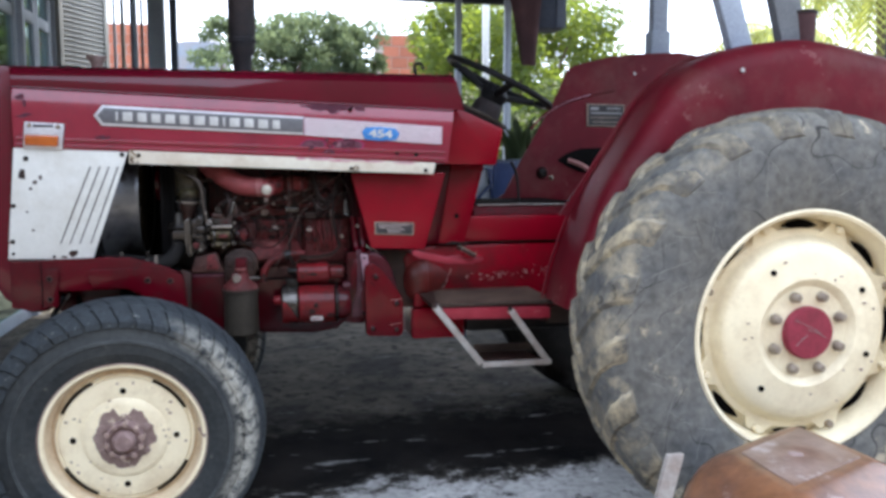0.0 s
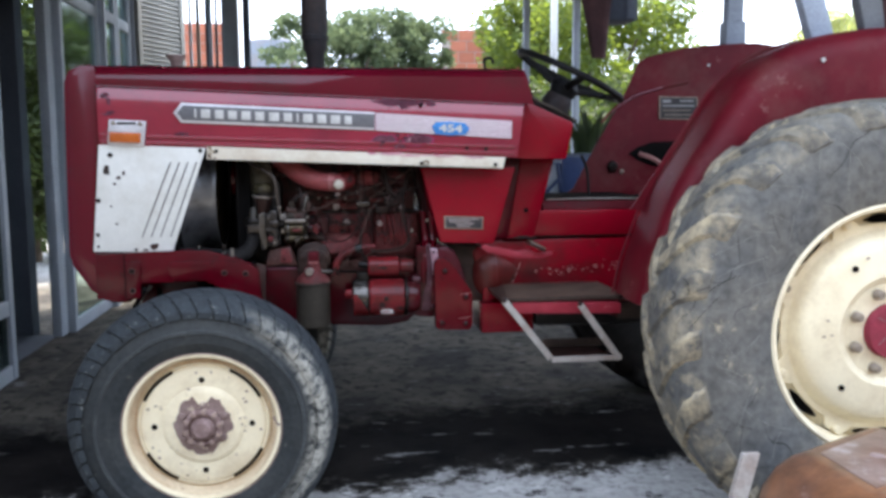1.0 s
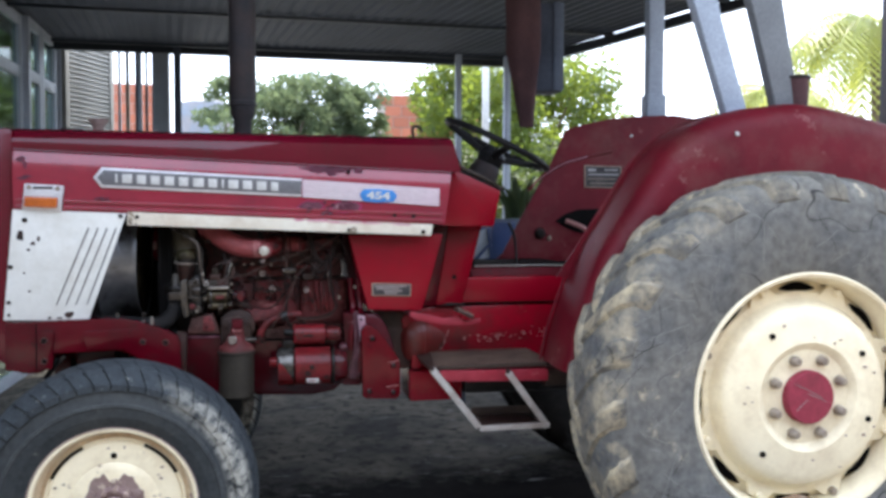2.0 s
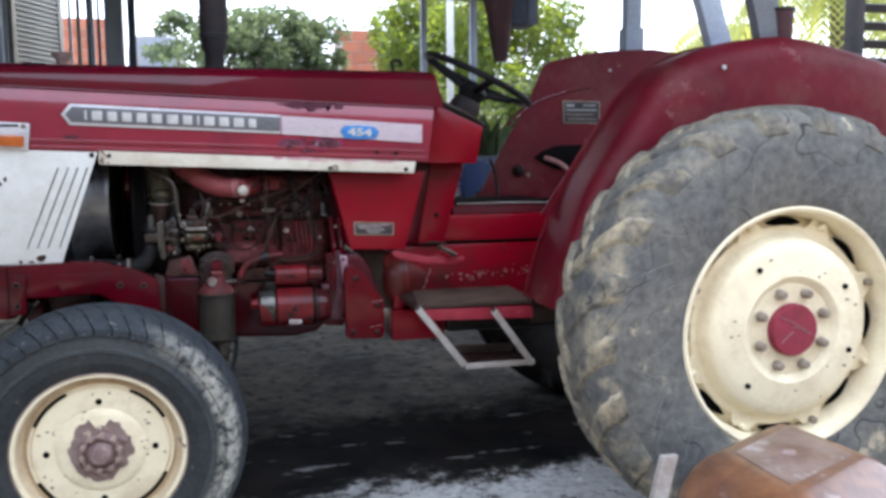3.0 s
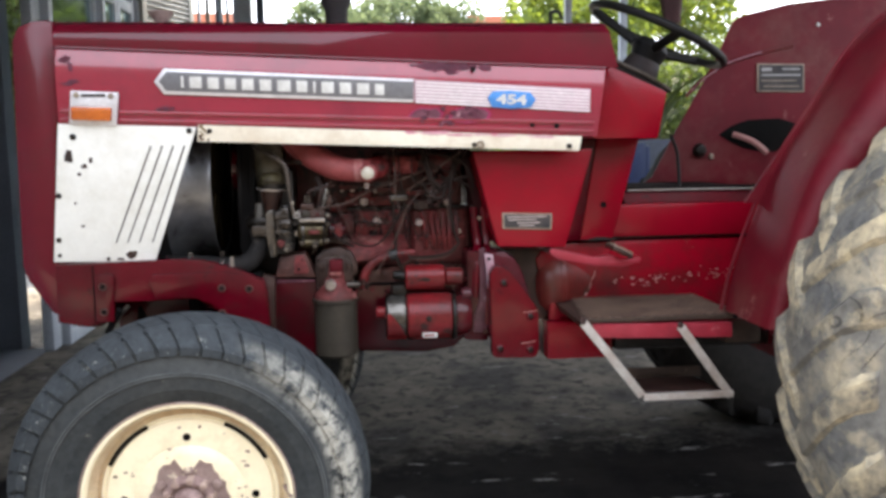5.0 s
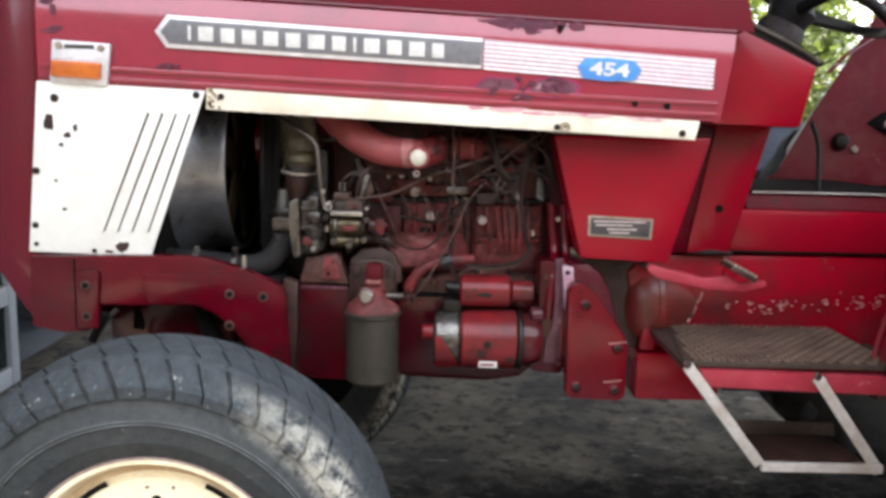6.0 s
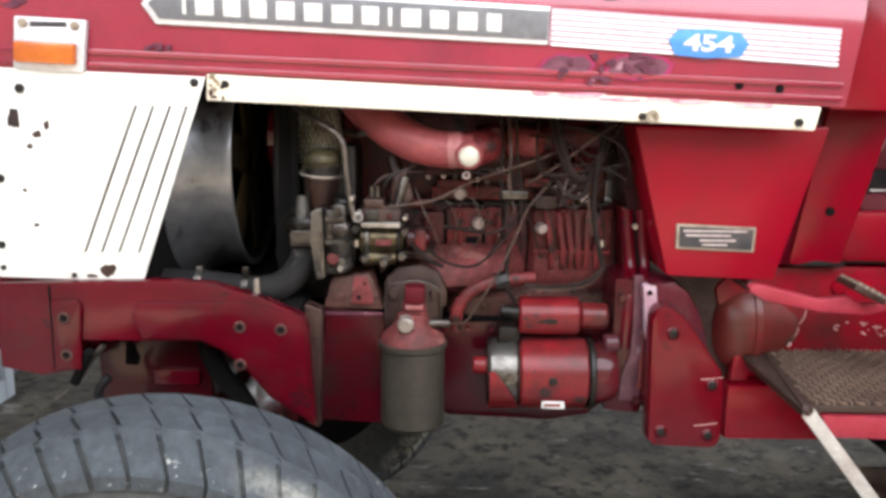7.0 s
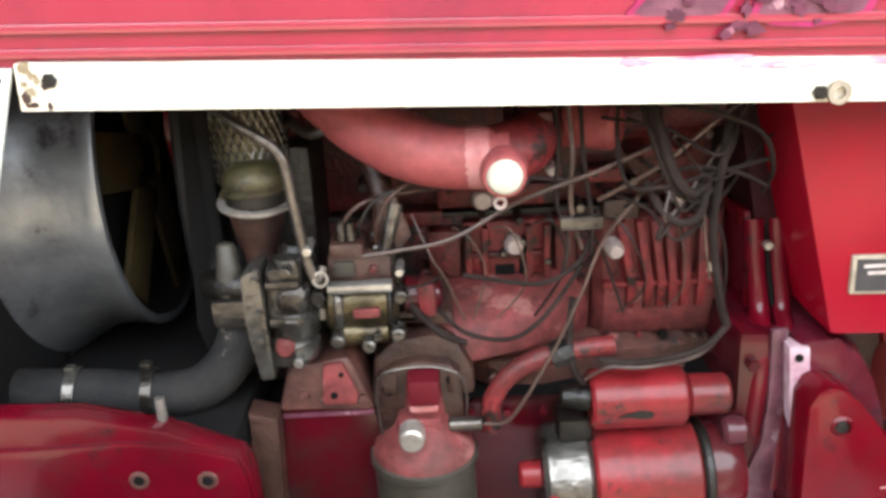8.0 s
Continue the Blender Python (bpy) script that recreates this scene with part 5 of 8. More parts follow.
part("rear_band", cyl((0.643, -0.175, 0.651), (0.655, -0.175, 0.651), 0.069, 0.069, 36, 0.003), GREASE, st)
part("drive_housing", lathe([(0.060, 0.0), (0.062, 0.012), (0.056, 0.034), (0.050, 0.044), (0.030, 0.050), (0, 0.050)], (0.655, -0.17, 0.651), (1, 0, 0), 30), CHASSIS, st, "glossy crimson drive housing")
part("drive_lug", cyl((0.672, -0.185, 0.712), (0.704, -0.185, 0.712), 0.020, 0.018, 16, 0.005), SMEAR, st)
part("starter_label", prism([(0.556, 0.613), (0.598, 0.612), (0.598, 0.598), (0.556, 0.599)], -0.232, -0.215, 0.001), LETTER, st, "small white label")
part("label_bar", box(0.560, 0.590, -0.2335, -0.2315, 0.603, 0.608), STARTER, st)
part("body_screw", bolt((0.574, -0.243, 0.655), (0, -1, 0), 0.009, 0.003), GREASE, st)
part("solenoid", cyl((0.512, -0.185, 0.765), (0.624, -0.185, 0.765), 0.036, 0.036, 30, 0.004), STARTER, st)
part("solenoid_tail", cyl((0.625, -0.185, 0.765), (0.678, -0.185, 0.765), 0.025, 0.024, 24, 0.005), STARTER, st)
part("solenoid_post", cyl((0.478, -0.19, 0.775), (0.512, -0.19, 0.770), 0.012, 0.016, 12, 0.002), GREASE, st)
part("solenoid_scrape", blotch(0.565, 0.763, 0.03, 0.006, -0.2215, 31, 12, 0.0008), GREASE, st)
part("terminal_block", box(0.475, 0.515, -0.20, -0.15, 0.715, 0.745, 0.006), GREASE, st)
# red coolant pipe along the block
part("coolant_pipe", tube([(0.395, -0.19, 0.735), (0.398, -0.192, 0.775), (0.425, -0.192, 0.812), (0.475, -0.19, 0.832), (0.54, -0.185, 0.836)], 0.012, 12), MANIFOLD, tractor, "grimy red curved pipe")
part("pipe_union", cyl((0.468, -0.19, 0.828), (0.492, -0.19, 0.836), 0.017, 0.017, 8), GREASE, tractor)
# bell housing, flange and clutch cover
bell = part("bell_housing", prism([(0.690, 0.838), (0.752, 0.832), (0.760, 0.700), (0.756, 0.566), (0.684, 0.572), (0.670, 0.60), (0.668, 0.712), (0.692, 0.728)], -0.176, 0.20, 0.020), GEARRED, tractor, "dark crimson bell housing smeared with mauve")
part("flange_plate", tube([(0.722, -0.105, 0.955), (0.726, -0.112, 0.90), (0.731, -0.125, 0.845), (0.722, -0.165, 0.80), (0.715, -0.172, 0.70)], 0.0125, 12), CHASSIS, bell, "glossy crimson flange")
part("flange_plate", tube([(0.750, -0.105, 0.955), (0.753, -0.112, 0.90), (0.757, -0.128, 0.845), (0.752, -0.165, 0.80), (0.748, -0.172, 0.62)], 0.0115, 12), CHASSIS, bell, "glossy crimson flange")
part("flange_back", prism([(0.712, 0.962), (0.760, 0.955), (0.772, 0.82), (0.722, 0.82)], -0.100, 0.12, 0.006), CHASSIS, bell)
part("flange_joint", tube([(0.737, -0.107, 0.95), (0.741, -0.116, 0.90), (0.745, -0.130, 0.85)], 0.0032, 6), DARK, bell)
part("smeared_strip", prism([(0.726, 0.842), (0.744, 0.842), (0.748, 0.76), (0.750, 0.66), (0.748, 0.596), (0.708, 0.598), (0.712, 0.650), (0.726, 0.690), (0.729, 0.74)], -0.1815, -0.172, 0.003), SMEARM, bell, "grey-mauve smeared strip")
part("bell_bracket", prism([(0.740, 0.828), (0.764, 0.826), (0.778, 0.694), (0.758, 0.690), (0.750, 0.73)], -0.199, -0.170, 0.002), PLATEPINK, bell, "pale bracket smeared with pink paint")
for xx, zz in ((0.752, 0.814), (0.757, 0.755)):
    part("bracket_hole", bolt((xx, -0.199, zz), (0, -1, 0), 0.005, 0.003, 10), DARK, bell)
for xx, zz in ((0.705, 0.80), (0.700, 0.62), (0.703, 0.70), (0.742, 0.60)):
    part("bell_bolt", bolt((xx, -0.177, zz), (0, -1, 0), 0.008, 0.014), GEARRED, bell)
part("flange_bolt", bolt((0.736, -0.118, 0.925), (0, -1, 0), 0.006, 0.008), BRIGHT, bell)
part("clutch_housing", prism([(0.748, 0.58), (0.748, 0.836), (0.80, 0.838), (0.828, 0.816), (0.850, 0.78), (0.868, 0.73), (0.880, 0.66), (0.882, 0.58)], -0.200, 0.20, 0.024), SMEAR, tractor, "mauve-smeared rounded clutch housing")
cover = part("clutch_cover", prism([(0.748, 0.775), (0.757, 0.793), (0.770, 0.800), (0.784, 0.797), (0.806, 0.780), (0.836, 0.742), (0.866, 0.700), (0.880, 0.678), (0.887, 0.655), (0.888, 0.552), (0.882, 0.536), (0.870, 0.530), (0.765, 0.534), (0.752, 0.544)], -0.246, -0.196, 0.009), COVERRED, tractor, "deep glossy red cover plate")
for xx, zz in ((0.787, 0.750), (0.863, 0.653), (0.862, 0.556), (0.775, 0.562)):
    part("bolt_seat", lathe([(0.0095, 0.003), (0.012, 0.0015), (0.013, 0.0)], (xx, -0.246, zz), (0, -1, 0), 18), COVERRED, cover)
    part("cover_bolt", bolt((xx, -0.2462, zz), (0, -1, 0), 0.0080, 0.0035), GREASE, cover)
for xa, xb, zz in ((0.842, 0.884, 0.664), (0.836, 0.878, 0.575)):
    part("paint_scratch", tube([(xa, -0.2465, zz), ((xa + xb) / 2, -0.2468, zz + 0.002), (xb, -0.2465, zz + 0.005)], 0.0010, 5), PINKCHIP, cover)
part("housing_neck", box(0.80, 0.96, -0.060, 0.12, 0.60, 0.83, 0.02), BROWNG, tractor, "oily dark neck between the housings")
# transmission case, rounded towards the clutch
tr = part("transmission_case", prism([(0.912, 0.795), (0.94, 0.826), (1.02, 0.842), (1.85, 0.850), (1.85, 0.605), (0.962, 0.605), (0.944, 0.65), (0.930, 0.72)], -0.072, 0.072, 0.030), RED, tractor, "scuffed red transmission case")
part("input_housing", lathe([(0, -0.004), (0.040, -0.002), (0.066, 0.004), (0.084, 0.014), (0.097, 0.030), (0.103, 0.050), (0.1035, 0.075), (0.107, 0.077), (0.107, 0.089), (0.102, 0.091), (0.090, 0.13), (0.075, 0.17), (0, 0.18)], (0.915, 0.0, 0.712), (1, 0, 0), 40), WORNRED, tr, "rounded red housing end, rubbed brown")
part("case_boss", cyl((1.16, -0.05, 0.80), (1.16, -0.080, 0.80), 0.020, 0.016, 16, 0.004), RED, tr)
part("case_top", box(1.13, 1.85, -0.086, 0.12, 0.853, 0.955, 0.014), FRESH, tr)
part("deck", prism([(-0.072, 0.955), (-0.060, 0.988), (0.38, 0.990), (0.38, 0.955)], 1.19, 1.60, 0.003, axis="x"), DULLRED, tr)
part("case_seam", box(1.10, 1.84, -0.078, -0.06, 0.8505, 0.8555, 0.001), GREASE, tr)
part("case_base", box(0.945, 1.150, -0.098, 0.100, 0.484, 0.602, 0.012), RED, tr)
part("case_rib", prism([(0.962, 0.70), (0.985, 0.70), (0.990, 0.606), (0.952, 0.606)], -0.088, -0.06, 0.006), RED, tr)
part("case_sump", box(1.16, 1.82, -0.080, 0.100, 0.50, 0.60, 0.02), GREASE, tr, "oily dark sump under the case")
part("floor_plate", box(1.20, 1.62, -0.066, 0.38, 0.9915, 0.9985, 0.002), FLOORPL, tractor, "floor plate with a rubbed edge, darkened for a shadow line")
part("plate_edge", tube([(1.205, -0.066, 0.994), (1.40, -0.067, 0.995), (1.61, -0.066, 0.994)], 0.0022, 6), GREYBAR, tractor, "rubbed bare plate edge")
part("throttle_bracket", prism([(1.045, 0.846), (1.10, 0.858), (1.16, 0.852), (1.155, 0.846)], -0.100, -0.06, 0.003), GREASE, tr)
rnd = random.Random(5)
for k in range(64):
    xx = rnd.uniform(1.16, 1.55)
    zz = 0.728 + 0.010 * math.sin(9 * xx) + rnd.gauss(0, 0.010)
    part("paint_chip", blotch(xx, zz, rnd.uniform(0.002, 0.008), rnd.uniform(0.001, 0.0028), -0.0725, k + 60, 8, 0.0008), PINKCHIP, tr)
for xa, za, xb, zb, rr in ((1.100, 0.752, 1.088, 0.722, 0.0018), (1.086, 0.716, 1.076, 0.694, 0.0026), (1.072, 0.686, 1.068, 0.676, 0.0034)):
    part("paint_scratch", tube([(xa, -0.0735, za), ((xa + xb) / 2 + 0.003, -0.074, (za + zb) / 2), (xb, -0.0735, zb)], rr, 5), PINKCHIP, tr)
# pedal
ped = part("pedal_arm", prism([(0.918, 0.838), (0.935, 0.842), (0.968, 0.834), (1.05, 0.815), (1.10, 0.822), (1.125, 0.805), (1.185, 0.812), (1.187, 0.800), (1.14, 0.787), (1.055, 0.790), (0.949, 0.811), (0.925, 0.824)], -0.240, -0.220, 0.005), RUBBEDLIT, tractor, "worn pinkish-red pedal arm")
own = bmesh.new()
bmesh.ops.create_cube(own, size=1, matrix=Matrix.Translation((1.122, -0.235, 0.832)) @ Matrix.Rotation(radians(27), 4, "Y") @ Matrix.Diagonal((0.064, 0.075, 0.012, 1)))
part("pedal_pad", bevel(own, 0.003), BROWNG, ped, "ridged worn pedal pad")
for k in range(5):
    own = bmesh.new()
    bmesh.ops.create_cube(own, size=1, matrix=Matrix.Translation((1.122, -0.235, 0.832)) @ Matrix.Rotation(radians(27), 4, "Y") @ Matrix.Translation((-0.026 + 0.013 * k, 0, 0.008)) @ Matrix.Diagonal((0.004, 0.073, 0.006, 1)))
    part("pad_ridge", own, NUT, ped)
part("pedal_pivot", cyl((0.93, -0.06, 0.832), (0.93, -0.222, 0.832), 0.009, 0.009, 12, 0.002), BROWNG, ped)
# front frame rail and axle
rail_pts = [(-0.40, 0.842), (-0.114, 0.849), (-0.035, 0.846), (0.055, 0.822), (0.128, 0.788), (0.136, 0.766), (0.147, 0.588), (0.067, 0.64), (0.03, 0.685), (-0.01, 0.723), (-0.05, 0.741), (-0.278, 0.740), (-0.284, 0.684), (-0.33, 0.676), (-0.402, 0.690)]
rail = part("frame_rail", prism(rail_pts, -0.303, -0.272, 0.005), CHASSIS, tractor, "glossy dark red front frame rail")
part("rail_face", prism([(-0.158, 0.812), (0.020, 0.814), (0.070, 0.806), (0.124, 0.789), (0.132, 0.764), (0.142, 0.602), (0.071, 0.648), (0.034, 0.692), (-0.006, 0.729), (-0.046, 0.746), (-0.150, 0.746), (-0.166, 0.790)], -0.309, -0.300, 0.0035), CHASSIS, rail, "raised red face of the rail")
part("rail_plate", prism([(-0.304, 0.814), (-0.258, 0.816), (-0.252, 0.806), (-0.258, 0.690), (-0.304, 0.688)], -0.311, -0.302, 0.004), CHASSIS, rail)
part("rail_seam", box(-0.3085, -0.3055, -0.3045, -0.300, 0.690, 0.838), DARK, rail)
for xx, zz, yy in ((0.020, 0.770, -0.309), (0.091, 0.766, -0.309), (0.019, 0.702, -0.309), (-0.282, 0.783, -0.311), (-0.282, 0.716, -0.311)):
    part("rail_washer", lathe([(0.0060, 0.0), (0.0066, 0.0022), (0.0098, 0.0018), (0.0108, 0.0)], (xx, yy, zz), (0, -1, 0), 18), RUSTCAST, rail, "rusty hole rim")
    part("rail_bolt_hole", lathe([(0, 0.0012), (0.0062, 0.0012), (0.0062, -0.001)], (xx, yy, zz), (0, -1, 0), 14), DARK, rail)
for xx in (0.045,):
    part("panel_stud", cyl((xx, -0.28, 0.815), (xx, -0.28, 0.850), 0.006, 0.005, 8), BRIGHT, rail)
far_rail = new("frame_rail", rail.data)
far_rail.parent, far_rail.scale = tractor, (1, -1, 1)
part("frame_crossmember", box(-0.40, -0.27, -0.27, 0.27, 0.69, 0.83, 0.01), CHASSIS, tractor)
axle = part("front_axle", box(-0.055, 0.055, -0.50, 0.50, 0.455, 0.555, 0.012), CHASSIS, tractor, "dark red front axle beam")
pivot = part("axle_pivot", prism([(-0.290, 0.735), (-0.082, 0.735), (-0.070, 0.60), (-0.075, 0.50), (-0.285, 0.50)], -0.17, 0.17, 0.012), GEARRED, tractor, "grimy dark red axle support")
part("pivot_slot", prism([(-0.232, 0.700), (-0.222, 0.706), (-0.206, 0.668), (-0.212, 0.652), (-0.236, 0.654)], -0.1715, -0.165, 0.001), DARK, pivot)
part("pivot_plate", box(-0.180, -0.092, -0.180, -0.168, 0.617, 0.648, 0.004), CHASSIS, pivot)
part("axle_strut", tube([(-0.070, -0.20, 0.745), (-0.062, -0.205, 0.69), (-0.040, -0.205, 0.645), (-0.008, -0.20, 0.60), (0.012, -0.20, 0.56)], 0.020, 12), DARK, tractor, "black sagging hose")
part("brake_hose", tube([(-0.222, -0.28, 0.668), (-0.238, -0.285, 0.650), (-0.242, -0.285, 0.632), (-0.230, -0.28, 0.606)], 0.008, 10), BLACK, tractor, "bent black hose")
part("drag_link", tube([(-0.225, -0.29, 0.728), (-0.250, -0.288, 0.700), (-0.272, -0.28, 0.668)], 0.005, 8), PIPE, tractor, "thin bent rod")
part("drag_link", tube([(-0.245, -0.30, 0.72), (-0.265, -0.29, 0.69), (-0.285, -0.28, 0.655)], 0.009, 8), DARK, tractor, "bent dark rod end")
# Added near-black box: paints the shade under the engine.
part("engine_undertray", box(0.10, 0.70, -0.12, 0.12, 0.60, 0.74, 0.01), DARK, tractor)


# ---- wheels ----
def front_wheel():
    c = Vector((0.0, -0.66, 0.378))
    tilt = Matrix.Translation(c) @ Matrix.Rotation(radians(4), 4, "X") @ Matrix.Translation(-c)
    ax = (0, -1, 0)

    def done(bm):
        bmesh.ops.transform(bm, matrix=tilt, verts=bm.verts)
        for v in bm.verts:
            v.co.z = max(v.co.z, -0.002)
        return bm

    prof = [(0.222, 0.085), (0.235, 0.096), (0.262, 0.104), (0.262, 0.106), (0.290, 0.107), (0.293, 0.110), (0.302, 0.110), (0.305, 0.106), (0.325, 0.100), (0.352, 0.092), (0.370, 0.070), (0.378, 0.056), (0.384, 0.03), (0.385, 0.0), (0.384, -0.03), (0.376, -0.06), (0.352, -0.09), (0.31, -0.105), (0.26, -0.10), (0.222, -0.085)]
    rim = part("front_wheel", done(lathe([(0.228, 0.088), (0.226, 0.094), (0.220, 0.094), (0.214, 0.086), (0.210, 0.060), (0.200, 0.050), (0.190, 0.058), (0.183, 0.055), (0.178, 0.062), (0.150, 0.066), (0.120, 0.064), (0.112, 0.070), (0.100, 0.074), (0.0, 0.074)], c, ax, 64)), CREAM, tractor, "cream front wheel rim with rusty hub")
    tyre = part("tyre", done(lathe(prof, c, ax, 80)), TYRE, rim, "grey-black ribbed front tyre with dusty tread")
    bm = None
    own = bmesh.new()
    rnd = random.Random(2)
    n = 48
    for k in range(n):
        for row, (d0, d1, r0, r1, shift) in enumerate(((0.103, 0.050, 0.348, 0.385, 0.0), (0.050, 0.0, 0.385, 0.390, 0.48), (0.0, -0.050, 0.390, 0.385, 0.0), (-0.050, -0.096, 0.385, 0.355, 0.5))):
            a0 = 6.283185 * (k + shift) / n
            w = 6.283185 / n * (0.84 if row in (0, 3) else 0.90)
            lean = 0.085
            grid = []
            for lift in (-0.012, 0.006):
                for d, r, aa in ((d0, r0, 0.0), (d1, r1, lean)):
                    for s in (0, 0.5, 1):
                        a = a0 + aa + w * s + rnd.uniform(-0.004, 0.004)
                        rr = r + lift
                        grid.append(own.verts.new((c.x + rr * math.cos(a), c.y - d, c.z + rr * math.sin(a))))
            g = grid
            for f in ((6, 7, 10, 9), (7, 8, 11, 10), (0, 1, 7, 6), (1, 2, 8, 7), (3, 4, 10, 9), (4, 5, 11, 10), (0, 3, 9, 6), (2, 5, 11, 8)):
                own.faces.new([g[i] for i in f])
    for da, ra, db, rb in ((0.056, 0.3805, 0.044, 0.3855), (0.007, 0.3890, -0.007, 0.3890), (-0.044, 0.3855, -0.056, 0.3805)):
        own = lathe([(ra - 0.01, da), (ra + 0.0055, da), (rb + 0.0055, db), (rb - 0.01, db)], c, ax, 96, own)
    part("tread", done(own), TREAD, rim, "worn dusty tread blocks", smooth=False, kind="stuff")
    for k in range(4):
        a0 = math.pi / 4 + k * math.pi / 2
        own = bmesh.new()
        pts = []
        for r in (0.180, 0.190):
            pts.append([own.verts.new((c.x + r * math.cos(a0 - 0.33 + 0.66 * s / 8), c.y - 0.0635 - (0.0 if r < 0.185 else 0.0), c.z + r * math.sin(a0 - 0.33 + 0.66 * s / 8))) for s in range(9)])
        for s in range(8):
            own.faces.new((pts[0][s], pts[0][s + 1], pts[1][s + 1], pts[1][s]))
        bmesh.ops.solidify(own, geom=own.faces[:], thickness=0.003)
        part("wheel_slot", done(own), GREASE, rim, "dark curved slot")
        a1 = k * math.pi / 2
        part("disc_hole", done(lathe([(0, 0.068), (0.0085, 0.068), (0.0085, 0.064)], (c.x + 0.141 * math.cos(a1), c.y, c.z + 0.141 * math.sin(a1)), ax, 14)), DARK, rim)
    own = bmesh.new()
    prof = []
    rp = random.Random(77)
    for k in range(44):
        a = 6.283185 * k / 44
        rr = 0.084 + rp.uniform(-0.005, 0.005) - (0.014 if 1.38 < a < 1.76 else 0) + (0.010 if 0.9 < a < 1.3 or 1.85 < a < 2.3 else 0) - (0.010 if 5.2 < a < 6.0 else 0)
        prof.append((c.x + rr * math.cos(a), c.z + rr * math.sin(a)))
    part("rust_plate", done(prism(prof, c.y - 0.0765, c.y - 0.07)), RUSTRED, rim, "rusty bare hub plate")
    # Shade inside the wheel, painted near-black.
    part("inner_well", done(lathe([(0.224, -0.084), (0.13, -0.06), (0, -0.055)], c, ax, 48)), DARK, rim, "inner side of the wheel, its shade painted near-black")
    part("rim_rust", done(lathe([(0.2285, 0.086), (0.2315, 0.090), (0.2315, 0.094), (0.2285, 0.0955)], c, ax, 64, closed=True)), RUSTRED, rim, "rusty rim edge")
    hub = part("hub", done(lathe([(0.058, 0.07), (0.056, 0.090), (0.050, 0.097), (0.045, 0.097), (0.041, 0.086), (0.034, 0.088), (0.031, 0.104), (0.022, 0.112), (0, 0.112)], c, ax, 22)), HUBDARK, rim, "rusty mauve-brown hub")
    for k in range(10):
        a = k * math.pi / 5 + 0.2
        part("hub_scallop", done(cyl((c.x + 0.049 * math.cos(a), c.y - 0.072, c.z + 0.049 * math.sin(a)), (c.x + 0.049 * math.cos(a), c.y - 0.0985, c.z + 0.049 * math.sin(a)), 0.011, 0.009, 10, 0.003)), HUBTAN, rim)
    for k in range(6):
        a = k * math.pi / 3 + 0.5
        part("wheel_nut", done(bolt((c.x + 0.069 * math.cos(a), c.y - 0.076, c.z + 0.069 * math.sin(a)), ax, 0.0105, 0.007)), RUSTRED, rim)
    rc = random.Random(63)
    for k in range(34):
        a, r = rc.uniform(0, 6.283), rc.choice((rc.uniform(0.09, 0.125), rc.uniform(0.13, 0.17)))
        d = 0.0650 if r < 0.13 else 0.0655
        part("chip", done(blotch(c.x + r * math.cos(a), c.z + r * math.sin(a), rc.uniform(0.002, 0.008), rc.uniform(0.0015, 0.005), c.y - d - (0.006 if r < 0.112 else 0.0), k + 400, 10, 0.0012)), RUSTRED if k % 3 else NUT, rim)
    part("rim_stain", done(lathe([(0.2132, 0.0866), (0.2092, 0.0606), (0.2000, 0.0508), (0.1905, 0.0588)], c, ax, 64)), RIMRUST, rim, "rust-stained groove of the rim")
    for r in (0.2945, 0.3005):
        part("sidewall_line", done(lathe([(r - 0.0012, 0.1098), (r, 0.1112), (r + 0.0012, 0.1098)], c, ax, 80)), TYRELINE, rim, "pale scuffed sidewall line")
    part("valve", done(cyl((c.x + 0.205, c.y - 0.06, c.z + 0.012), (c.x + 0.222, c.y - 0.095, c.z + 0.002), 0.005, 0.005, 8)), RUSTRED, rim)
    return rim


def mirrored(ob, parent):
    o = new(ob.name.split(".")[0], ob.data)
    o.parent, o.scale = parent, ((1, -1, 1) if parent is tractor else (1, 1, 1))
    if "label" in ob:
        o["label"] = ob["label"]
    if "kind" in ob:
        o["kind"] = ob["kind"]
    for ch in ob.children:
        mirrored(ch, o)
    return o


fw = front_wheel()
mirrored(fw, tractor)
part("wheel_spindle", cyl((0, -0.48, 0.47), (0, -0.62, 0.39), 0.05, 0.06, 20, 0.01), CHASSIS, axle)


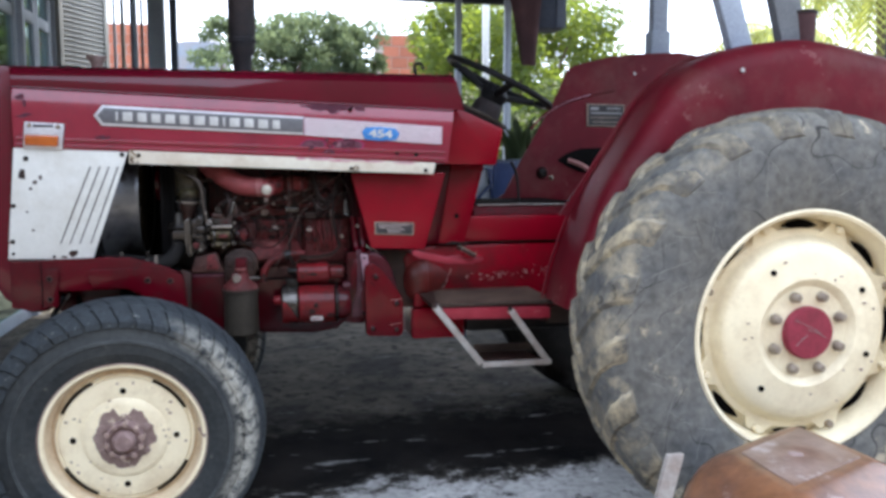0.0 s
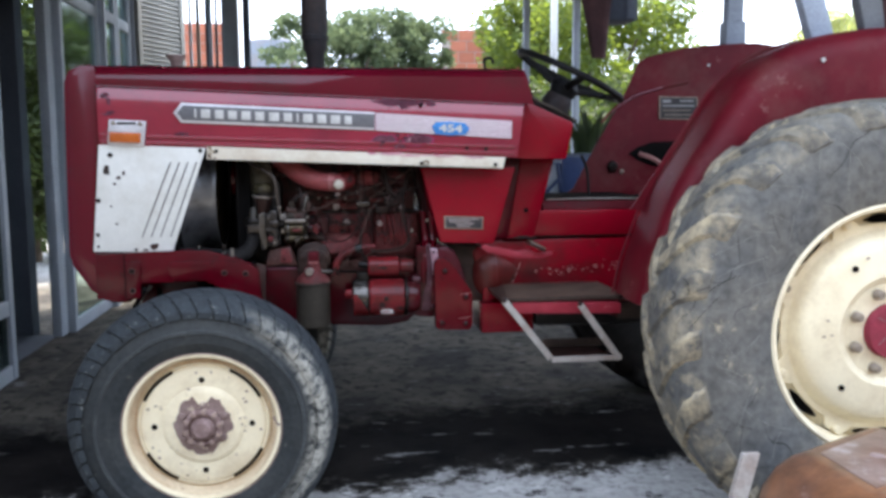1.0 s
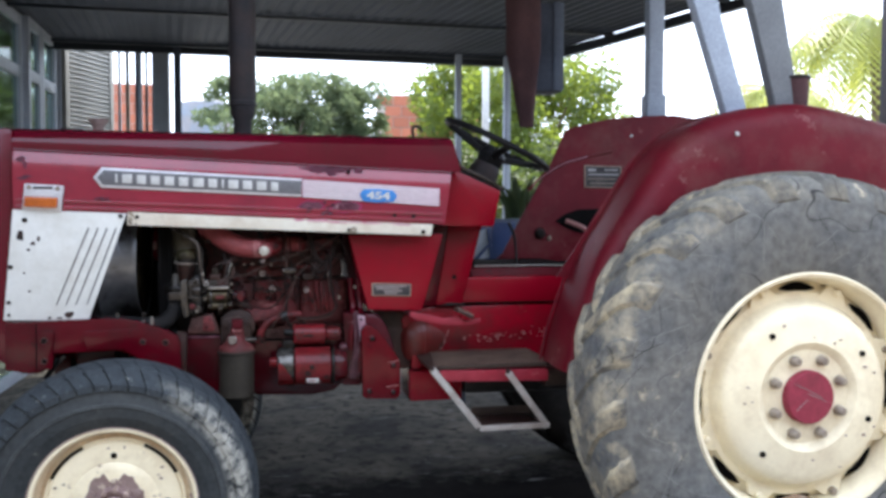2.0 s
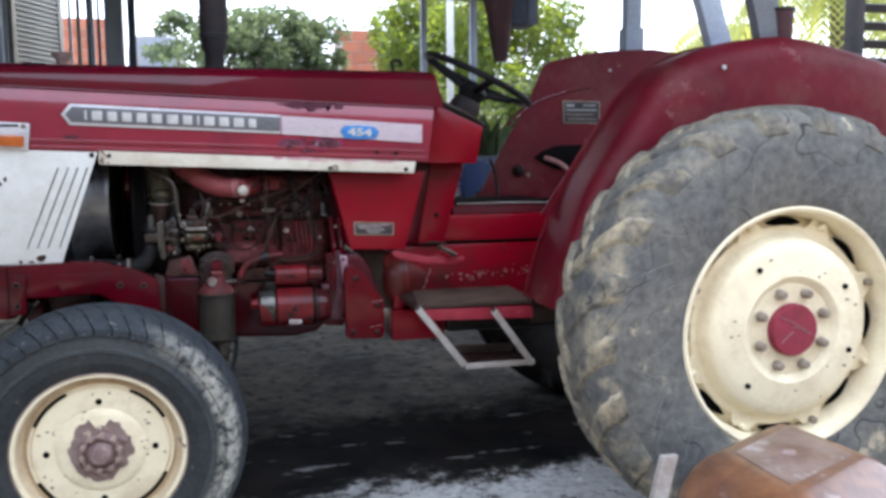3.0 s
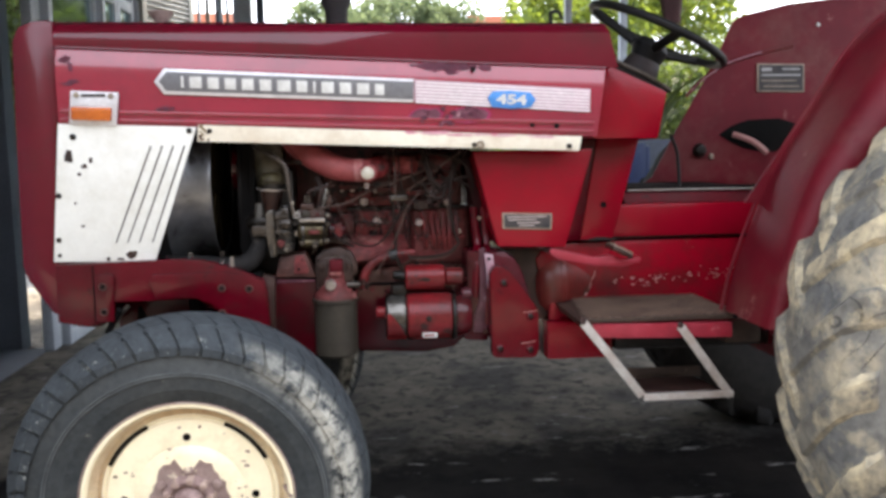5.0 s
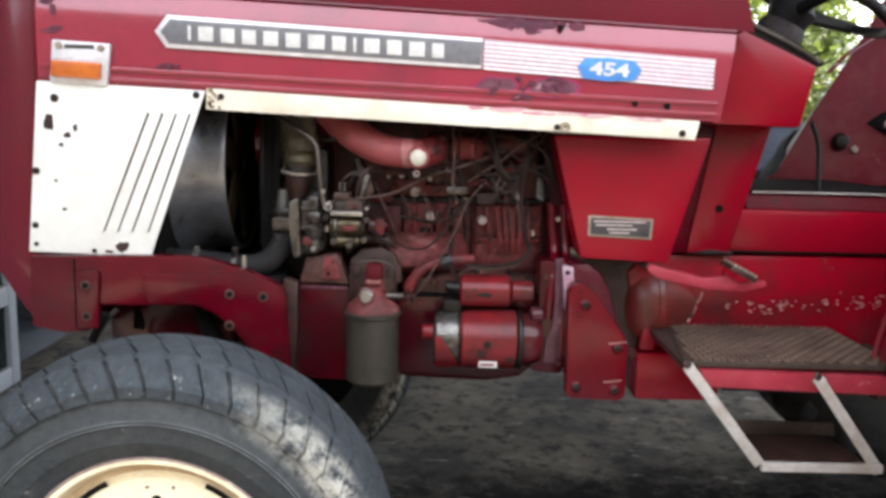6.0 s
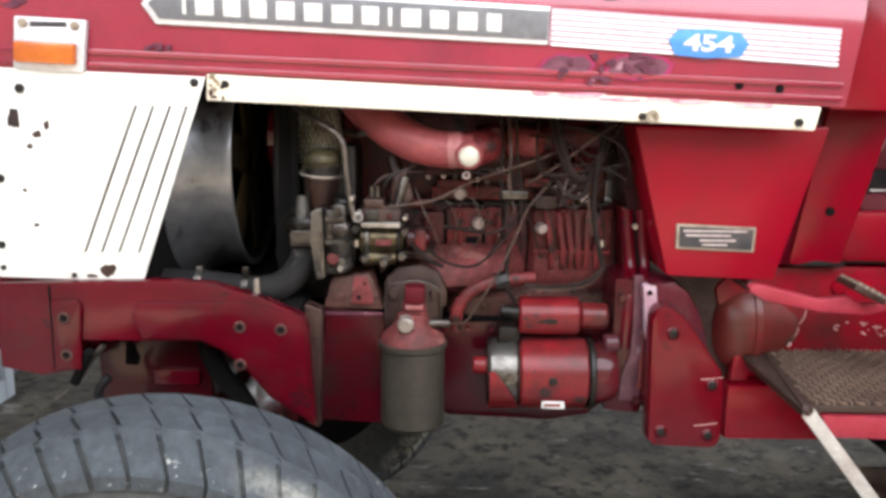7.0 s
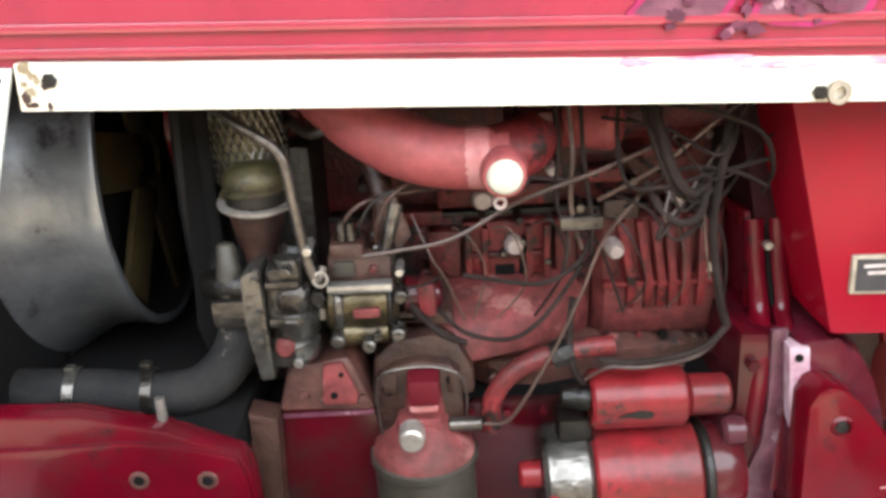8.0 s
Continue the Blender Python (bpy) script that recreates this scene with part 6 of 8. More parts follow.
def rear_wheel():
    c = Vector((2.010, -0.815, 0.645))
    ax = (0, -1, 0)

    def done(bm):
        for v in bm.verts:
            v.co.z = max(v.co.z, -0.002)
        return bm

    rim = part("rear_wheel", lathe([(0.377, 0.158), (0.378, 0.170), (0.371, 0.176), (0.362, 0.172), (0.356, 0.152), (0.352, 0.128), (0.347, 0.110), (0.343, 0.04), (0.330, 0.0), (0.330, -0.06), (0.350, -0.10), (0.375, -0.12)], c, ax, 72), CREAM, tractor, "cream rear wheel rim")
    prof = [(0.365, 0.158), (0.376, 0.170), (0.392, 0.176), (0.45, 0.187), (0.52, 0.194), (0.590, 0.189), (0.638, 0.174), (0.662, 0.147), (0.670, 0.08), (0.668, 0.0), (0.658, -0.07), (0.638, -0.11), (0.612, -0.132), (0.57, -0.145), (0.52, -0.15), (0.45, -0.146), (0.372, -0.12)]
    part("tyre", done(lathe(prof, c, ax, 96)), REARTYRE, rim, "cracked muddy rear tractor tyre")
    own = bmesh.new()
    n, rnd = 22, random.Random(9)
    for side in (1, -1):
        for k in range(n):
            a0 = 6.283185 * (k + (0.5 if side < 0 else 0)) / n
            rows = []
            for s, (d, r, adv) in enumerate(((-0.01, 0.667, 0.0), (0.05, 0.669, 0.07), (0.11, 0.667, 0.15), (0.150, 0.658, 0.215), (0.176, 0.632, 0.25), (0.188, 0.598, 0.27))):
                wv = 0.064 + 0.012 * s / 5 + rnd.uniform(-0.006, 0.006)
                lift = (0.011, 0.012, 0.012, 0.012, 0.008, 0.001)[s]
                out = (0, 0, 0.003, 0.012, 0.013, 0.004)[s]
                if side < 0:
                    d, r = d * 0.72, r - 0.020 * s / 5
                a = a0 - adv
                row = []
                for da, up in ((-wv * 1.15, -0.008), (-wv * 0.6, lift), (wv * 0.6, lift), (wv * 1.15, -0.008)):
                    rr = r + up
                    row.append(own.verts.new((c.x + rr * math.cos(a + da), c.y - side * (d + (out if up > 0 else -0.004)), c.z + rr * math.sin(a + da))))
                rows.append(row)
            for p, q in zip(rows, rows[1:]):
                for j in range(3):
                    own.faces.new((p[j], p[j + 1], q[j + 1], q[j]))
            own.faces.new(rows[0]), own.faces.new(list(reversed(rows[-1])))
    part("tread", done(own), LUG, rim, "worn rounded lugs caked with dry mud", kind="stuff")
    dish_prof = [(0.315, 0.100), (0.312, 0.104), (0.295, 0.106), (0.283, 0.118), (0.276, 0.140), (0.262, 0.152), (0.235, 0.158), (0.165, 0.168), (0.152, 0.160), (0.142, 0.152), (0.0, 0.154)]
    dish = part("wheel_disc", lathe(dish_prof, c, ax, 64), CREAM, rim, "chipped cream wheel disc")
    for k in range(8):
        a = k * math.pi / 4 + 0.39
        u = Vector((math.cos(a), 0, math.sin(a)))
        v = Vector((-math.sin(a), 0, math.cos(a)))
        own = bmesh.new()
        pts = [(0.285, -0.060), (0.338, -0.028), (0.346, 0.028), (0.285, 0.060)]
        for d in (0.095, 0.107):
            for r, w in pts:
                own.verts.new(c + u * r + v * w + Vector((0, -d, 0)))
        own.verts.ensure_lookup_table()
        for f in ((0, 1, 2, 3), (4, 5, 6, 7), (0, 1, 5, 4), (1, 2, 6, 5), (2, 3, 7, 6), (3, 0, 4, 7)):
            own.faces.new([own.verts[i] for i in f])
        bevel(own, 0.003)
        part("rim_lug", own, CREAM, rim)
        part("rim_bolt", cyl(c + u * 0.332 + Vector((0, -0.107, 0)), c + u * 0.332 + Vector((0, -0.127, 0)), 0.012, 0.011, 12, 0.003), CREAM if k % 3 else NUT, rim)
        part("wheel_nut", cyl(c + u * 0.118 + Vector((0, -0.152, 0)), c + u * 0.118 + Vector((0, -0.182, 0)), 0.0165, 0.013, 10, 0.004), NUT, dish, "weathered wheel nut")
    for a in (2.15, -2.30, -0.35, 0.6):
        part("disc_hole", lathe([(0, 0.1655), (0.009, 0.1655), (0.009, 0.160)], (c.x + 0.222 * math.cos(a), c.y, c.z + 0.222 * math.sin(a)), ax, 12), DARK, dish)
    part("disc_flange", lathe([(0.290, 0.100), (0.315, 0.092), (0.335, 0.082), (0.348, 0.072)], c, ax, 64), CREAM, rim, "stained cream disc flange")
    for k in range(8):
        a0 = (k + 0.5) * math.pi / 4 + 0.39
        own = bmesh.new()
        pts = []
        for s in range(9):
            a = a0 - 0.19 + 0.38 * s / 8
            h = 0.017 * math.sin(math.pi * (0.04 + 0.92 * s / 8))
            pts.append([own.verts.new((c.x + r * math.cos(a), c.y - 0.096, c.z + r * math.sin(a))) for r in (0.327 - h, 0.327 + h * 0.9)])
        for p, q in zip(pts, pts[1:]):
            own.faces.new((p[0], p[1], q[1], q[0]))
        bmesh.ops.solidify(own, geom=own.faces[:], thickness=0.008)
        part("hand_hole", own, DARK, dish, "dark opening beside the rim")
    wall = [(0.376, 0.170), (0.392, 0.176), (0.45, 0.187), (0.52, 0.194), (0.590, 0.189), (0.638, 0.174), (0.662, 0.147)]

    def wall_at(r, a, lift):
        for (r0, d0), (r1, d1) in zip(wall, wall[1:]):
            if r <= r1:
                break
        d = d0 + (d1 - d0) * (r - r0) / (r1 - r0)
        return (c.x + r * math.cos(a), c.y - d - lift, c.z + r * math.sin(a))

    rs = random.Random(12)
    for k in range(48):
        a, r, bend = rs.uniform(1.2, 4.3), rs.uniform(0.43, 0.62), rs.uniform(-0.25, 0.25)
        ln, slope = rs.uniform(0.03, 0.12), rs.choice((-1, 1)) * rs.uniform(0.3, 1.6)
        pts = []
        for s in range(5):
            t = s / 4 - 0.5
            rr = min(max(r + ln * t + bend * 0.05 * t * t, 0.40), 0.645)
            pts.append(wall_at(rr, a + slope * ln * t / r + bend * 0.25 * t * t, 0.0003))
        part("scuff" if k % 5 else "crack", tube(pts, rs.uniform(0.0004, 0.0009), 4, 3), SCUFF if k % 5 else DARK, rim, "pale scuff line" if k % 5 else "dark crack")
    part("hub_cap", lathe([(0.081, 0.150), (0.081, 0.170), (0.076, 0.178), (0.04, 0.180), (0, 0.180)], c, ax, 36), HUBRED, rim, "scratched red hub")
    for dx, dz, ln, ag in ((-0.01, 0.022, 0.05, -0.45), (0.02, 0.0, 0.035, -0.4), (-0.03, -0.02, 0.025, 0.7)):
        part("hub_scratch", tube([(c.x + dx - ln * math.cos(ag), c.y - 0.1805, c.z + dz - ln * math.sin(ag)), (c.x + dx, c.y - 0.1808, c.z + dz + 0.002), (c.x + dx + ln * math.cos(ag), c.y - 0.1805, c.z + dz + ln * math.sin(ag))], 0.0009, 4), SCUFF, rim)
    # Brown instead of cream: the well's shade is put into the colour.
    part("wheel_back", lathe([(0.33, -0.05), (0.20, -0.10), (0.0, -0.11)], c, ax, 40), NUT, rim, "rim well, its shade put into a browner colour")
    rnd = random.Random(4)
    for k in range(14):
        a, r = rnd.uniform(0, 6.28), rnd.uniform(0.17, 0.27)
        cc = c + Vector((r * math.cos(a), 0, r * math.sin(a)))
        d = 0.1665 if r < 0.235 else 0.1555
        part("chip", blotch(cc.x, cc.z, rnd.uniform(0.003, 0.008), rnd.uniform(0.002, 0.005), c.y - d, k + 200, 9, 0.001), RUSTRED, dish)
    return rim


rw = rear_wheel()
far_rw = mirrored(rw, tractor)
far_rw.location = (0.13, -0.11, 0)
# The far tyre's shade is put into its colour.
for o in far_rw.children:
    if o.name.split(".")[0] in ("tyre", "tread"):
        o.data = o.data.copy()
        o.data.materials[0] = SHADERUB
        o["label"] = "far tyre, its shade put into a near-black colour"
part("rear_axle", cyl((2.0, -0.72, 0.648), (2.0, 0.72, 0.648), 0.085, 0.085, 24, 0.01), CHASSIS, tractor, "dark red rear axle tube")
part("final_drive", box(1.66, 2.25, -0.30, 0.30, 0.46, 0.93, 0.03), CHASSIS, tractor, "dark red final drive housing")


# ---- fenders ----
def fender(arc, y_in, y_out, skirt):
    """A crown along arc from y_in to y_out that rolls over into a skirt on the outer side."""
    path = [(p.x, p.y) for p in smooth_path([(a, b, 0) for a, b in arc], 4)]
    cx, cz = 2.10, 0.66
    s = 1 if y_out > y_in else -1
    rows = []
    for i, (px, pz) in enumerate(path):
        d = Vector((cx - px, cz - pz)).normalized()
        roll = 0.03 + 0.055 * min(1.0, max(0.0, (pz - 0.70) / 0.6))
        row = []
        for k in range(6):
            t = k / 5
            y = y_in + (y_out - s * roll - y_in) * t
            lift = 0.010 * (1 - t) ** 2 + 0.002 * noise.noise((px * 5, y * 5, pz * 5))
            row.append((px + d.x * lift, y, pz + d.y * lift))
        for k in range(1, 8):
            a = math.pi / 2 * k / 7
            dent = 0.004 * noise.noise((px * 4, 3.0, pz * 4))
            row.append((px + d.x * roll * (1 - math.cos(a)), y_out - s * roll + s * (roll + dent) * math.sin(a), pz + d.y * roll * (1 - math.cos(a))))
        for k in (0.5, 1.0):
            row.append((px + d.x * (roll + (skirt - roll) * k), y_out + s * 0.004, pz + d.y * (roll + (skirt - roll) * k)))
        rows.append(row)
    return sheet(rows, 0.005)


NEAR_ARC = [(1.374, 0.676), (1.399, 0.789), (1.448, 0.930), (1.510, 1.074), (1.618, 1.240), (1.715, 1.385), (1.800, 1.466), (1.890, 1.516), (2.005, 1.552), (2.150, 1.575), (2.240, 1.580), (2.380, 1.565), (2.617, 1.514), (2.720, 1.475), (2.800, 1.42), (2.90, 1.28)]
nf = part("fender", fender(NEAR_ARC, -0.36, -0.635, 0.27), FENDER, tractor, "dull red rear fender with scuffed paint")
part("edge_roll", tube([(a, -0.358, b) for a, b in NEAR_ARC], 0.005, 8), FENDER, nf)
part("fender_screw", bolt((1.373, -0.45, 0.675), (-1, -0.15, 0), 0.007, 0.004), DARK, nf)
part("fender_screw", bolt((1.966, -0.638, 1.463), (0, -1, 0), 0.008, 0.005), LETTER, nf)
part("fender_bracket", box(1.40, 1.50, -0.34, -0.10, 0.575, 0.640, 0.006), WOOD, nf, "grimy fender bracket")
part("inner_side", prism([(1.43, 0.97), (1.52, 1.10), (1.62, 1.24), (1.72, 1.385), (1.80, 1.463), (1.98, 1.54), (2.3, 1.56), (2.6, 1.50), (2.75, 1.40), (2.75, 0.97)], -0.365, -0.357), FENDER, nf)
FAR_SIDE = [(1.395, 0.985), (1.443, 1.015), (1.537, 1.194), (1.628, 1.351), (1.671, 1.430), (1.731, 1.562), (1.765, 1.585), (1.815, 1.599), (1.942, 1.629), (2.067, 1.644), (2.276, 1.655), (2.55, 1.62), (2.85, 1.40), (2.9, 0.985)]
ff = part("fender", prism(FAR_SIDE, 0.39, 0.40, 0.004), FENDER, tractor, "dull red fender side with data plate")
FAR_ARC = [(1.555, 0.7), (1.585, 1.0), (1.685, 1.194), (1.775, 1.351), (1.82, 1.43), (1.885, 1.545), (1.965, 1.585), (2.095, 1.62), (2.215, 1.635), (2.405, 1.64), (2.635, 1.6), (2.885, 1.42)]
part("fender_crown", fender(FAR_ARC, 0.402, 0.80, 0.16), FENDER, ff)
part("fender_fold", tube([(1.565, 0.388, 1.303), (1.626, 0.387, 1.365), (1.71, 0.387, 1.415), (1.836, 0.387, 1.454), (1.956, 0.387, 1.479)], 0.0065, 8), FENDER, ff)
# The fold's highlight, made as a thin pale line.
part("fold_sheen", tube([(1.58, 0.3835, 1.322), (1.64, 0.3825, 1.374), (1.72, 0.3825, 1.4195), (1.84, 0.3825, 1.457)], 0.0022, 6), PINKBASE, ff, "pale highlight line painted along the fold")
part("warning_plate", prism([(1.826, 1.417), (2.004, 1.415), (2.007, 1.315), (1.828, 1.317)], 0.384, 0.391, 0.001), NUT, ff, "dark worn warning plate with a pale rim")
part("plate_face", prism([(1.832, 1.412), (1.999, 1.410), (2.001, 1.320), (1.834, 1.322)], 0.3825, 0.385), PLATE, ff)
for k, (xa, xb, hh) in enumerate(((1.842, 1.880, 0.006), (1.842, 1.990, 0.003), (1.842, 1.975, 0.002), (1.850, 1.985, 0.002))):
    part("plate_bar", box(xa, xb, 0.3815, 0.3835, 1.396 - 0.020 * k - hh, 1.396 - 0.020 * k + hh), LABELW if k < 2 else NUT, ff)
part("plate_bar", box(1.92, 1.985, 0.3815, 0.3835, 1.394, 1.400), LABELW, ff)
part("lever_slot", prism([(1.690, 1.165), (1.735, 1.196), (1.80, 1.218), (1.916, 1.222), (1.99, 1.20), (1.98, 1.13), (1.90, 1.10), (1.842, 1.105), (1.79, 1.115), (1.74, 1.135)], 0.386, 0.392, 0.002), DARK, ff, "dark lever opening")
part("lever_arm", tube([(1.735, 0.37, 1.165), (1.77, 0.35, 1.152), (1.81, 0.345, 1.132), (1.85, 0.345, 1.098)], 0.011, 8), PINKCHIP, ff)
part("fender_knob", lathe([(0, 0.022), (0.018, 0.018), (0.026, 0.0), (0.012, -0.01)], (1.615, 0.378, 1.110), (0, -1, 0), 14), GREASE, ff)
part("fender_knob", lathe([(0, 0.010), (0.008, 0.008), (0.011, 0)], (1.662, 0.386, 1.088), (0, -1, 0), 12), NUT, ff)
part("fender_screw", bolt((2.052, 0.388, 1.554), (0, -1, 0), 0.007, 0.004), LETTER, ff)


# ---- steering, seat console and levers ----
sw_c = Vector((1.31, 0.0, 1.466))
tilt = Vector((0.42, -0.095, 0.90)).normalized()
sw = part("steering_wheel", bmesh.new(), BLACK, tractor, "black steering wheel with three spokes")
q = Vector((0, 0, 1)).rotation_difference(tilt).to_matrix()
ring = bmesh.new()
R, r = 0.215, 0.013
vv = [[ring.verts.new(sw_c + q @ Vector(((R + r * math.cos(6.283185 * j / 10)) * math.cos(6.283185 * i / 48), (R + r * math.cos(6.283185 * j / 10)) * math.sin(6.283185 * i / 48), r * math.sin(6.283185 * j / 10)))) for j in range(10)] for i in range(48)]
for i in range(48):
    for j in range(10):
        ring.faces.new((vv[i][j], vv[(i + 1) % 48][j], vv[(i + 1) % 48][(j + 1) % 10], vv[i][(j + 1) % 10]))
ring.to_mesh(sw.data)
sw.data.shade_smooth()
hubp = sw_c - tilt * 0.06
for k in range(3):
    a = k * 2.0944 + 2.6
    part("spoke", tube([hubp, sw_c - tilt * 0.03 + q @ Vector((0.10 * math.cos(a), 0.10 * math.sin(a), 0)), sw_c + q @ Vector((R * math.cos(a), R * math.sin(a), 0))], 0.015, 8), BLACK, sw)
part("steering_hub", lathe([(0, 0.030), (0.04, 0.024), (0.058, 0.0), (0.045, -0.05), (0.035, -0.10)], sw_c - tilt * 0.045, tilt, 20), BLACK, sw)
part("column_housing", lathe([(0.030, -0.02), (0.052, 0.0), (0.060, 0.03), (0.060, 0.10), (0.075, 0.17), (0.085, 0.22)], sw_c - tilt * 0.085, -tilt, 24), EXHAUST, tractor, "dark dusty steering column housing")
part("steering_column", cyl(sw_c - tilt * 0.10, Vector((1.17, 0, 1.18)), 0.028, 0.034, 16), BLACK, tractor)
part("gear_lever", tube([(1.40, 0.02, 0.98), (1.39, 0.02, 1.10), (1.36, 0.0, 1.16)], 0.006, 8), BLACK, tractor, "black gear lever")

# exhaust, filler cap and hood catches
ex = part("exhaust", lathe([(0.034, 0.0), (0.034, 0.075), (0.046, 0.095), (0.046, 0.14), (0.050, 0.16), (0.050, 0.80), (0.03, 0.83), (0.028, 1.0)], (0.335, 0.05, 1.47), (0, 0, 1), 28), EXHAUST, tractor, "sooty dark exhaust silencer")
part("exhaust_clamp", lathe([(0.047, 0), (0.052, 0.002), (0.052, 0.018), (0.047, 0.02)], (0.335, 0.05, 1.595), (0, 0, 1), 24), EXHAUST, ex)
part("radiator_cap", lathe([(0.018, 0), (0.020, 0.028), (0.034, 0.045), (0.036, 0.052), (0, 0.054)], (-0.165, 0.0, 1.478), (0, 0, 1), 20), RUSTRED, tractor, "dark red filler cap")
part("hood_catch", tube([(0.97, -0.05, 1.478), (0.965, -0.05, 1.52), (0.99, -0.05, 1.525), (1.0, -0.05, 1.505)], 0.006, 6), BLACK, tractor)
part("hood_catch", box(-0.27, -0.20, -0.10, -0.06, 1.476, 1.486, 0.003), BLACK, tractor)

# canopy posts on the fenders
for xs0, xs1, mm, txt in (((2.021, 2.107), (1.662, 1.768), POSTM, "leaning blue-grey canopy post"), ((2.226, 2.319), (1.925, 2.110), POSTG, "leaning grey canopy post, its shade put into the colour")):
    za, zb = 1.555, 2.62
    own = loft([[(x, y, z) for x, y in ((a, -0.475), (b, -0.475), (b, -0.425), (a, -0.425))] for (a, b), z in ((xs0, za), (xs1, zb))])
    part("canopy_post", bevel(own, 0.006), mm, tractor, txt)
own = box(2.176, 2.252, 0.47, 0.53, 1.62, 2.62, 0.006)
cp = part("canopy_post", own, POSTM, tractor, "upright blue-grey canopy post")
part("post_socket", box(2.166, 2.262, 0.46, 0.54, 1.64, 1.76, 0.008), POSTM, cp)
tl = part("tail_lamp", cyl((2.318, -0.455, 1.575), (2.312, -0.455, 1.70), 0.036, 0.044, 18, 0.010), CLOTH, tractor, "dark brown rear lamp body")
part("lamp_ring", lathe([(0.044, -0.006), (0.048, -0.004), (0.048, 0.004), (0.044, 0.006)], (2.3125, -0.455, 1.690), (0, 0, 1), 20, closed=True), EXHAUST, tl)

# step plates
stp = part("step_plate", prism([(0.973, -0.378), (1.42, -0.380), (1.42, -0.076), (1.018, -0.076)], 0.655, 0.667, 0.002, axis="z"), WOOD, tractor, "oily chequered step plate")
part("plate_corner", prism([(0.972, 0.660), (1.016, 0.664), (0.986, 0.635)], -0.376, -0.076, 0.002), WOOD, stp)
own = bmesh.new()
for i in range(30):
    for j in range(20):
        px, py = 0.985 + 0.0145 * i, -0.371 + 0.0155 * j
        if px < 0.973 + (py + 0.378) * 0.149 + 0.012:
            continue
        a = 0.8 if (i + j) % 2 else -0.8
        ux, uy, vx, vy = 0.0075 * math.cos(a), 0.0075 * math.sin(a), -0.0024 * math.sin(a), 0.0024 * math.cos(a)
        vs = [own.verts.new((px + s * ux + t * vx, py + s * uy + t * vy, 0.667 + h)) for h in (-0.001, 0.0045) for s, t in ((-1, 0), (0, -1), (1, 0), (0, 1))]
        own.faces.new(vs[4:])
        for k in range(4):
            own.faces.new((vs[k], vs[(k + 1) % 4], vs[4 + (k + 1) % 4], vs[4 + k]))
part("chequer", own, CHEQ, stp, kind="stuff", smooth=False)
part("step_angle", prism([(1.002, 0.652), (1.395, 0.646), (1.395, 0.604), (1.018, 0.614)], -0.387, -0.373, 0.003), RUBBEDLIT, stp, "pinkish-red angle iron, its light put into the colour")
part("step_shelf", box(1.005, 1.39, -0.372, -0.076, 0.640, 0.654, 0.002), CHASSIS, stp)
for xa, za, xb, zb in ((0.974, 0.662, 1.140, 0.452), (1.244, 0.642, 1.392, 0.440)):
    d = Vector((xb - xa, 0, zb - za))
    own = bmesh.new()
    bmesh.ops.create_cube(own, size=1, matrix=Matrix.Translation(((xa + xb) / 2, -0.394, (za + zb) / 2)) @ Matrix.Rotation(math.atan2(d.x, d.z), 4, "Y") @ Matrix.Diagonal((0.023, 0.008, d.length, 1)))
    bevel(own, 0.002)
    part("step_arm", own, GREYBAR, stp, "bare grey flat bar")
    part("arm_weld", lathe([(0, 0.006), (0.006, 0.005), (0.010, 0)], (xa, -0.397, za + 0.004), (0.2, -1, 0.2), 10), BROWNG, stp)
part("lower_step", box(1.144, 1.398, -0.400, -0.388, 0.438, 0.457, 0.002), GREYBAR, stp, "bare lower step")
part("lower_tread", prism([(1.146, -0.386), (1.388, -0.386), (1.360, -0.20), (1.175, -0.20)], 0.440, 0.447, 0.002, axis="z"), BROWNG, stp, "rusty brown lower tread")
part("lower_back", prism([(1.150, 0.447), (1.160, 0.480), (1.380, 0.478), (1.386, 0.447)], -0.212, -0.204, 0.002), WOOD, stp)

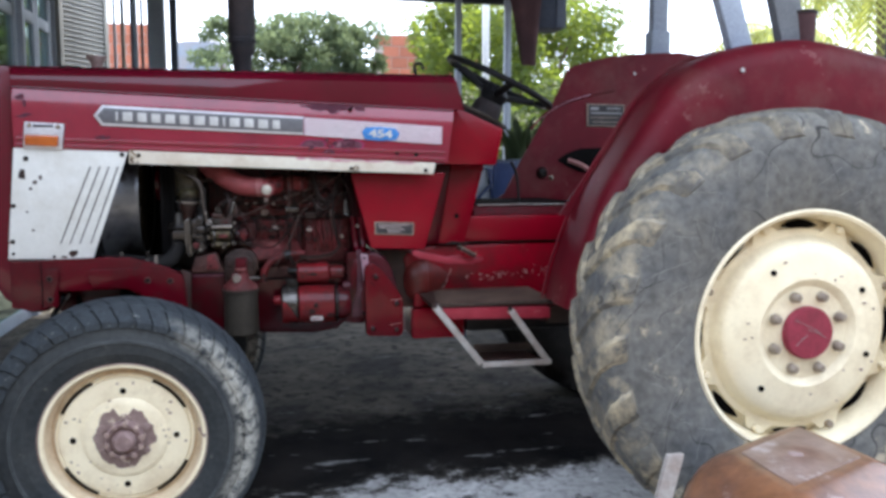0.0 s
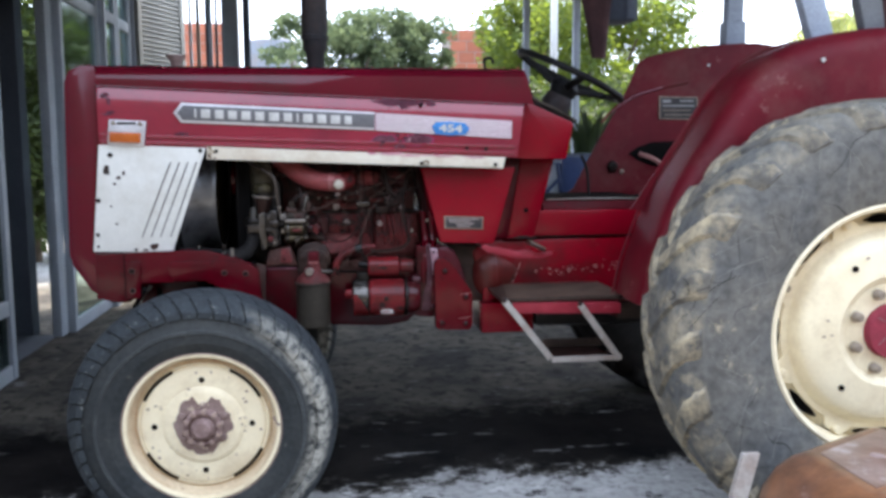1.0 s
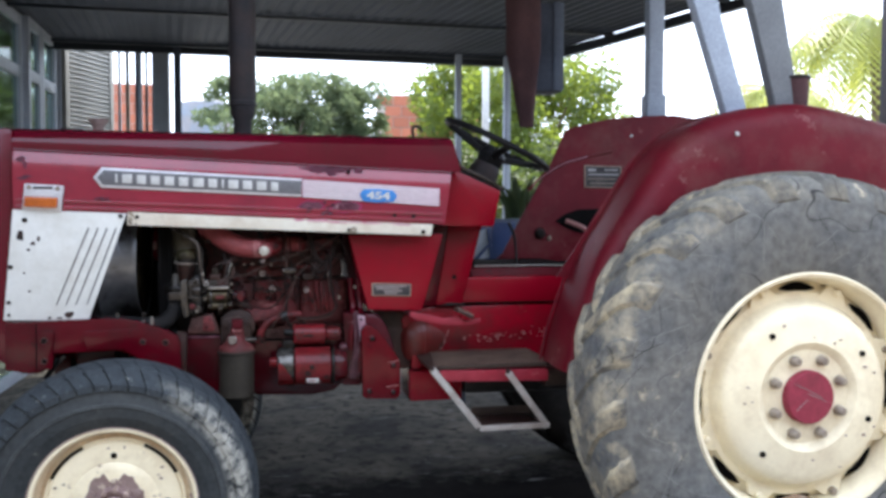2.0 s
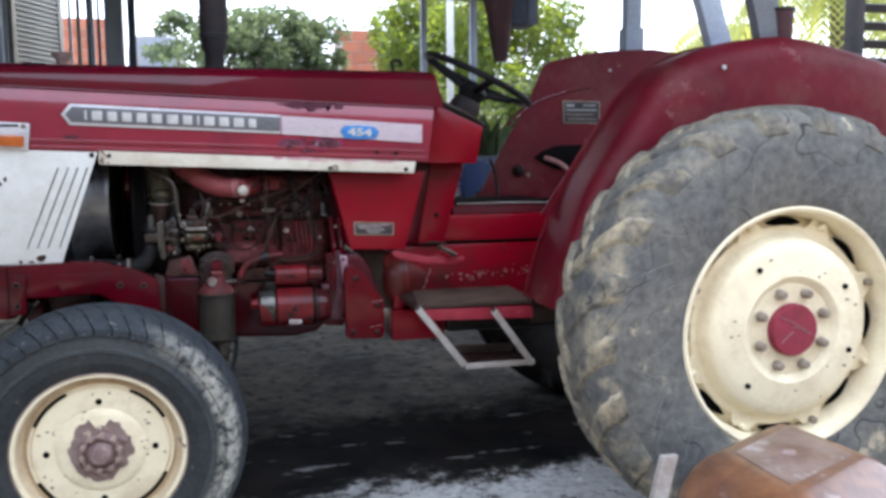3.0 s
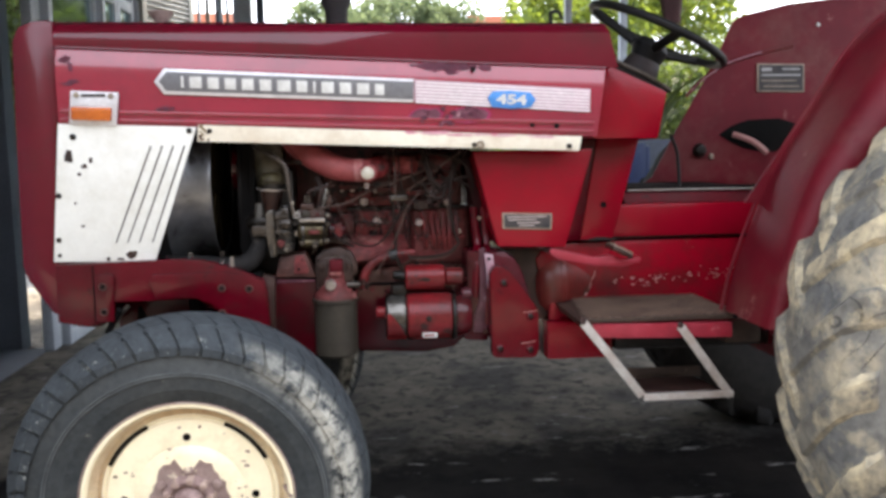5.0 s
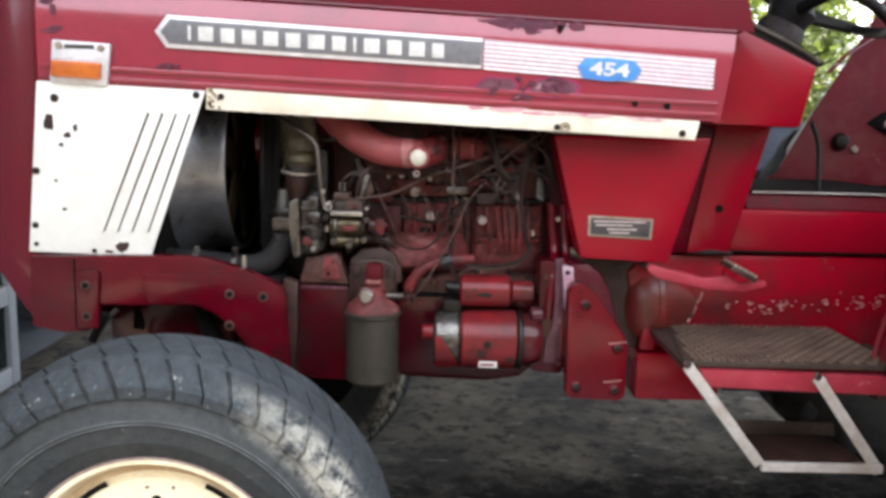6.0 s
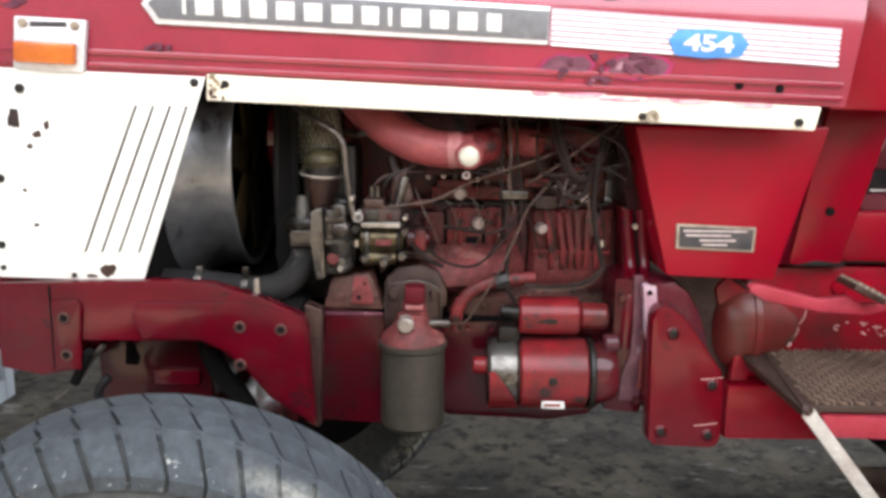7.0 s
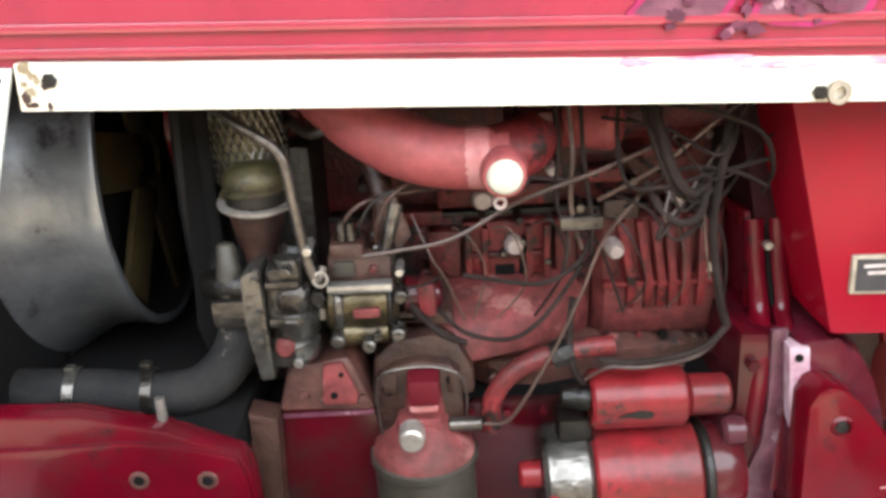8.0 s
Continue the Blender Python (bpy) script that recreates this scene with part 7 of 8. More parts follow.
# ---- wires and fuel lines on the engine ----
lines = [
    ([(0.385, -0.205, 0.752), (0.41, -0.215, 0.758), (0.43, -0.22, 0.785), (0.47, -0.21, 0.85), (0.50, -0.20, 0.91), (0.525, -0.195, 0.97), (0.57, -0.185, 1.02)], 0.0024, WIREL),
    ([(0.25, -0.20, 0.965), (0.30, -0.205, 0.972), (0.36, -0.21, 0.985), (0.43, -0.205, 1.02), (0.52, -0.20, 1.05), (0.60, -0.19, 1.08)], 0.0028, WIREL),
    ([(0.37, -0.18, 0.93), (0.42, -0.195, 0.925), (0.46, -0.195, 0.922), (0.50, -0.19, 0.945), (0.52, -0.185, 1.0)], 0.0035, WIRE),
    ([(0.34, -0.18, 0.89), (0.37, -0.205, 0.87), (0.42, -0.205, 0.86), (0.46, -0.20, 0.885), (0.50, -0.195, 0.94)], 0.0035, WIRE),
    ([(0.31, -0.19, 0.90), (0.34, -0.21, 0.875), (0.37, -0.21, 0.86)], 0.005, BLACK),
    ([(0.47, -0.17, 1.14), (0.475, -0.19, 1.08), (0.472, -0.195, 1.02), (0.485, -0.195, 0.97), (0.48, -0.19, 0.93)], 0.0032, WIRE),
    ([(0.485, -0.17, 1.14), (0.49, -0.19, 1.07), (0.488, -0.195, 1.01), (0.50, -0.195, 0.96)], 0.0032, WIREL),
    ([(0.50, -0.17, 1.14), (0.502, -0.19, 1.06), (0.51, -0.195, 1.0), (0.512, -0.19, 0.95)], 0.0032, WIRE),
    ([(0.545, -0.16, 1.14), (0.535, -0.20, 1.08), (0.545, -0.21, 1.035), (0.58, -0.21, 1.03), (0.64, -0.20, 1.04), (0.70, -0.19, 1.05)], 0.003, WIRE),
    ([(0.56, -0.16, 1.14), (0.575, -0.205, 1.07), (0.60, -0.205, 1.02), (0.63, -0.20, 1.025), (0.66, -0.19, 1.07), (0.67, -0.17, 1.13)], 0.0042, BLACK),
    ([(0.59, -0.16, 1.14), (0.58, -0.205, 1.08), (0.60, -0.21, 1.03), (0.62, -0.205, 1.01), (0.645, -0.20, 1.03)], 0.0035, WIRE),
    ([(0.57, -0.18, 1.115), (0.62, -0.21, 1.11), (0.68, -0.21, 1.085), (0.705, -0.19, 1.04), (0.712, -0.15, 1.0)], 0.0035, WIRE),
    ([(0.665, -0.17, 1.13), (0.648, -0.20, 1.06), (0.640, -0.205, 0.98), (0.652, -0.205, 0.90), (0.665, -0.20, 0.86)], 0.006, BLACK),
    ([(0.63, -0.19, 1.04), (0.632, -0.205, 0.97), (0.640, -0.205, 0.92)], 0.002, WIREL),
    ([(0.665, -0.20, 0.86), (0.64, -0.205, 0.838), (0.60, -0.21, 0.828), (0.55, -0.21, 0.825), (0.52, -0.205, 0.828)], 0.005, WIRE),
    ([(0.66, -0.20, 0.85), (0.63, -0.205, 0.826), (0.57, -0.212, 0.819), (0.53, -0.21, 0.820), (0.505, -0.20, 0.80)], 0.0028, WIREL),
    ([(0.505, -0.19, 0.79), (0.49, -0.20, 0.82), (0.487, -0.195, 0.86), (0.492, -0.19, 0.90)], 0.006, BLACK),
    ([(0.568, -0.17, 1.14), (0.580, -0.205, 1.085), (0.592, -0.212, 1.045), (0.612, -0.21, 1.022), (0.632, -0.20, 1.028)], 0.0075, BLACK),
    ([(0.632, -0.20, 1.028), (0.622, -0.212, 0.998), (0.602, -0.212, 0.990), (0.582, -0.208, 1.004), (0.570, -0.19, 1.03)], 0.006, BLACK),
    ([(0.52, -0.18, 1.01), (0.58, -0.20, 1.05), (0.63, -0.20, 1.09), (0.68, -0.18, 1.12)], 0.003, WIREL),
    ([(0.55, -0.18, 1.00), (0.60, -0.20, 1.045), (0.66, -0.20, 1.04), (0.70, -0.19, 1.02)], 0.003, WIRE),
    ([(0.22, -0.19, 0.95), (0.26, -0.20, 0.935), (0.31, -0.205, 0.928), (0.345, -0.17, 0.925)], 0.0022, WIRE),
]
rnd = random.Random(17)
for k in range(6):
    xa, za = rnd.uniform(0.50, 0.60), rnd.uniform(1.00, 1.12)
    xb, zb = rnd.uniform(0.64, 0.72), rnd.uniform(1.04, 1.14)
    mid = (rnd.uniform(0.57, 0.66), -0.20 - 0.02 * rnd.random(), min(za, zb) - rnd.uniform(0.0, 0.05))
    lines.append(([(xa, -0.165, za), ((xa + mid[0]) / 2, -0.20, (za + mid[2]) / 2 + 0.01), mid, (xb, -0.155, zb)], rnd.uniform(0.0013, 0.003), rnd.choice((WIRE, WIRE, WIREL, BLACK))))
for k in range(9):
    xa = 0.27 + 0.045 * k
    lines.append(([(xa, -0.17, rnd.uniform(0.98, 1.02)), (xa + 0.02, -0.185, rnd.uniform(0.95, 0.99)), (xa + 0.035, -0.182, rnd.uniform(0.90, 0.94)), (xa + rnd.uniform(0, 0.06), -0.17, 0.87)], rnd.uniform(0.0013, 0.0026), rnd.choice((WIRE, WIREL, GREASE))))
for pts, rr, mm in lines:
    rr, mm = rr * 0.8, (WIRE if mm is BLACK else mm)
    part("cable" if mm is not WIREL else "fuel_line", tube(pts, rr, 7, 6), mm, tractor)
part("line_clip", box(0.475, 0.522, -0.206, -0.19, 0.985, 1.000, 0.003), ALLOY, tractor, "dull line clip")


# ---- rusty tank and bar beside the rear wheel ----
def dented_tank():
    """A low tank with a flat skewed top and round bulging sides."""
    quad = [Vector((1.850, -1.175)), Vector((1.575, -1.325)), Vector((1.575, -1.560)), Vector((1.868, -1.420))]
    rings = []
    for grow, z, dy in ((0.0, 0.424, 0), (0.016, 0.420, 0), (0.05, 0.403, -0.005), (0.09, 0.372, -0.02), (0.125, 0.325, -0.035), (0.15, 0.26, -0.05), (0.16, 0.18, -0.055), (0.155, 0.09, -0.055), (0.135, 0.03, -0.05), (0.11, 0.0, -0.05)):
        ring = []
        for k in range(4):
            p, prev, nxt = quad[k], quad[k - 1], quad[(k + 1) % 4]
            d0, d1 = (p - prev).normalized(), (nxt - p).normalized()
            a0, a1 = math.atan2(-d0.x, d0.y), math.atan2(-d1.x, d1.y)
            while a1 < a0:
                a1 += 6.283185
            for s in range(9):
                a = a0 + (a1 - a0) * s / 8
                q = p + Vector((math.cos(a), math.sin(a))) * (grow + 0.012)
                w = Vector((q.x, q.y + dy, z))
                w += Vector((math.cos(a), math.sin(a), 0.4)) * 0.010 * noise.noise(w * 6) * (1 if z > 0.05 else 0)
                ring.append(w)
        rings.append(ring)
    return loft(rings)


tk = solo("steel_tank", dented_tank(), TANKRUST, "rust-brown scuffed steel tank with flat top on the concrete", "tank")
part("top_panel", prism([(1.852, -1.182), (1.580, -1.330), (1.580, -1.552), (1.862, -1.418)], 0.415, 0.4268, 0.006, axis="z"), TANKTOP, tk, "grey-brown top panel with the grey sheen in its colour")
part("filler_scar", lathe([(0, 0.001), (0.016, 0.001), (0.019, 0)], (1.71, -1.37, 0.4268), (0, 0, 1), 16), RUSTRED, tk)
own = bmesh.new()
pa, pb = Vector((1.27, -1.36, 0.0)), Vector((1.425, -1.28, 0.415))
own = loft([[p + Vector((dx, dy, 0)) for dx, dy in ((-0.022, -0.008), (0.022, -0.008), (0.022, 0.008), (-0.022, 0.008))] for p in (pa, pb)])
solo("steel_bar", own, GREYBAR, "pale grey flat steel bar leaning on the rusty tank", "metal bar")


# ---- house front with aluminium doors ----
def window_unit(name, y0, y1, z0, z1, x, label, stile=0.06, rails=(), kind="structure", solid=False):
    """A framed glazed leaf in the plane of x, from y0 to y1."""
    fr = solo(name, box(x - 0.025, x + 0.025, y0, y0 + stile, z0, z1, 0.004), FRAMEW, label, "door", kind=kind)
    part("stile", box(x - 0.025, x + 0.025, y1 - stile, y1, z0, z1, 0.004), FRAMEW, fr)
    zs = [z0, *rails, z1 - 0.08]
    for z in zs:
        part("rail", box(x - 0.022, x + 0.022, y0 + stile, y1 - stile, z, z + 0.08, 0.003), FRAMEW, fr)
    for a, b in zip(zs, zs[1:]):
        if solid and a == z0:
            part("lower_panel", box(x - 0.008, x + 0.008, y0 + stile, y1 - stile, a + 0.08, b, 0.002), FRAMEW, fr)
            continue
        g = part("pane", box(x - 0.003, x + 0.003, y0 + stile, y1 - stile, a + 0.08, b), GLASS, fr, smooth=False)
        g.visible_shadow = False
    return fr


window_unit("door_1", 0.55, 1.36, 0.01, 2.15, -1.30, "white aluminium glazed door leaf beside the open doorway", rails=(0.35,))
window_unit("door_2", 2.50, 3.40, 0.01, 2.64, -1.34, "white aluminium glazed leaf standing open at the doorway", rails=(0.95, 2.18))
window_unit("window_1", 3.42, 3.78, 0.01, 2.64, -1.30, "narrow white aluminium glazed panel", rails=(0.95, 2.18), solid=True)
window_unit("window_2", 3.80, 4.24, 0.01, 2.64, -1.30, "narrow white aluminium glazed panel", rails=(0.95, 2.18), solid=True)
solo("wall_west", box(-1.55, -1.28, -1.6, 0.54, 0.0, 2.75, 0.006), PLASTER, "pale plastered house wall", "wall", kind="structure")
solo("lintel", box(-1.55, -1.28, 0.545, 4.25, 2.66, 2.86, 0.006), EARTH, "dull weathered lintel over the doors", "wall", kind="structure")
solo("door_header", box(-1.33, -1.27, 0.545, 2.49, 2.16, 2.655, 0.004), FRAMEW, "white panel above the doorway", "trim", kind="structure")
solo("door_jamb", box(-1.42, -1.36, 2.36, 2.49, 0.0, 2.15, 0.005), FRAMEW, "white aluminium door jamb", "trim", kind="structure")
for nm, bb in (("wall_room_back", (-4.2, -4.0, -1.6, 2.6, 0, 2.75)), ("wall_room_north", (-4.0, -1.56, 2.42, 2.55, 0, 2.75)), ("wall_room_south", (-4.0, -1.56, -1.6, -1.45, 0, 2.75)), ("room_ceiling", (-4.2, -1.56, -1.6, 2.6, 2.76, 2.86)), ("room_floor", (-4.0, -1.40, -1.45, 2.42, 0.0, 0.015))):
    solo(nm, box(*bb), ROOM, "blue-grey room inside the doorway, its shade put into the colour", "wall", kind="structure")
own = bmesh.new()
solo("threshold", box(-1.45, -1.10, -1.6, 4.2, 0.0, 0.012, 0.003), GROUND, "worn concrete threshold strip along the house", "threshold", kind="structure")


# ---- back fence line: shutter, grille, column ----
SHUT = Matrix.Translation((-1.235, 4.27, 0)) @ Matrix.Rotation(radians(66), 4, "Z")


def shutter_box(x0, x1, y0, y1, z0, z1, w):
    bm = box(x0, x1, y0, y1, z0, z1, w)
    bmesh.ops.transform(bm, matrix=SHUT, verts=bm.verts)
    return bm


sh_f = solo("louver_shutter", shutter_box(0.0, 0.05, -0.025, 0.025, 0.86, 2.80, 0.004), SHUTTER, "grey louvered shutter panel standing ajar", "shutter")
part("stile", shutter_box(0.62, 0.67, -0.025, 0.025, 0.86, 2.80, 0.004), SHUTTER, sh_f)
part("base_panel", shutter_box(0.0, 0.67, -0.03, 0.03, 0.0, 0.855, 0.004), POSTD, sh_f, "dark base panel")
part("shutter_back", shutter_box(0.05, 0.62, 0.030, 0.036, 0.86, 2.80, 0.0), SHUTTER, sh_f)
sl_b = box(0.05, 0.62, -0.032, 0.032, -0.004, 0.004, 0.0, turn=Matrix.Rotation(radians(58), 4, "X"))
bmesh.ops.transform(sl_b, matrix=SHUT, verts=sl_b.verts)
sl = mesh_of("slat", sl_b, SHUTTER)
for k in range(47):
    o = new("slat", sl)
    o.parent, o.location = sh_f, (0, 0, 0.90 + 0.040 * k)
gr = solo("window_grille", box(-0.94, -0.50, 4.23, 4.26, 2.76, 2.80, 0.004), POSTM, "grey metal bar grille", "grille")
part("bottom_rail", box(-0.87, -0.50, 4.23, 4.26, 0.85, 0.90, 0.004), POSTM, gr)
for xx, ww, mm in ((-0.80, 0.022, POSTM), (-0.74, 0.03, SHUTTER), (-0.665, 0.022, POSTD), (-0.64, 0.03, POSTM), (-0.585, 0.022, POSTD), (-0.53, 0.035, POSTM)):
    part("bar", box(xx, xx + ww, 4.23, 4.26, 0.90, 2.76, 0.003), mm, gr)
part("grille_wall", box(-0.87, -0.50, 4.2, 4.3, 0.0, 0.85, 0.004), POSTD, gr)
solo("wall_post", box(-1.36, -1.245, 4.245, 4.33, 0.0, 2.80, 0.006), FRAMEW, "pale painted post between the windows and the shutter", "post", kind="structure")
solo("column", box(-0.50, -0.385, 4.18, 4.30, 0.0, 2.58, 0.006), FRAMEW, "pale grey square column", "column", kind="structure")
solo("post", box(-0.345, -0.285, 4.14, 4.20, 0.0, 2.60, 0.005), POSTD, "dark blue steel post holding the roof", "post", group="roof posts")
solo("post", box(2.035, 2.085, 3.97, 4.03, 0.0, 2.60, 0.005), POSTM, "blue-grey steel post holding the roof", "post", group="roof posts")
solo("post", box(2.475, 2.53, 3.97, 4.03, 0.0, 2.60, 0.005), POSTM, "blue-grey steel post holding the roof", "post", group="roof posts")
solo("post", box(2.54, 2.60, 4.97, 5.03, 0.0, 3.0, 0.005), LETTER, "thin white post beyond the roof", "post")


# ---- corrugated roof ----
def corrugated(x0, x1, y0, y1, z, skew):
    own = bmesh.new()
    n = 220
    rows = []
    for y in (y0, (y0 + y1) / 2, y1):
        row = []
        for i in range(n + 1):
            xe = x1 + skew * (y1 - y) / (y1 - y0)
            x = x0 + (xe - x0) * i / n
            row.append(own.verts.new((x, y, z + 0.006 * math.sin(i * 1.5708) + 0.03 * (y1 - y))))
        rows.append(row)
    for a, b in zip(rows, rows[1:]):
        for i in range(n):
            own.faces.new((a[i], a[i + 1], b[i + 1], b[i]))
    bmesh.ops.solidify(own, geom=own.faces[:], thickness=0.002)
    return own


ROOF_FRONT = -1.15
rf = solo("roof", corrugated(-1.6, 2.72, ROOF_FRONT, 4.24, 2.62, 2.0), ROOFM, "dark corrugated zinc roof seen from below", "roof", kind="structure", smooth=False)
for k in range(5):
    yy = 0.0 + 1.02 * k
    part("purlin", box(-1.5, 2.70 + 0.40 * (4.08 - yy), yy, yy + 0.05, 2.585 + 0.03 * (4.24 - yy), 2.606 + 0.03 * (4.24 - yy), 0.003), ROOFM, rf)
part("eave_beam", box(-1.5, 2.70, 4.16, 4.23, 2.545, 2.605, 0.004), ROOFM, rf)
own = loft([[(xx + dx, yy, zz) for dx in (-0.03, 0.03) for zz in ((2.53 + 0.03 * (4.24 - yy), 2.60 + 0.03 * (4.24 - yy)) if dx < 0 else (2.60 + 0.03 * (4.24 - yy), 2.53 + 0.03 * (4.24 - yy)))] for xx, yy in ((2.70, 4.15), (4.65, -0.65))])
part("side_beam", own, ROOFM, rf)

# hanging cloth and bag under the roof
rows = []
for k in range(15):
    t = k / 14
    z = 2.72 - 1.07 * t
    w = 0.095 * (1 - 0.15 * t) if t < 0.62 else 0.09 * (1 - 0.62 * (t - 0.62) / 0.38)
    cx0 = 1.70 + 0.045 * t
    rows.append([(cx0 + w * math.cos(a) * (1 + 0.12 * math.sin(5 * a + 7 * t)), 1.0 + 0.5 * w * math.sin(a) * (1 + 0.2 * math.sin(3 * a + 5 * t)), z) for a in [6.283185 * j / 20 for j in range(20)]])
solo("hanging_cloth", loft(rows), CLOTH, "brown cloth hanging twisted from the roof", "cloth")
bagb = solo("canvas_bag", box(1.82, 1.998, 1.15, 1.32, 1.862, 2.34, 0.02), BAG, "dark blue canvas bag hanging from the roof", "bag")
part("bag_strap", tube([(1.86, 1.23, 2.32), (1.88, 1.23, 2.5), (1.90, 1.23, 2.71)], 0.008, 6), BAG, bagb)
part("bag_flap", box(1.940, 2.001, 1.14, 1.33, 1.867, 2.345, 0.012), BAGL, bagb, "side of the bag painted paler for the light on it")

# crate behind the tractor
cr = solo("plastic_crate", box(1.60, 2.00, 1.95, 2.30, 0.72, 0.76, 0.01), CRATEB, "white and dark blue plastic crate on a stand behind the tractor", "crate")
for bb in ((1.60, 1.63, 1.95, 2.3, 0.76, 1.11), (1.97, 2.00, 1.95, 2.3, 0.76, 1.13), (1.63, 1.97, 2.27, 2.3, 0.76, 1.11)):
    part("side", box(*bb, 0.005), CRATEB, cr)
part("white_panel", prism([(1.635, 0.77), (1.635, 1.02), (1.70, 1.08), (1.80, 1.11), (1.81, 0.77)], 1.955, 1.975, 0.003), FRAMEW, cr, "white front panel")
for xa, za, xb, zb in ((1.70, 0.90, 1.845, 1.06), (1.79, 1.11, 1.83, 0.80), (1.64, 0.88, 1.82, 0.92)):
    part("blue_band", tube([(xa, 1.946, za), ((xa + xb) / 2, 1.944, (za + zb) / 2), (xb, 1.946, zb)], 0.011, 8), CRATEB, cr, "dark blue bar")
part("blue_post", box(1.815, 1.968, 1.93, 1.952, 0.74, 1.15, 0.004), CRATEB, cr)
for xx in (1.63, 1.97):
    for yy in (1.98, 2.27):
        part("leg", box(xx - 0.02, xx + 0.02, yy - 0.02, yy + 0.02, 0.0, 0.72, 0.003), POSTD, cr)
pl = solo("planter", prism([(2.02, 0.62), (2.40, 0.62), (2.46, 1.17), (1.96, 1.17)], 2.45, 2.85, 0.01), BAG, "dark grey plastic planter with long green leaves", "planter")
part("stand", box(2.02, 2.40, 2.48, 2.82, 0.0, 0.615, 0.01), POSTD, pl)
rnd = random.Random(31)
for k in range(22):
    a, ln = rnd.uniform(0, 6.283), rnd.uniform(0.30, 0.60)
    bx, by = 2.21 + 0.10 * math.cos(a), 2.65 + 0.10 * math.sin(a)
    ux, uy = math.cos(a), math.sin(a)
    rows = []
    for s in range(6):
        t = s / 5
        w = 0.028 * (1 - t) ** 0.6 + 0.001
        px, py, pz = bx + ux * ln * 0.55 * t * t, by + uy * ln * 0.55 * t * t, 1.15 + ln * t * (1 - 0.35 * t)
        rows.append([(px - uy * w, py + ux * w, pz + 0.01), (px, py, pz), (px + uy * w, py - ux * w, pz + 0.01)])
    part("leaf", sheet(rows, 0.002), LEAFD, pl)


# ---- trees ----
def crown(clumps, per, size, rnd, up=0.4):
    vs, fs = [], []
    for cx, cy, cz, r in clumps:
        for _ in range(per):
            d = Vector((rnd.gauss(0, 1), rnd.gauss(0, 1), rnd.gauss(0, 1))).normalized() * r * rnd.uniform(0.45, 1.05)
            p = Vector((cx, cy, cz)) + d
            s = size * rnd.uniform(0.6, 1.3)
            t = (d.normalized() * 0.6 + Vector((rnd.uniform(-1, 1), rnd.uniform(-1, 1), rnd.uniform(-0.8, up)))).normalized()
            w = t.cross(Vector((rnd.uniform(-1, 1), rnd.uniform(-1, 1), rnd.uniform(-1, 1)))).normalized()
            nrm = t.cross(w)
            b = len(vs)
            vs += [p, p + t * s * 0.5 + w * s * 0.28 + nrm * s * 0.06, p + t * s, p + t * s * 0.5 - w * s * 0.28 + nrm * s * 0.06]
            fs += [(b, b + 1, b + 2), (b, b + 2, b + 3)]
    me = bpy.data.meshes.new("crown")
    me.from_pydata([tuple(v) for v in vs], [], fs)
    return me


def tree(name, place, height, radius, label, leafmat, clumps, per, size, seed, low=0.35, category="tree"):
    rnd = random.Random(seed)
    t = thing(name, label, category, place)
    trunk = tube([(place[0], place[1], -0.02), (place[0] + 0.05, place[1], height * 0.25), (place[0] - 0.03, place[1] + 0.04, height * 0.55), (place[0], place[1], height * 0.8)], 0.05 + 0.02 * height, 10, 5, taper=0.02)
    part("trunk", trunk, BARK, t)
    for k in range(6):
        a = k * 1.05 + rnd.uniform(-0.3, 0.3)
        z0 = height * rnd.uniform(0.3, 0.55)
        end = (place[0] + radius * 0.7 * math.cos(a), place[1] + radius * 0.7 * math.sin(a), z0 + height * rnd.uniform(0.15, 0.35))
        part("limb", tube([(place[0], place[1], z0), ((place[0] + end[0]) / 2, (place[1] + end[1]) / 2, z0 + (end[2] - z0) * 0.35), end], 0.035, 7, 4, taper=0.01), BARK, t)
    cl = []
    for _ in range(clumps):
        a, rr, h = rnd.uniform(0, 6.283), radius * math.sqrt(rnd.random()), rnd.uniform(low, 1.0)
        shrink = math.sqrt(max(0.08, 1 - ((h - (low + 1) / 2) / ((1 - low) * 0.62)) ** 2))
        cl.append((place[0] + rr * shrink * math.cos(a), place[1] + rr * shrink * math.sin(a), height * h, radius * rnd.uniform(0.16, 0.30)))
    me = crown(cl, per, size, rnd)
    me.materials.append(leafmat)
    o = new("crown", me)
    o.parent = t
    o.matrix_parent_inverse = Matrix.Translation(-Vector(place))
    o["kind"] = "stuff"
    return t


tree("citrus_tree", (3.75, 7.6, 0), 3.40, 1.45, "leafy yellow-green citrus tree behind the shed", LEAF, 130, 240, 0.080, 3, 0.20)
tree("citrus_tree", (3.2, 8.6, 0), 3.2, 0.9, "smaller yellow-green citrus tree", LEAF, 60, 220, 0.080, 8, 0.25)
tree("shrub", (0.50, 9.0, 0), 3.05, 0.80, "grey-green shrub behind the yard", LEAFD, 110, 210, 0.065, 4, 0.15, "shrub")
tree("shrub", (1.12, 9.25, 0), 3.20, 0.75, "grey-green bushy shrub behind the yard", LEAFD, 110, 210, 0.065, 14, 0.15, "shrub")
tree("shrub", (1.72, 9.3, 0), 3.05, 0.62, "dark green shrub beside the brick wall", LEAFD, 90, 210, 0.065, 5, 0.15, "shrub")
tree("shrub", (-0.28, 11.5, 0), 3.45, 0.55, "pale green shrub in the distance", LEAFD, 45, 120, 0.09, 6, 0.2, "shrub")
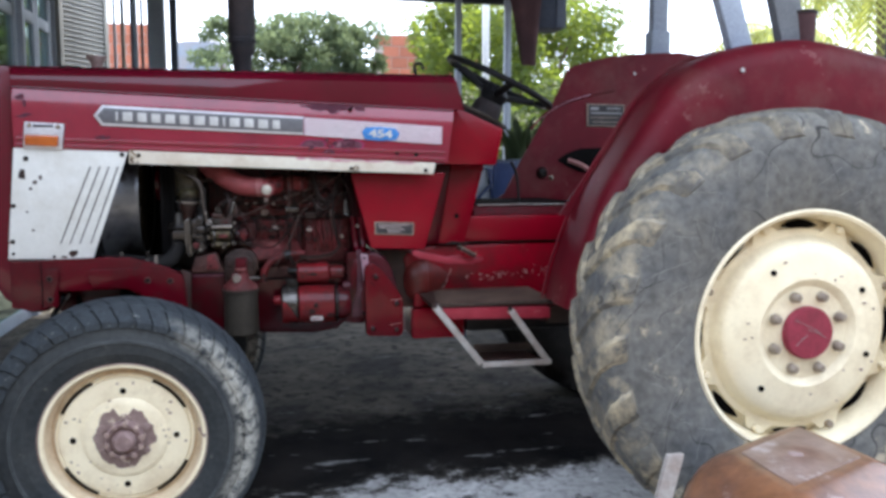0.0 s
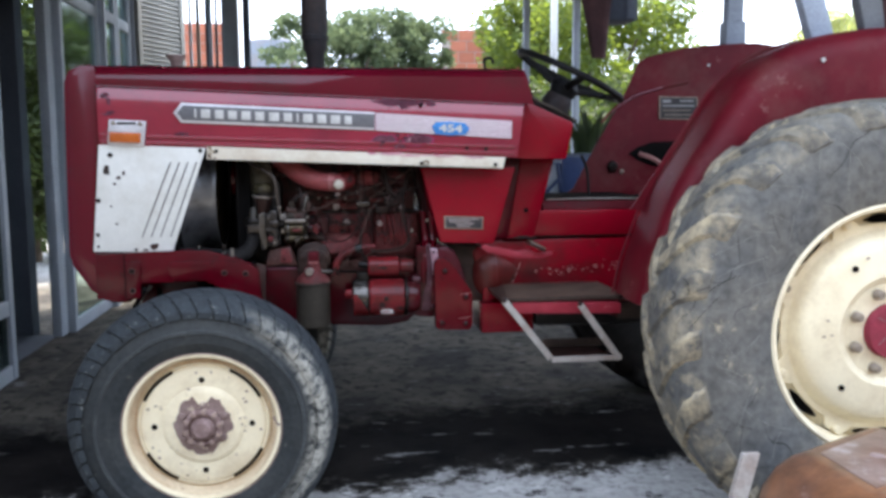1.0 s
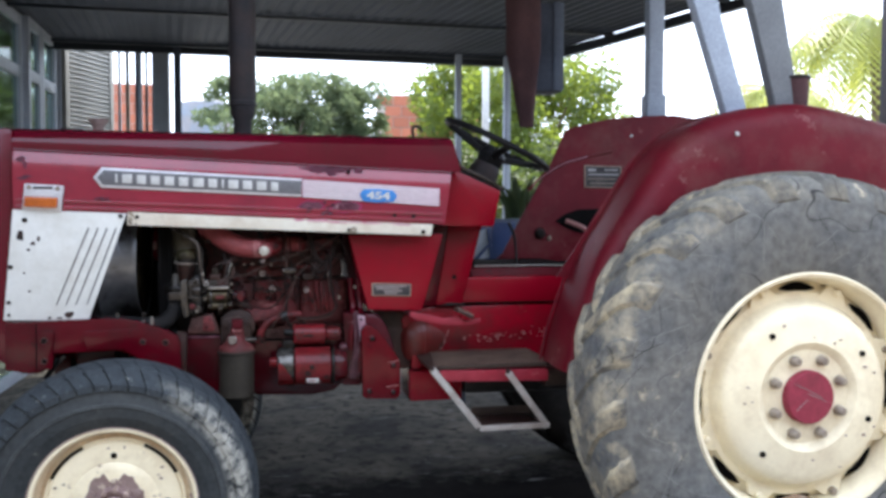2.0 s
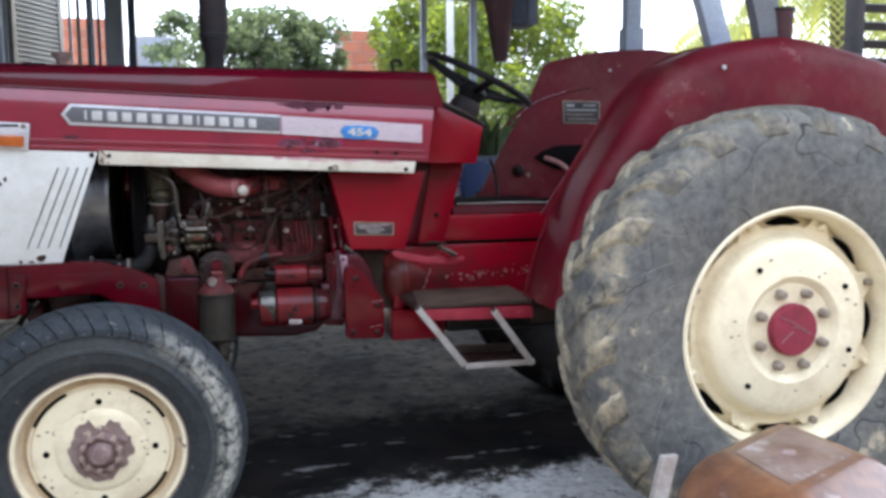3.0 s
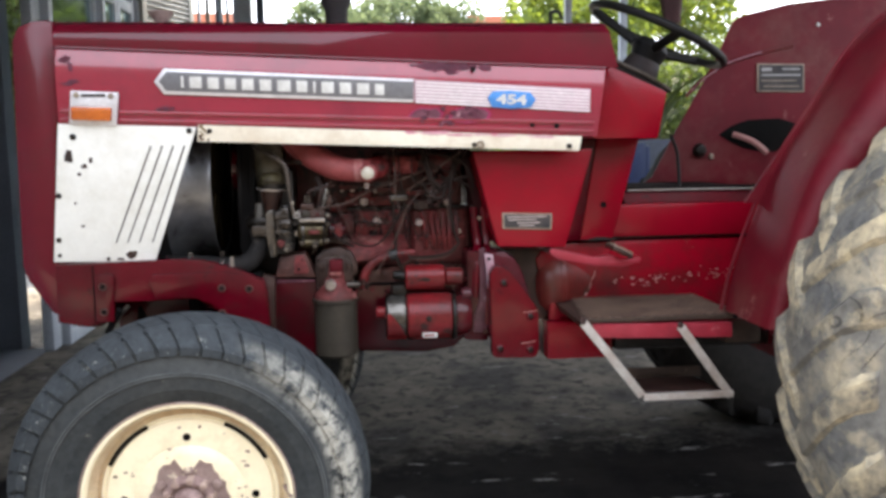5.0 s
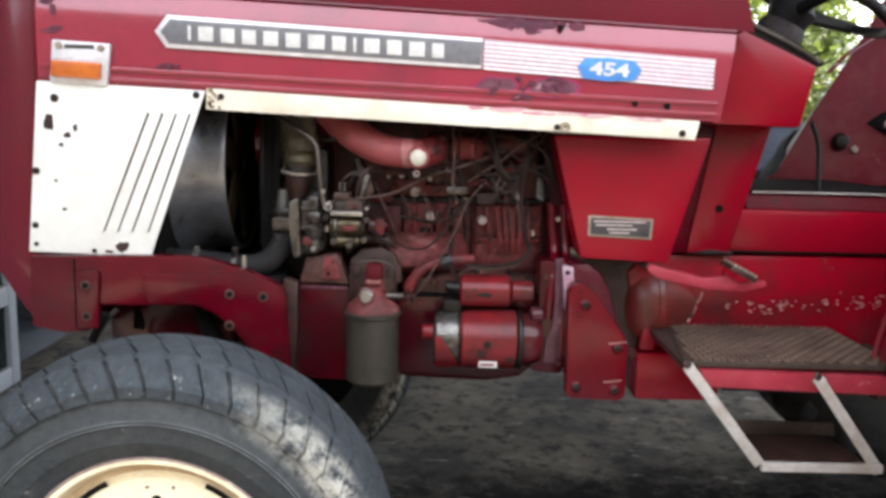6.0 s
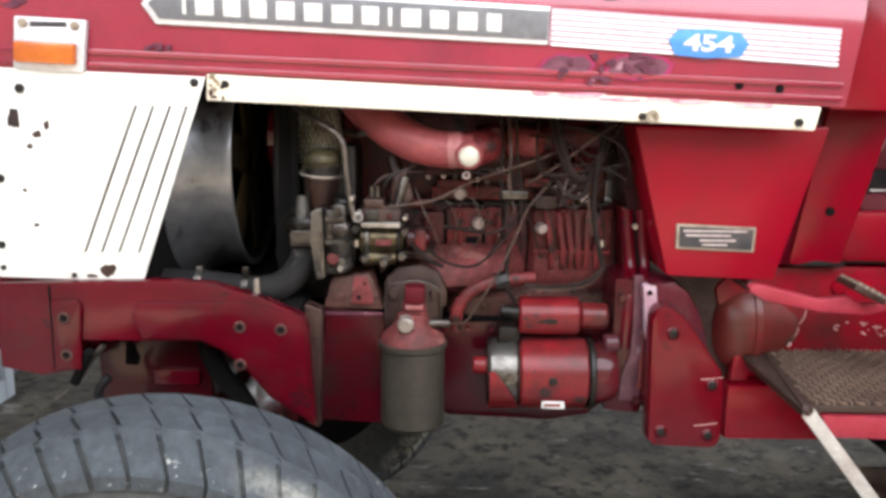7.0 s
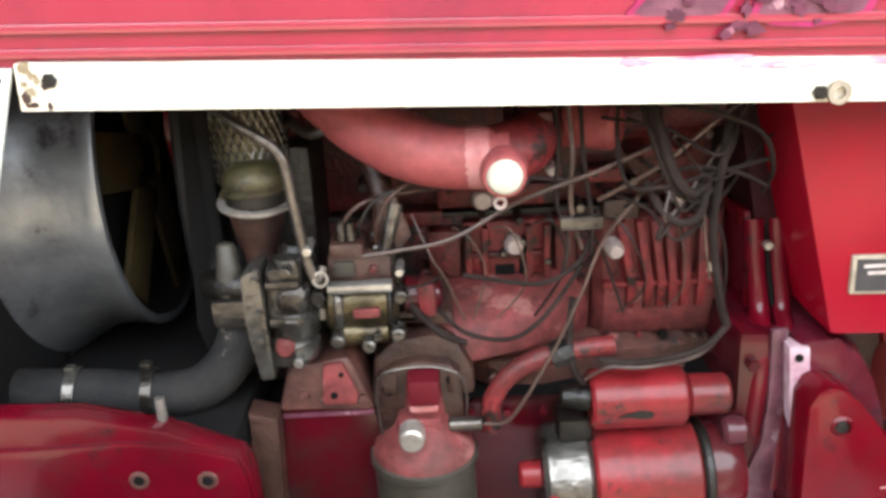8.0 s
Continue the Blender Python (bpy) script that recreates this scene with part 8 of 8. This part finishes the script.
# Tree added behind the glass in place of the panes' green reflection.
tree("garden_tree", (-3.0, 6.6, 0), 4.3, 1.25, "green tree added beyond the glass doors to colour the panes", LEAFG, 190, 170, 0.11, 7, 0.10)

tree("shrub", (2.85, 5.7, 0), 2.05, 0.85, "low dark green shrub behind the posts", LEAFG, 40, 200, 0.075, 9, 0.05, "shrub")
tree("shrub", (3.95, 6.0, 0), 2.1, 0.9, "low dark green shrub behind the tractor", LEAFG, 40, 200, 0.075, 10, 0.05, "shrub")


def palm(place, height, n, seed):
    rnd = random.Random(seed)
    t = thing("palm_tree", "yellow-green palm with drooping fronds", "palm tree", place)
    part("trunk", tube([place, (place[0] + 0.1, place[1], height * 0.5), (place[0], place[1], height)], 0.16, 12, 6, taper=0.10), BARK, t)
    for k in range(n):
        a = 6.283185 * k / n + rnd.uniform(-0.2, 0.2)
        L, lift = rnd.uniform(1.8, 2.4), rnd.uniform(0.1, 0.8)
        vs, fs = [], []
        prev = None
        pts = [Vector((place[0] + L * s * math.cos(a) * (1 - 0.15 * s), place[1] + L * s * math.sin(a) * (1 - 0.15 * s), height + lift * s * 1.6 - 2.4 * s * s)) for s in [i / 26 for i in range(27)]]
        side = Vector((-math.sin(a), math.cos(a), 0))
        for i, p in enumerate(pts[2:], 2):
            s = i / 26
            for sg in (-1, 1):
                ln = 0.55 * math.sin(math.pi * min(1, s * 0.85 + 0.12))
                tip = p + side * sg * ln * 0.75 + Vector((0, 0, -ln * 0.6)) + (pts[i] - pts[i - 1]).normalized() * 0.15
                b = len(vs)
                wv = (pts[i] - pts[i - 1]).normalized() * 0.034
                vs += [p - wv, p + wv, tip]
                fs.append((b, b + 1, b + 2))
        me = bpy.data.meshes.new("frond")
        me.from_pydata([tuple(v) for v in vs], [], fs)
        me.materials.append(PALM)
        o = new("frond", me)
        o.parent = t
        o.matrix_parent_inverse = Matrix.Translation(-Vector(place))
        part("rachis", tube(pts[::3], 0.018, 6, 1, taper=0.004), PALM, t)
    return t


palm((9.0, 7.4, 0), 3.9, 34, 3)
palm((9.4, 10.5, 0), 3.4, 26, 12)

# slatted outbuilding on the far side of the yard
ob_ = solo("slatted_screen", box(5.52, 5.60, 2.9, 3.05, 0.0, 4.2, 0.006), EXHAUST, "dark slatted wooden screen", "screen")
part("post", box(7.2, 7.35, 2.9, 3.05, 0.0, 4.2, 0.006), EXHAUST, ob_)
slat2 = mesh_of("slat", box(5.62, 7.2, -0.02, 0.02, -0.035, 0.035, 0.0, turn=Matrix.Rotation(radians(25), 4, "X")), EXHAUST)
for k in range(26):
    o = new("slat", slat2)
    o.parent, o.location = ob_, (0, 2.975, 0.3 + 0.15 * k)


# Added wall behind the camera: blocks low sky light, kept dark against bounce.
solo("wall_south", box(-7.0, 11.0, -5.9, -5.7, 0.0, 3.4, 0.01), EARTH, "plain dark wall added out of view to block low light", "wall", kind="structure")


# ---- brick garden wall and distance ----
def brick_wall(name, x0, x1, y, height, label):
    w = solo(name, box(x0, x1, y + 0.012, y + 0.20, 0, height, 0.0), MORTAR, label, "wall", kind="structure")
    bw, bh, gap = 0.29, 0.19, 0.014
    me = mesh_of("brick", box(0, bw - gap, 0, 0.03, 0, bh - gap, 0.004), BRICK, smooth=False)
    z, row, count = height - bh * int(height / bh), 0, 0
    while z < height - 0.02:
        xx = x0 - (bw / 2 if row % 2 else 0)
        while xx < x1 - 0.05:
            if z > 1.5 and xx >= x0:
                o = new("brick", me)
                o.parent, o.location = w, (xx, y + 0.004 * random.random(), z)
            xx += bw
        z += bh
        row += 1
    return w


brick_wall("wall_brick_1", 2.3, 4.2, 11.5, 3.33, "orange hollow-brick garden wall")
brick_wall("wall_brick_2", -3.9, -1.6, 14.0, 3.75, "orange brick house wall in the distance")
far = solo("tarpaulin", box(-1.2, -0.2, 12.6, 13.6, 0.0, 3.35, 0.30), mat("pale_tarpaulin", (0.22, 0.27, 0.33), (0.30, 0.25, 0.23), 2, 0.7, bump=0.3), "pale blue-grey tarpaulin over a heap in the distance", "tarpaulin")
solo("wall_boundary", box(4.5, 14.0, 15.0, 15.2, 0.0, 2.9, 0.01), PLASTER, "pale boundary wall in the distance", "wall", kind="structure")
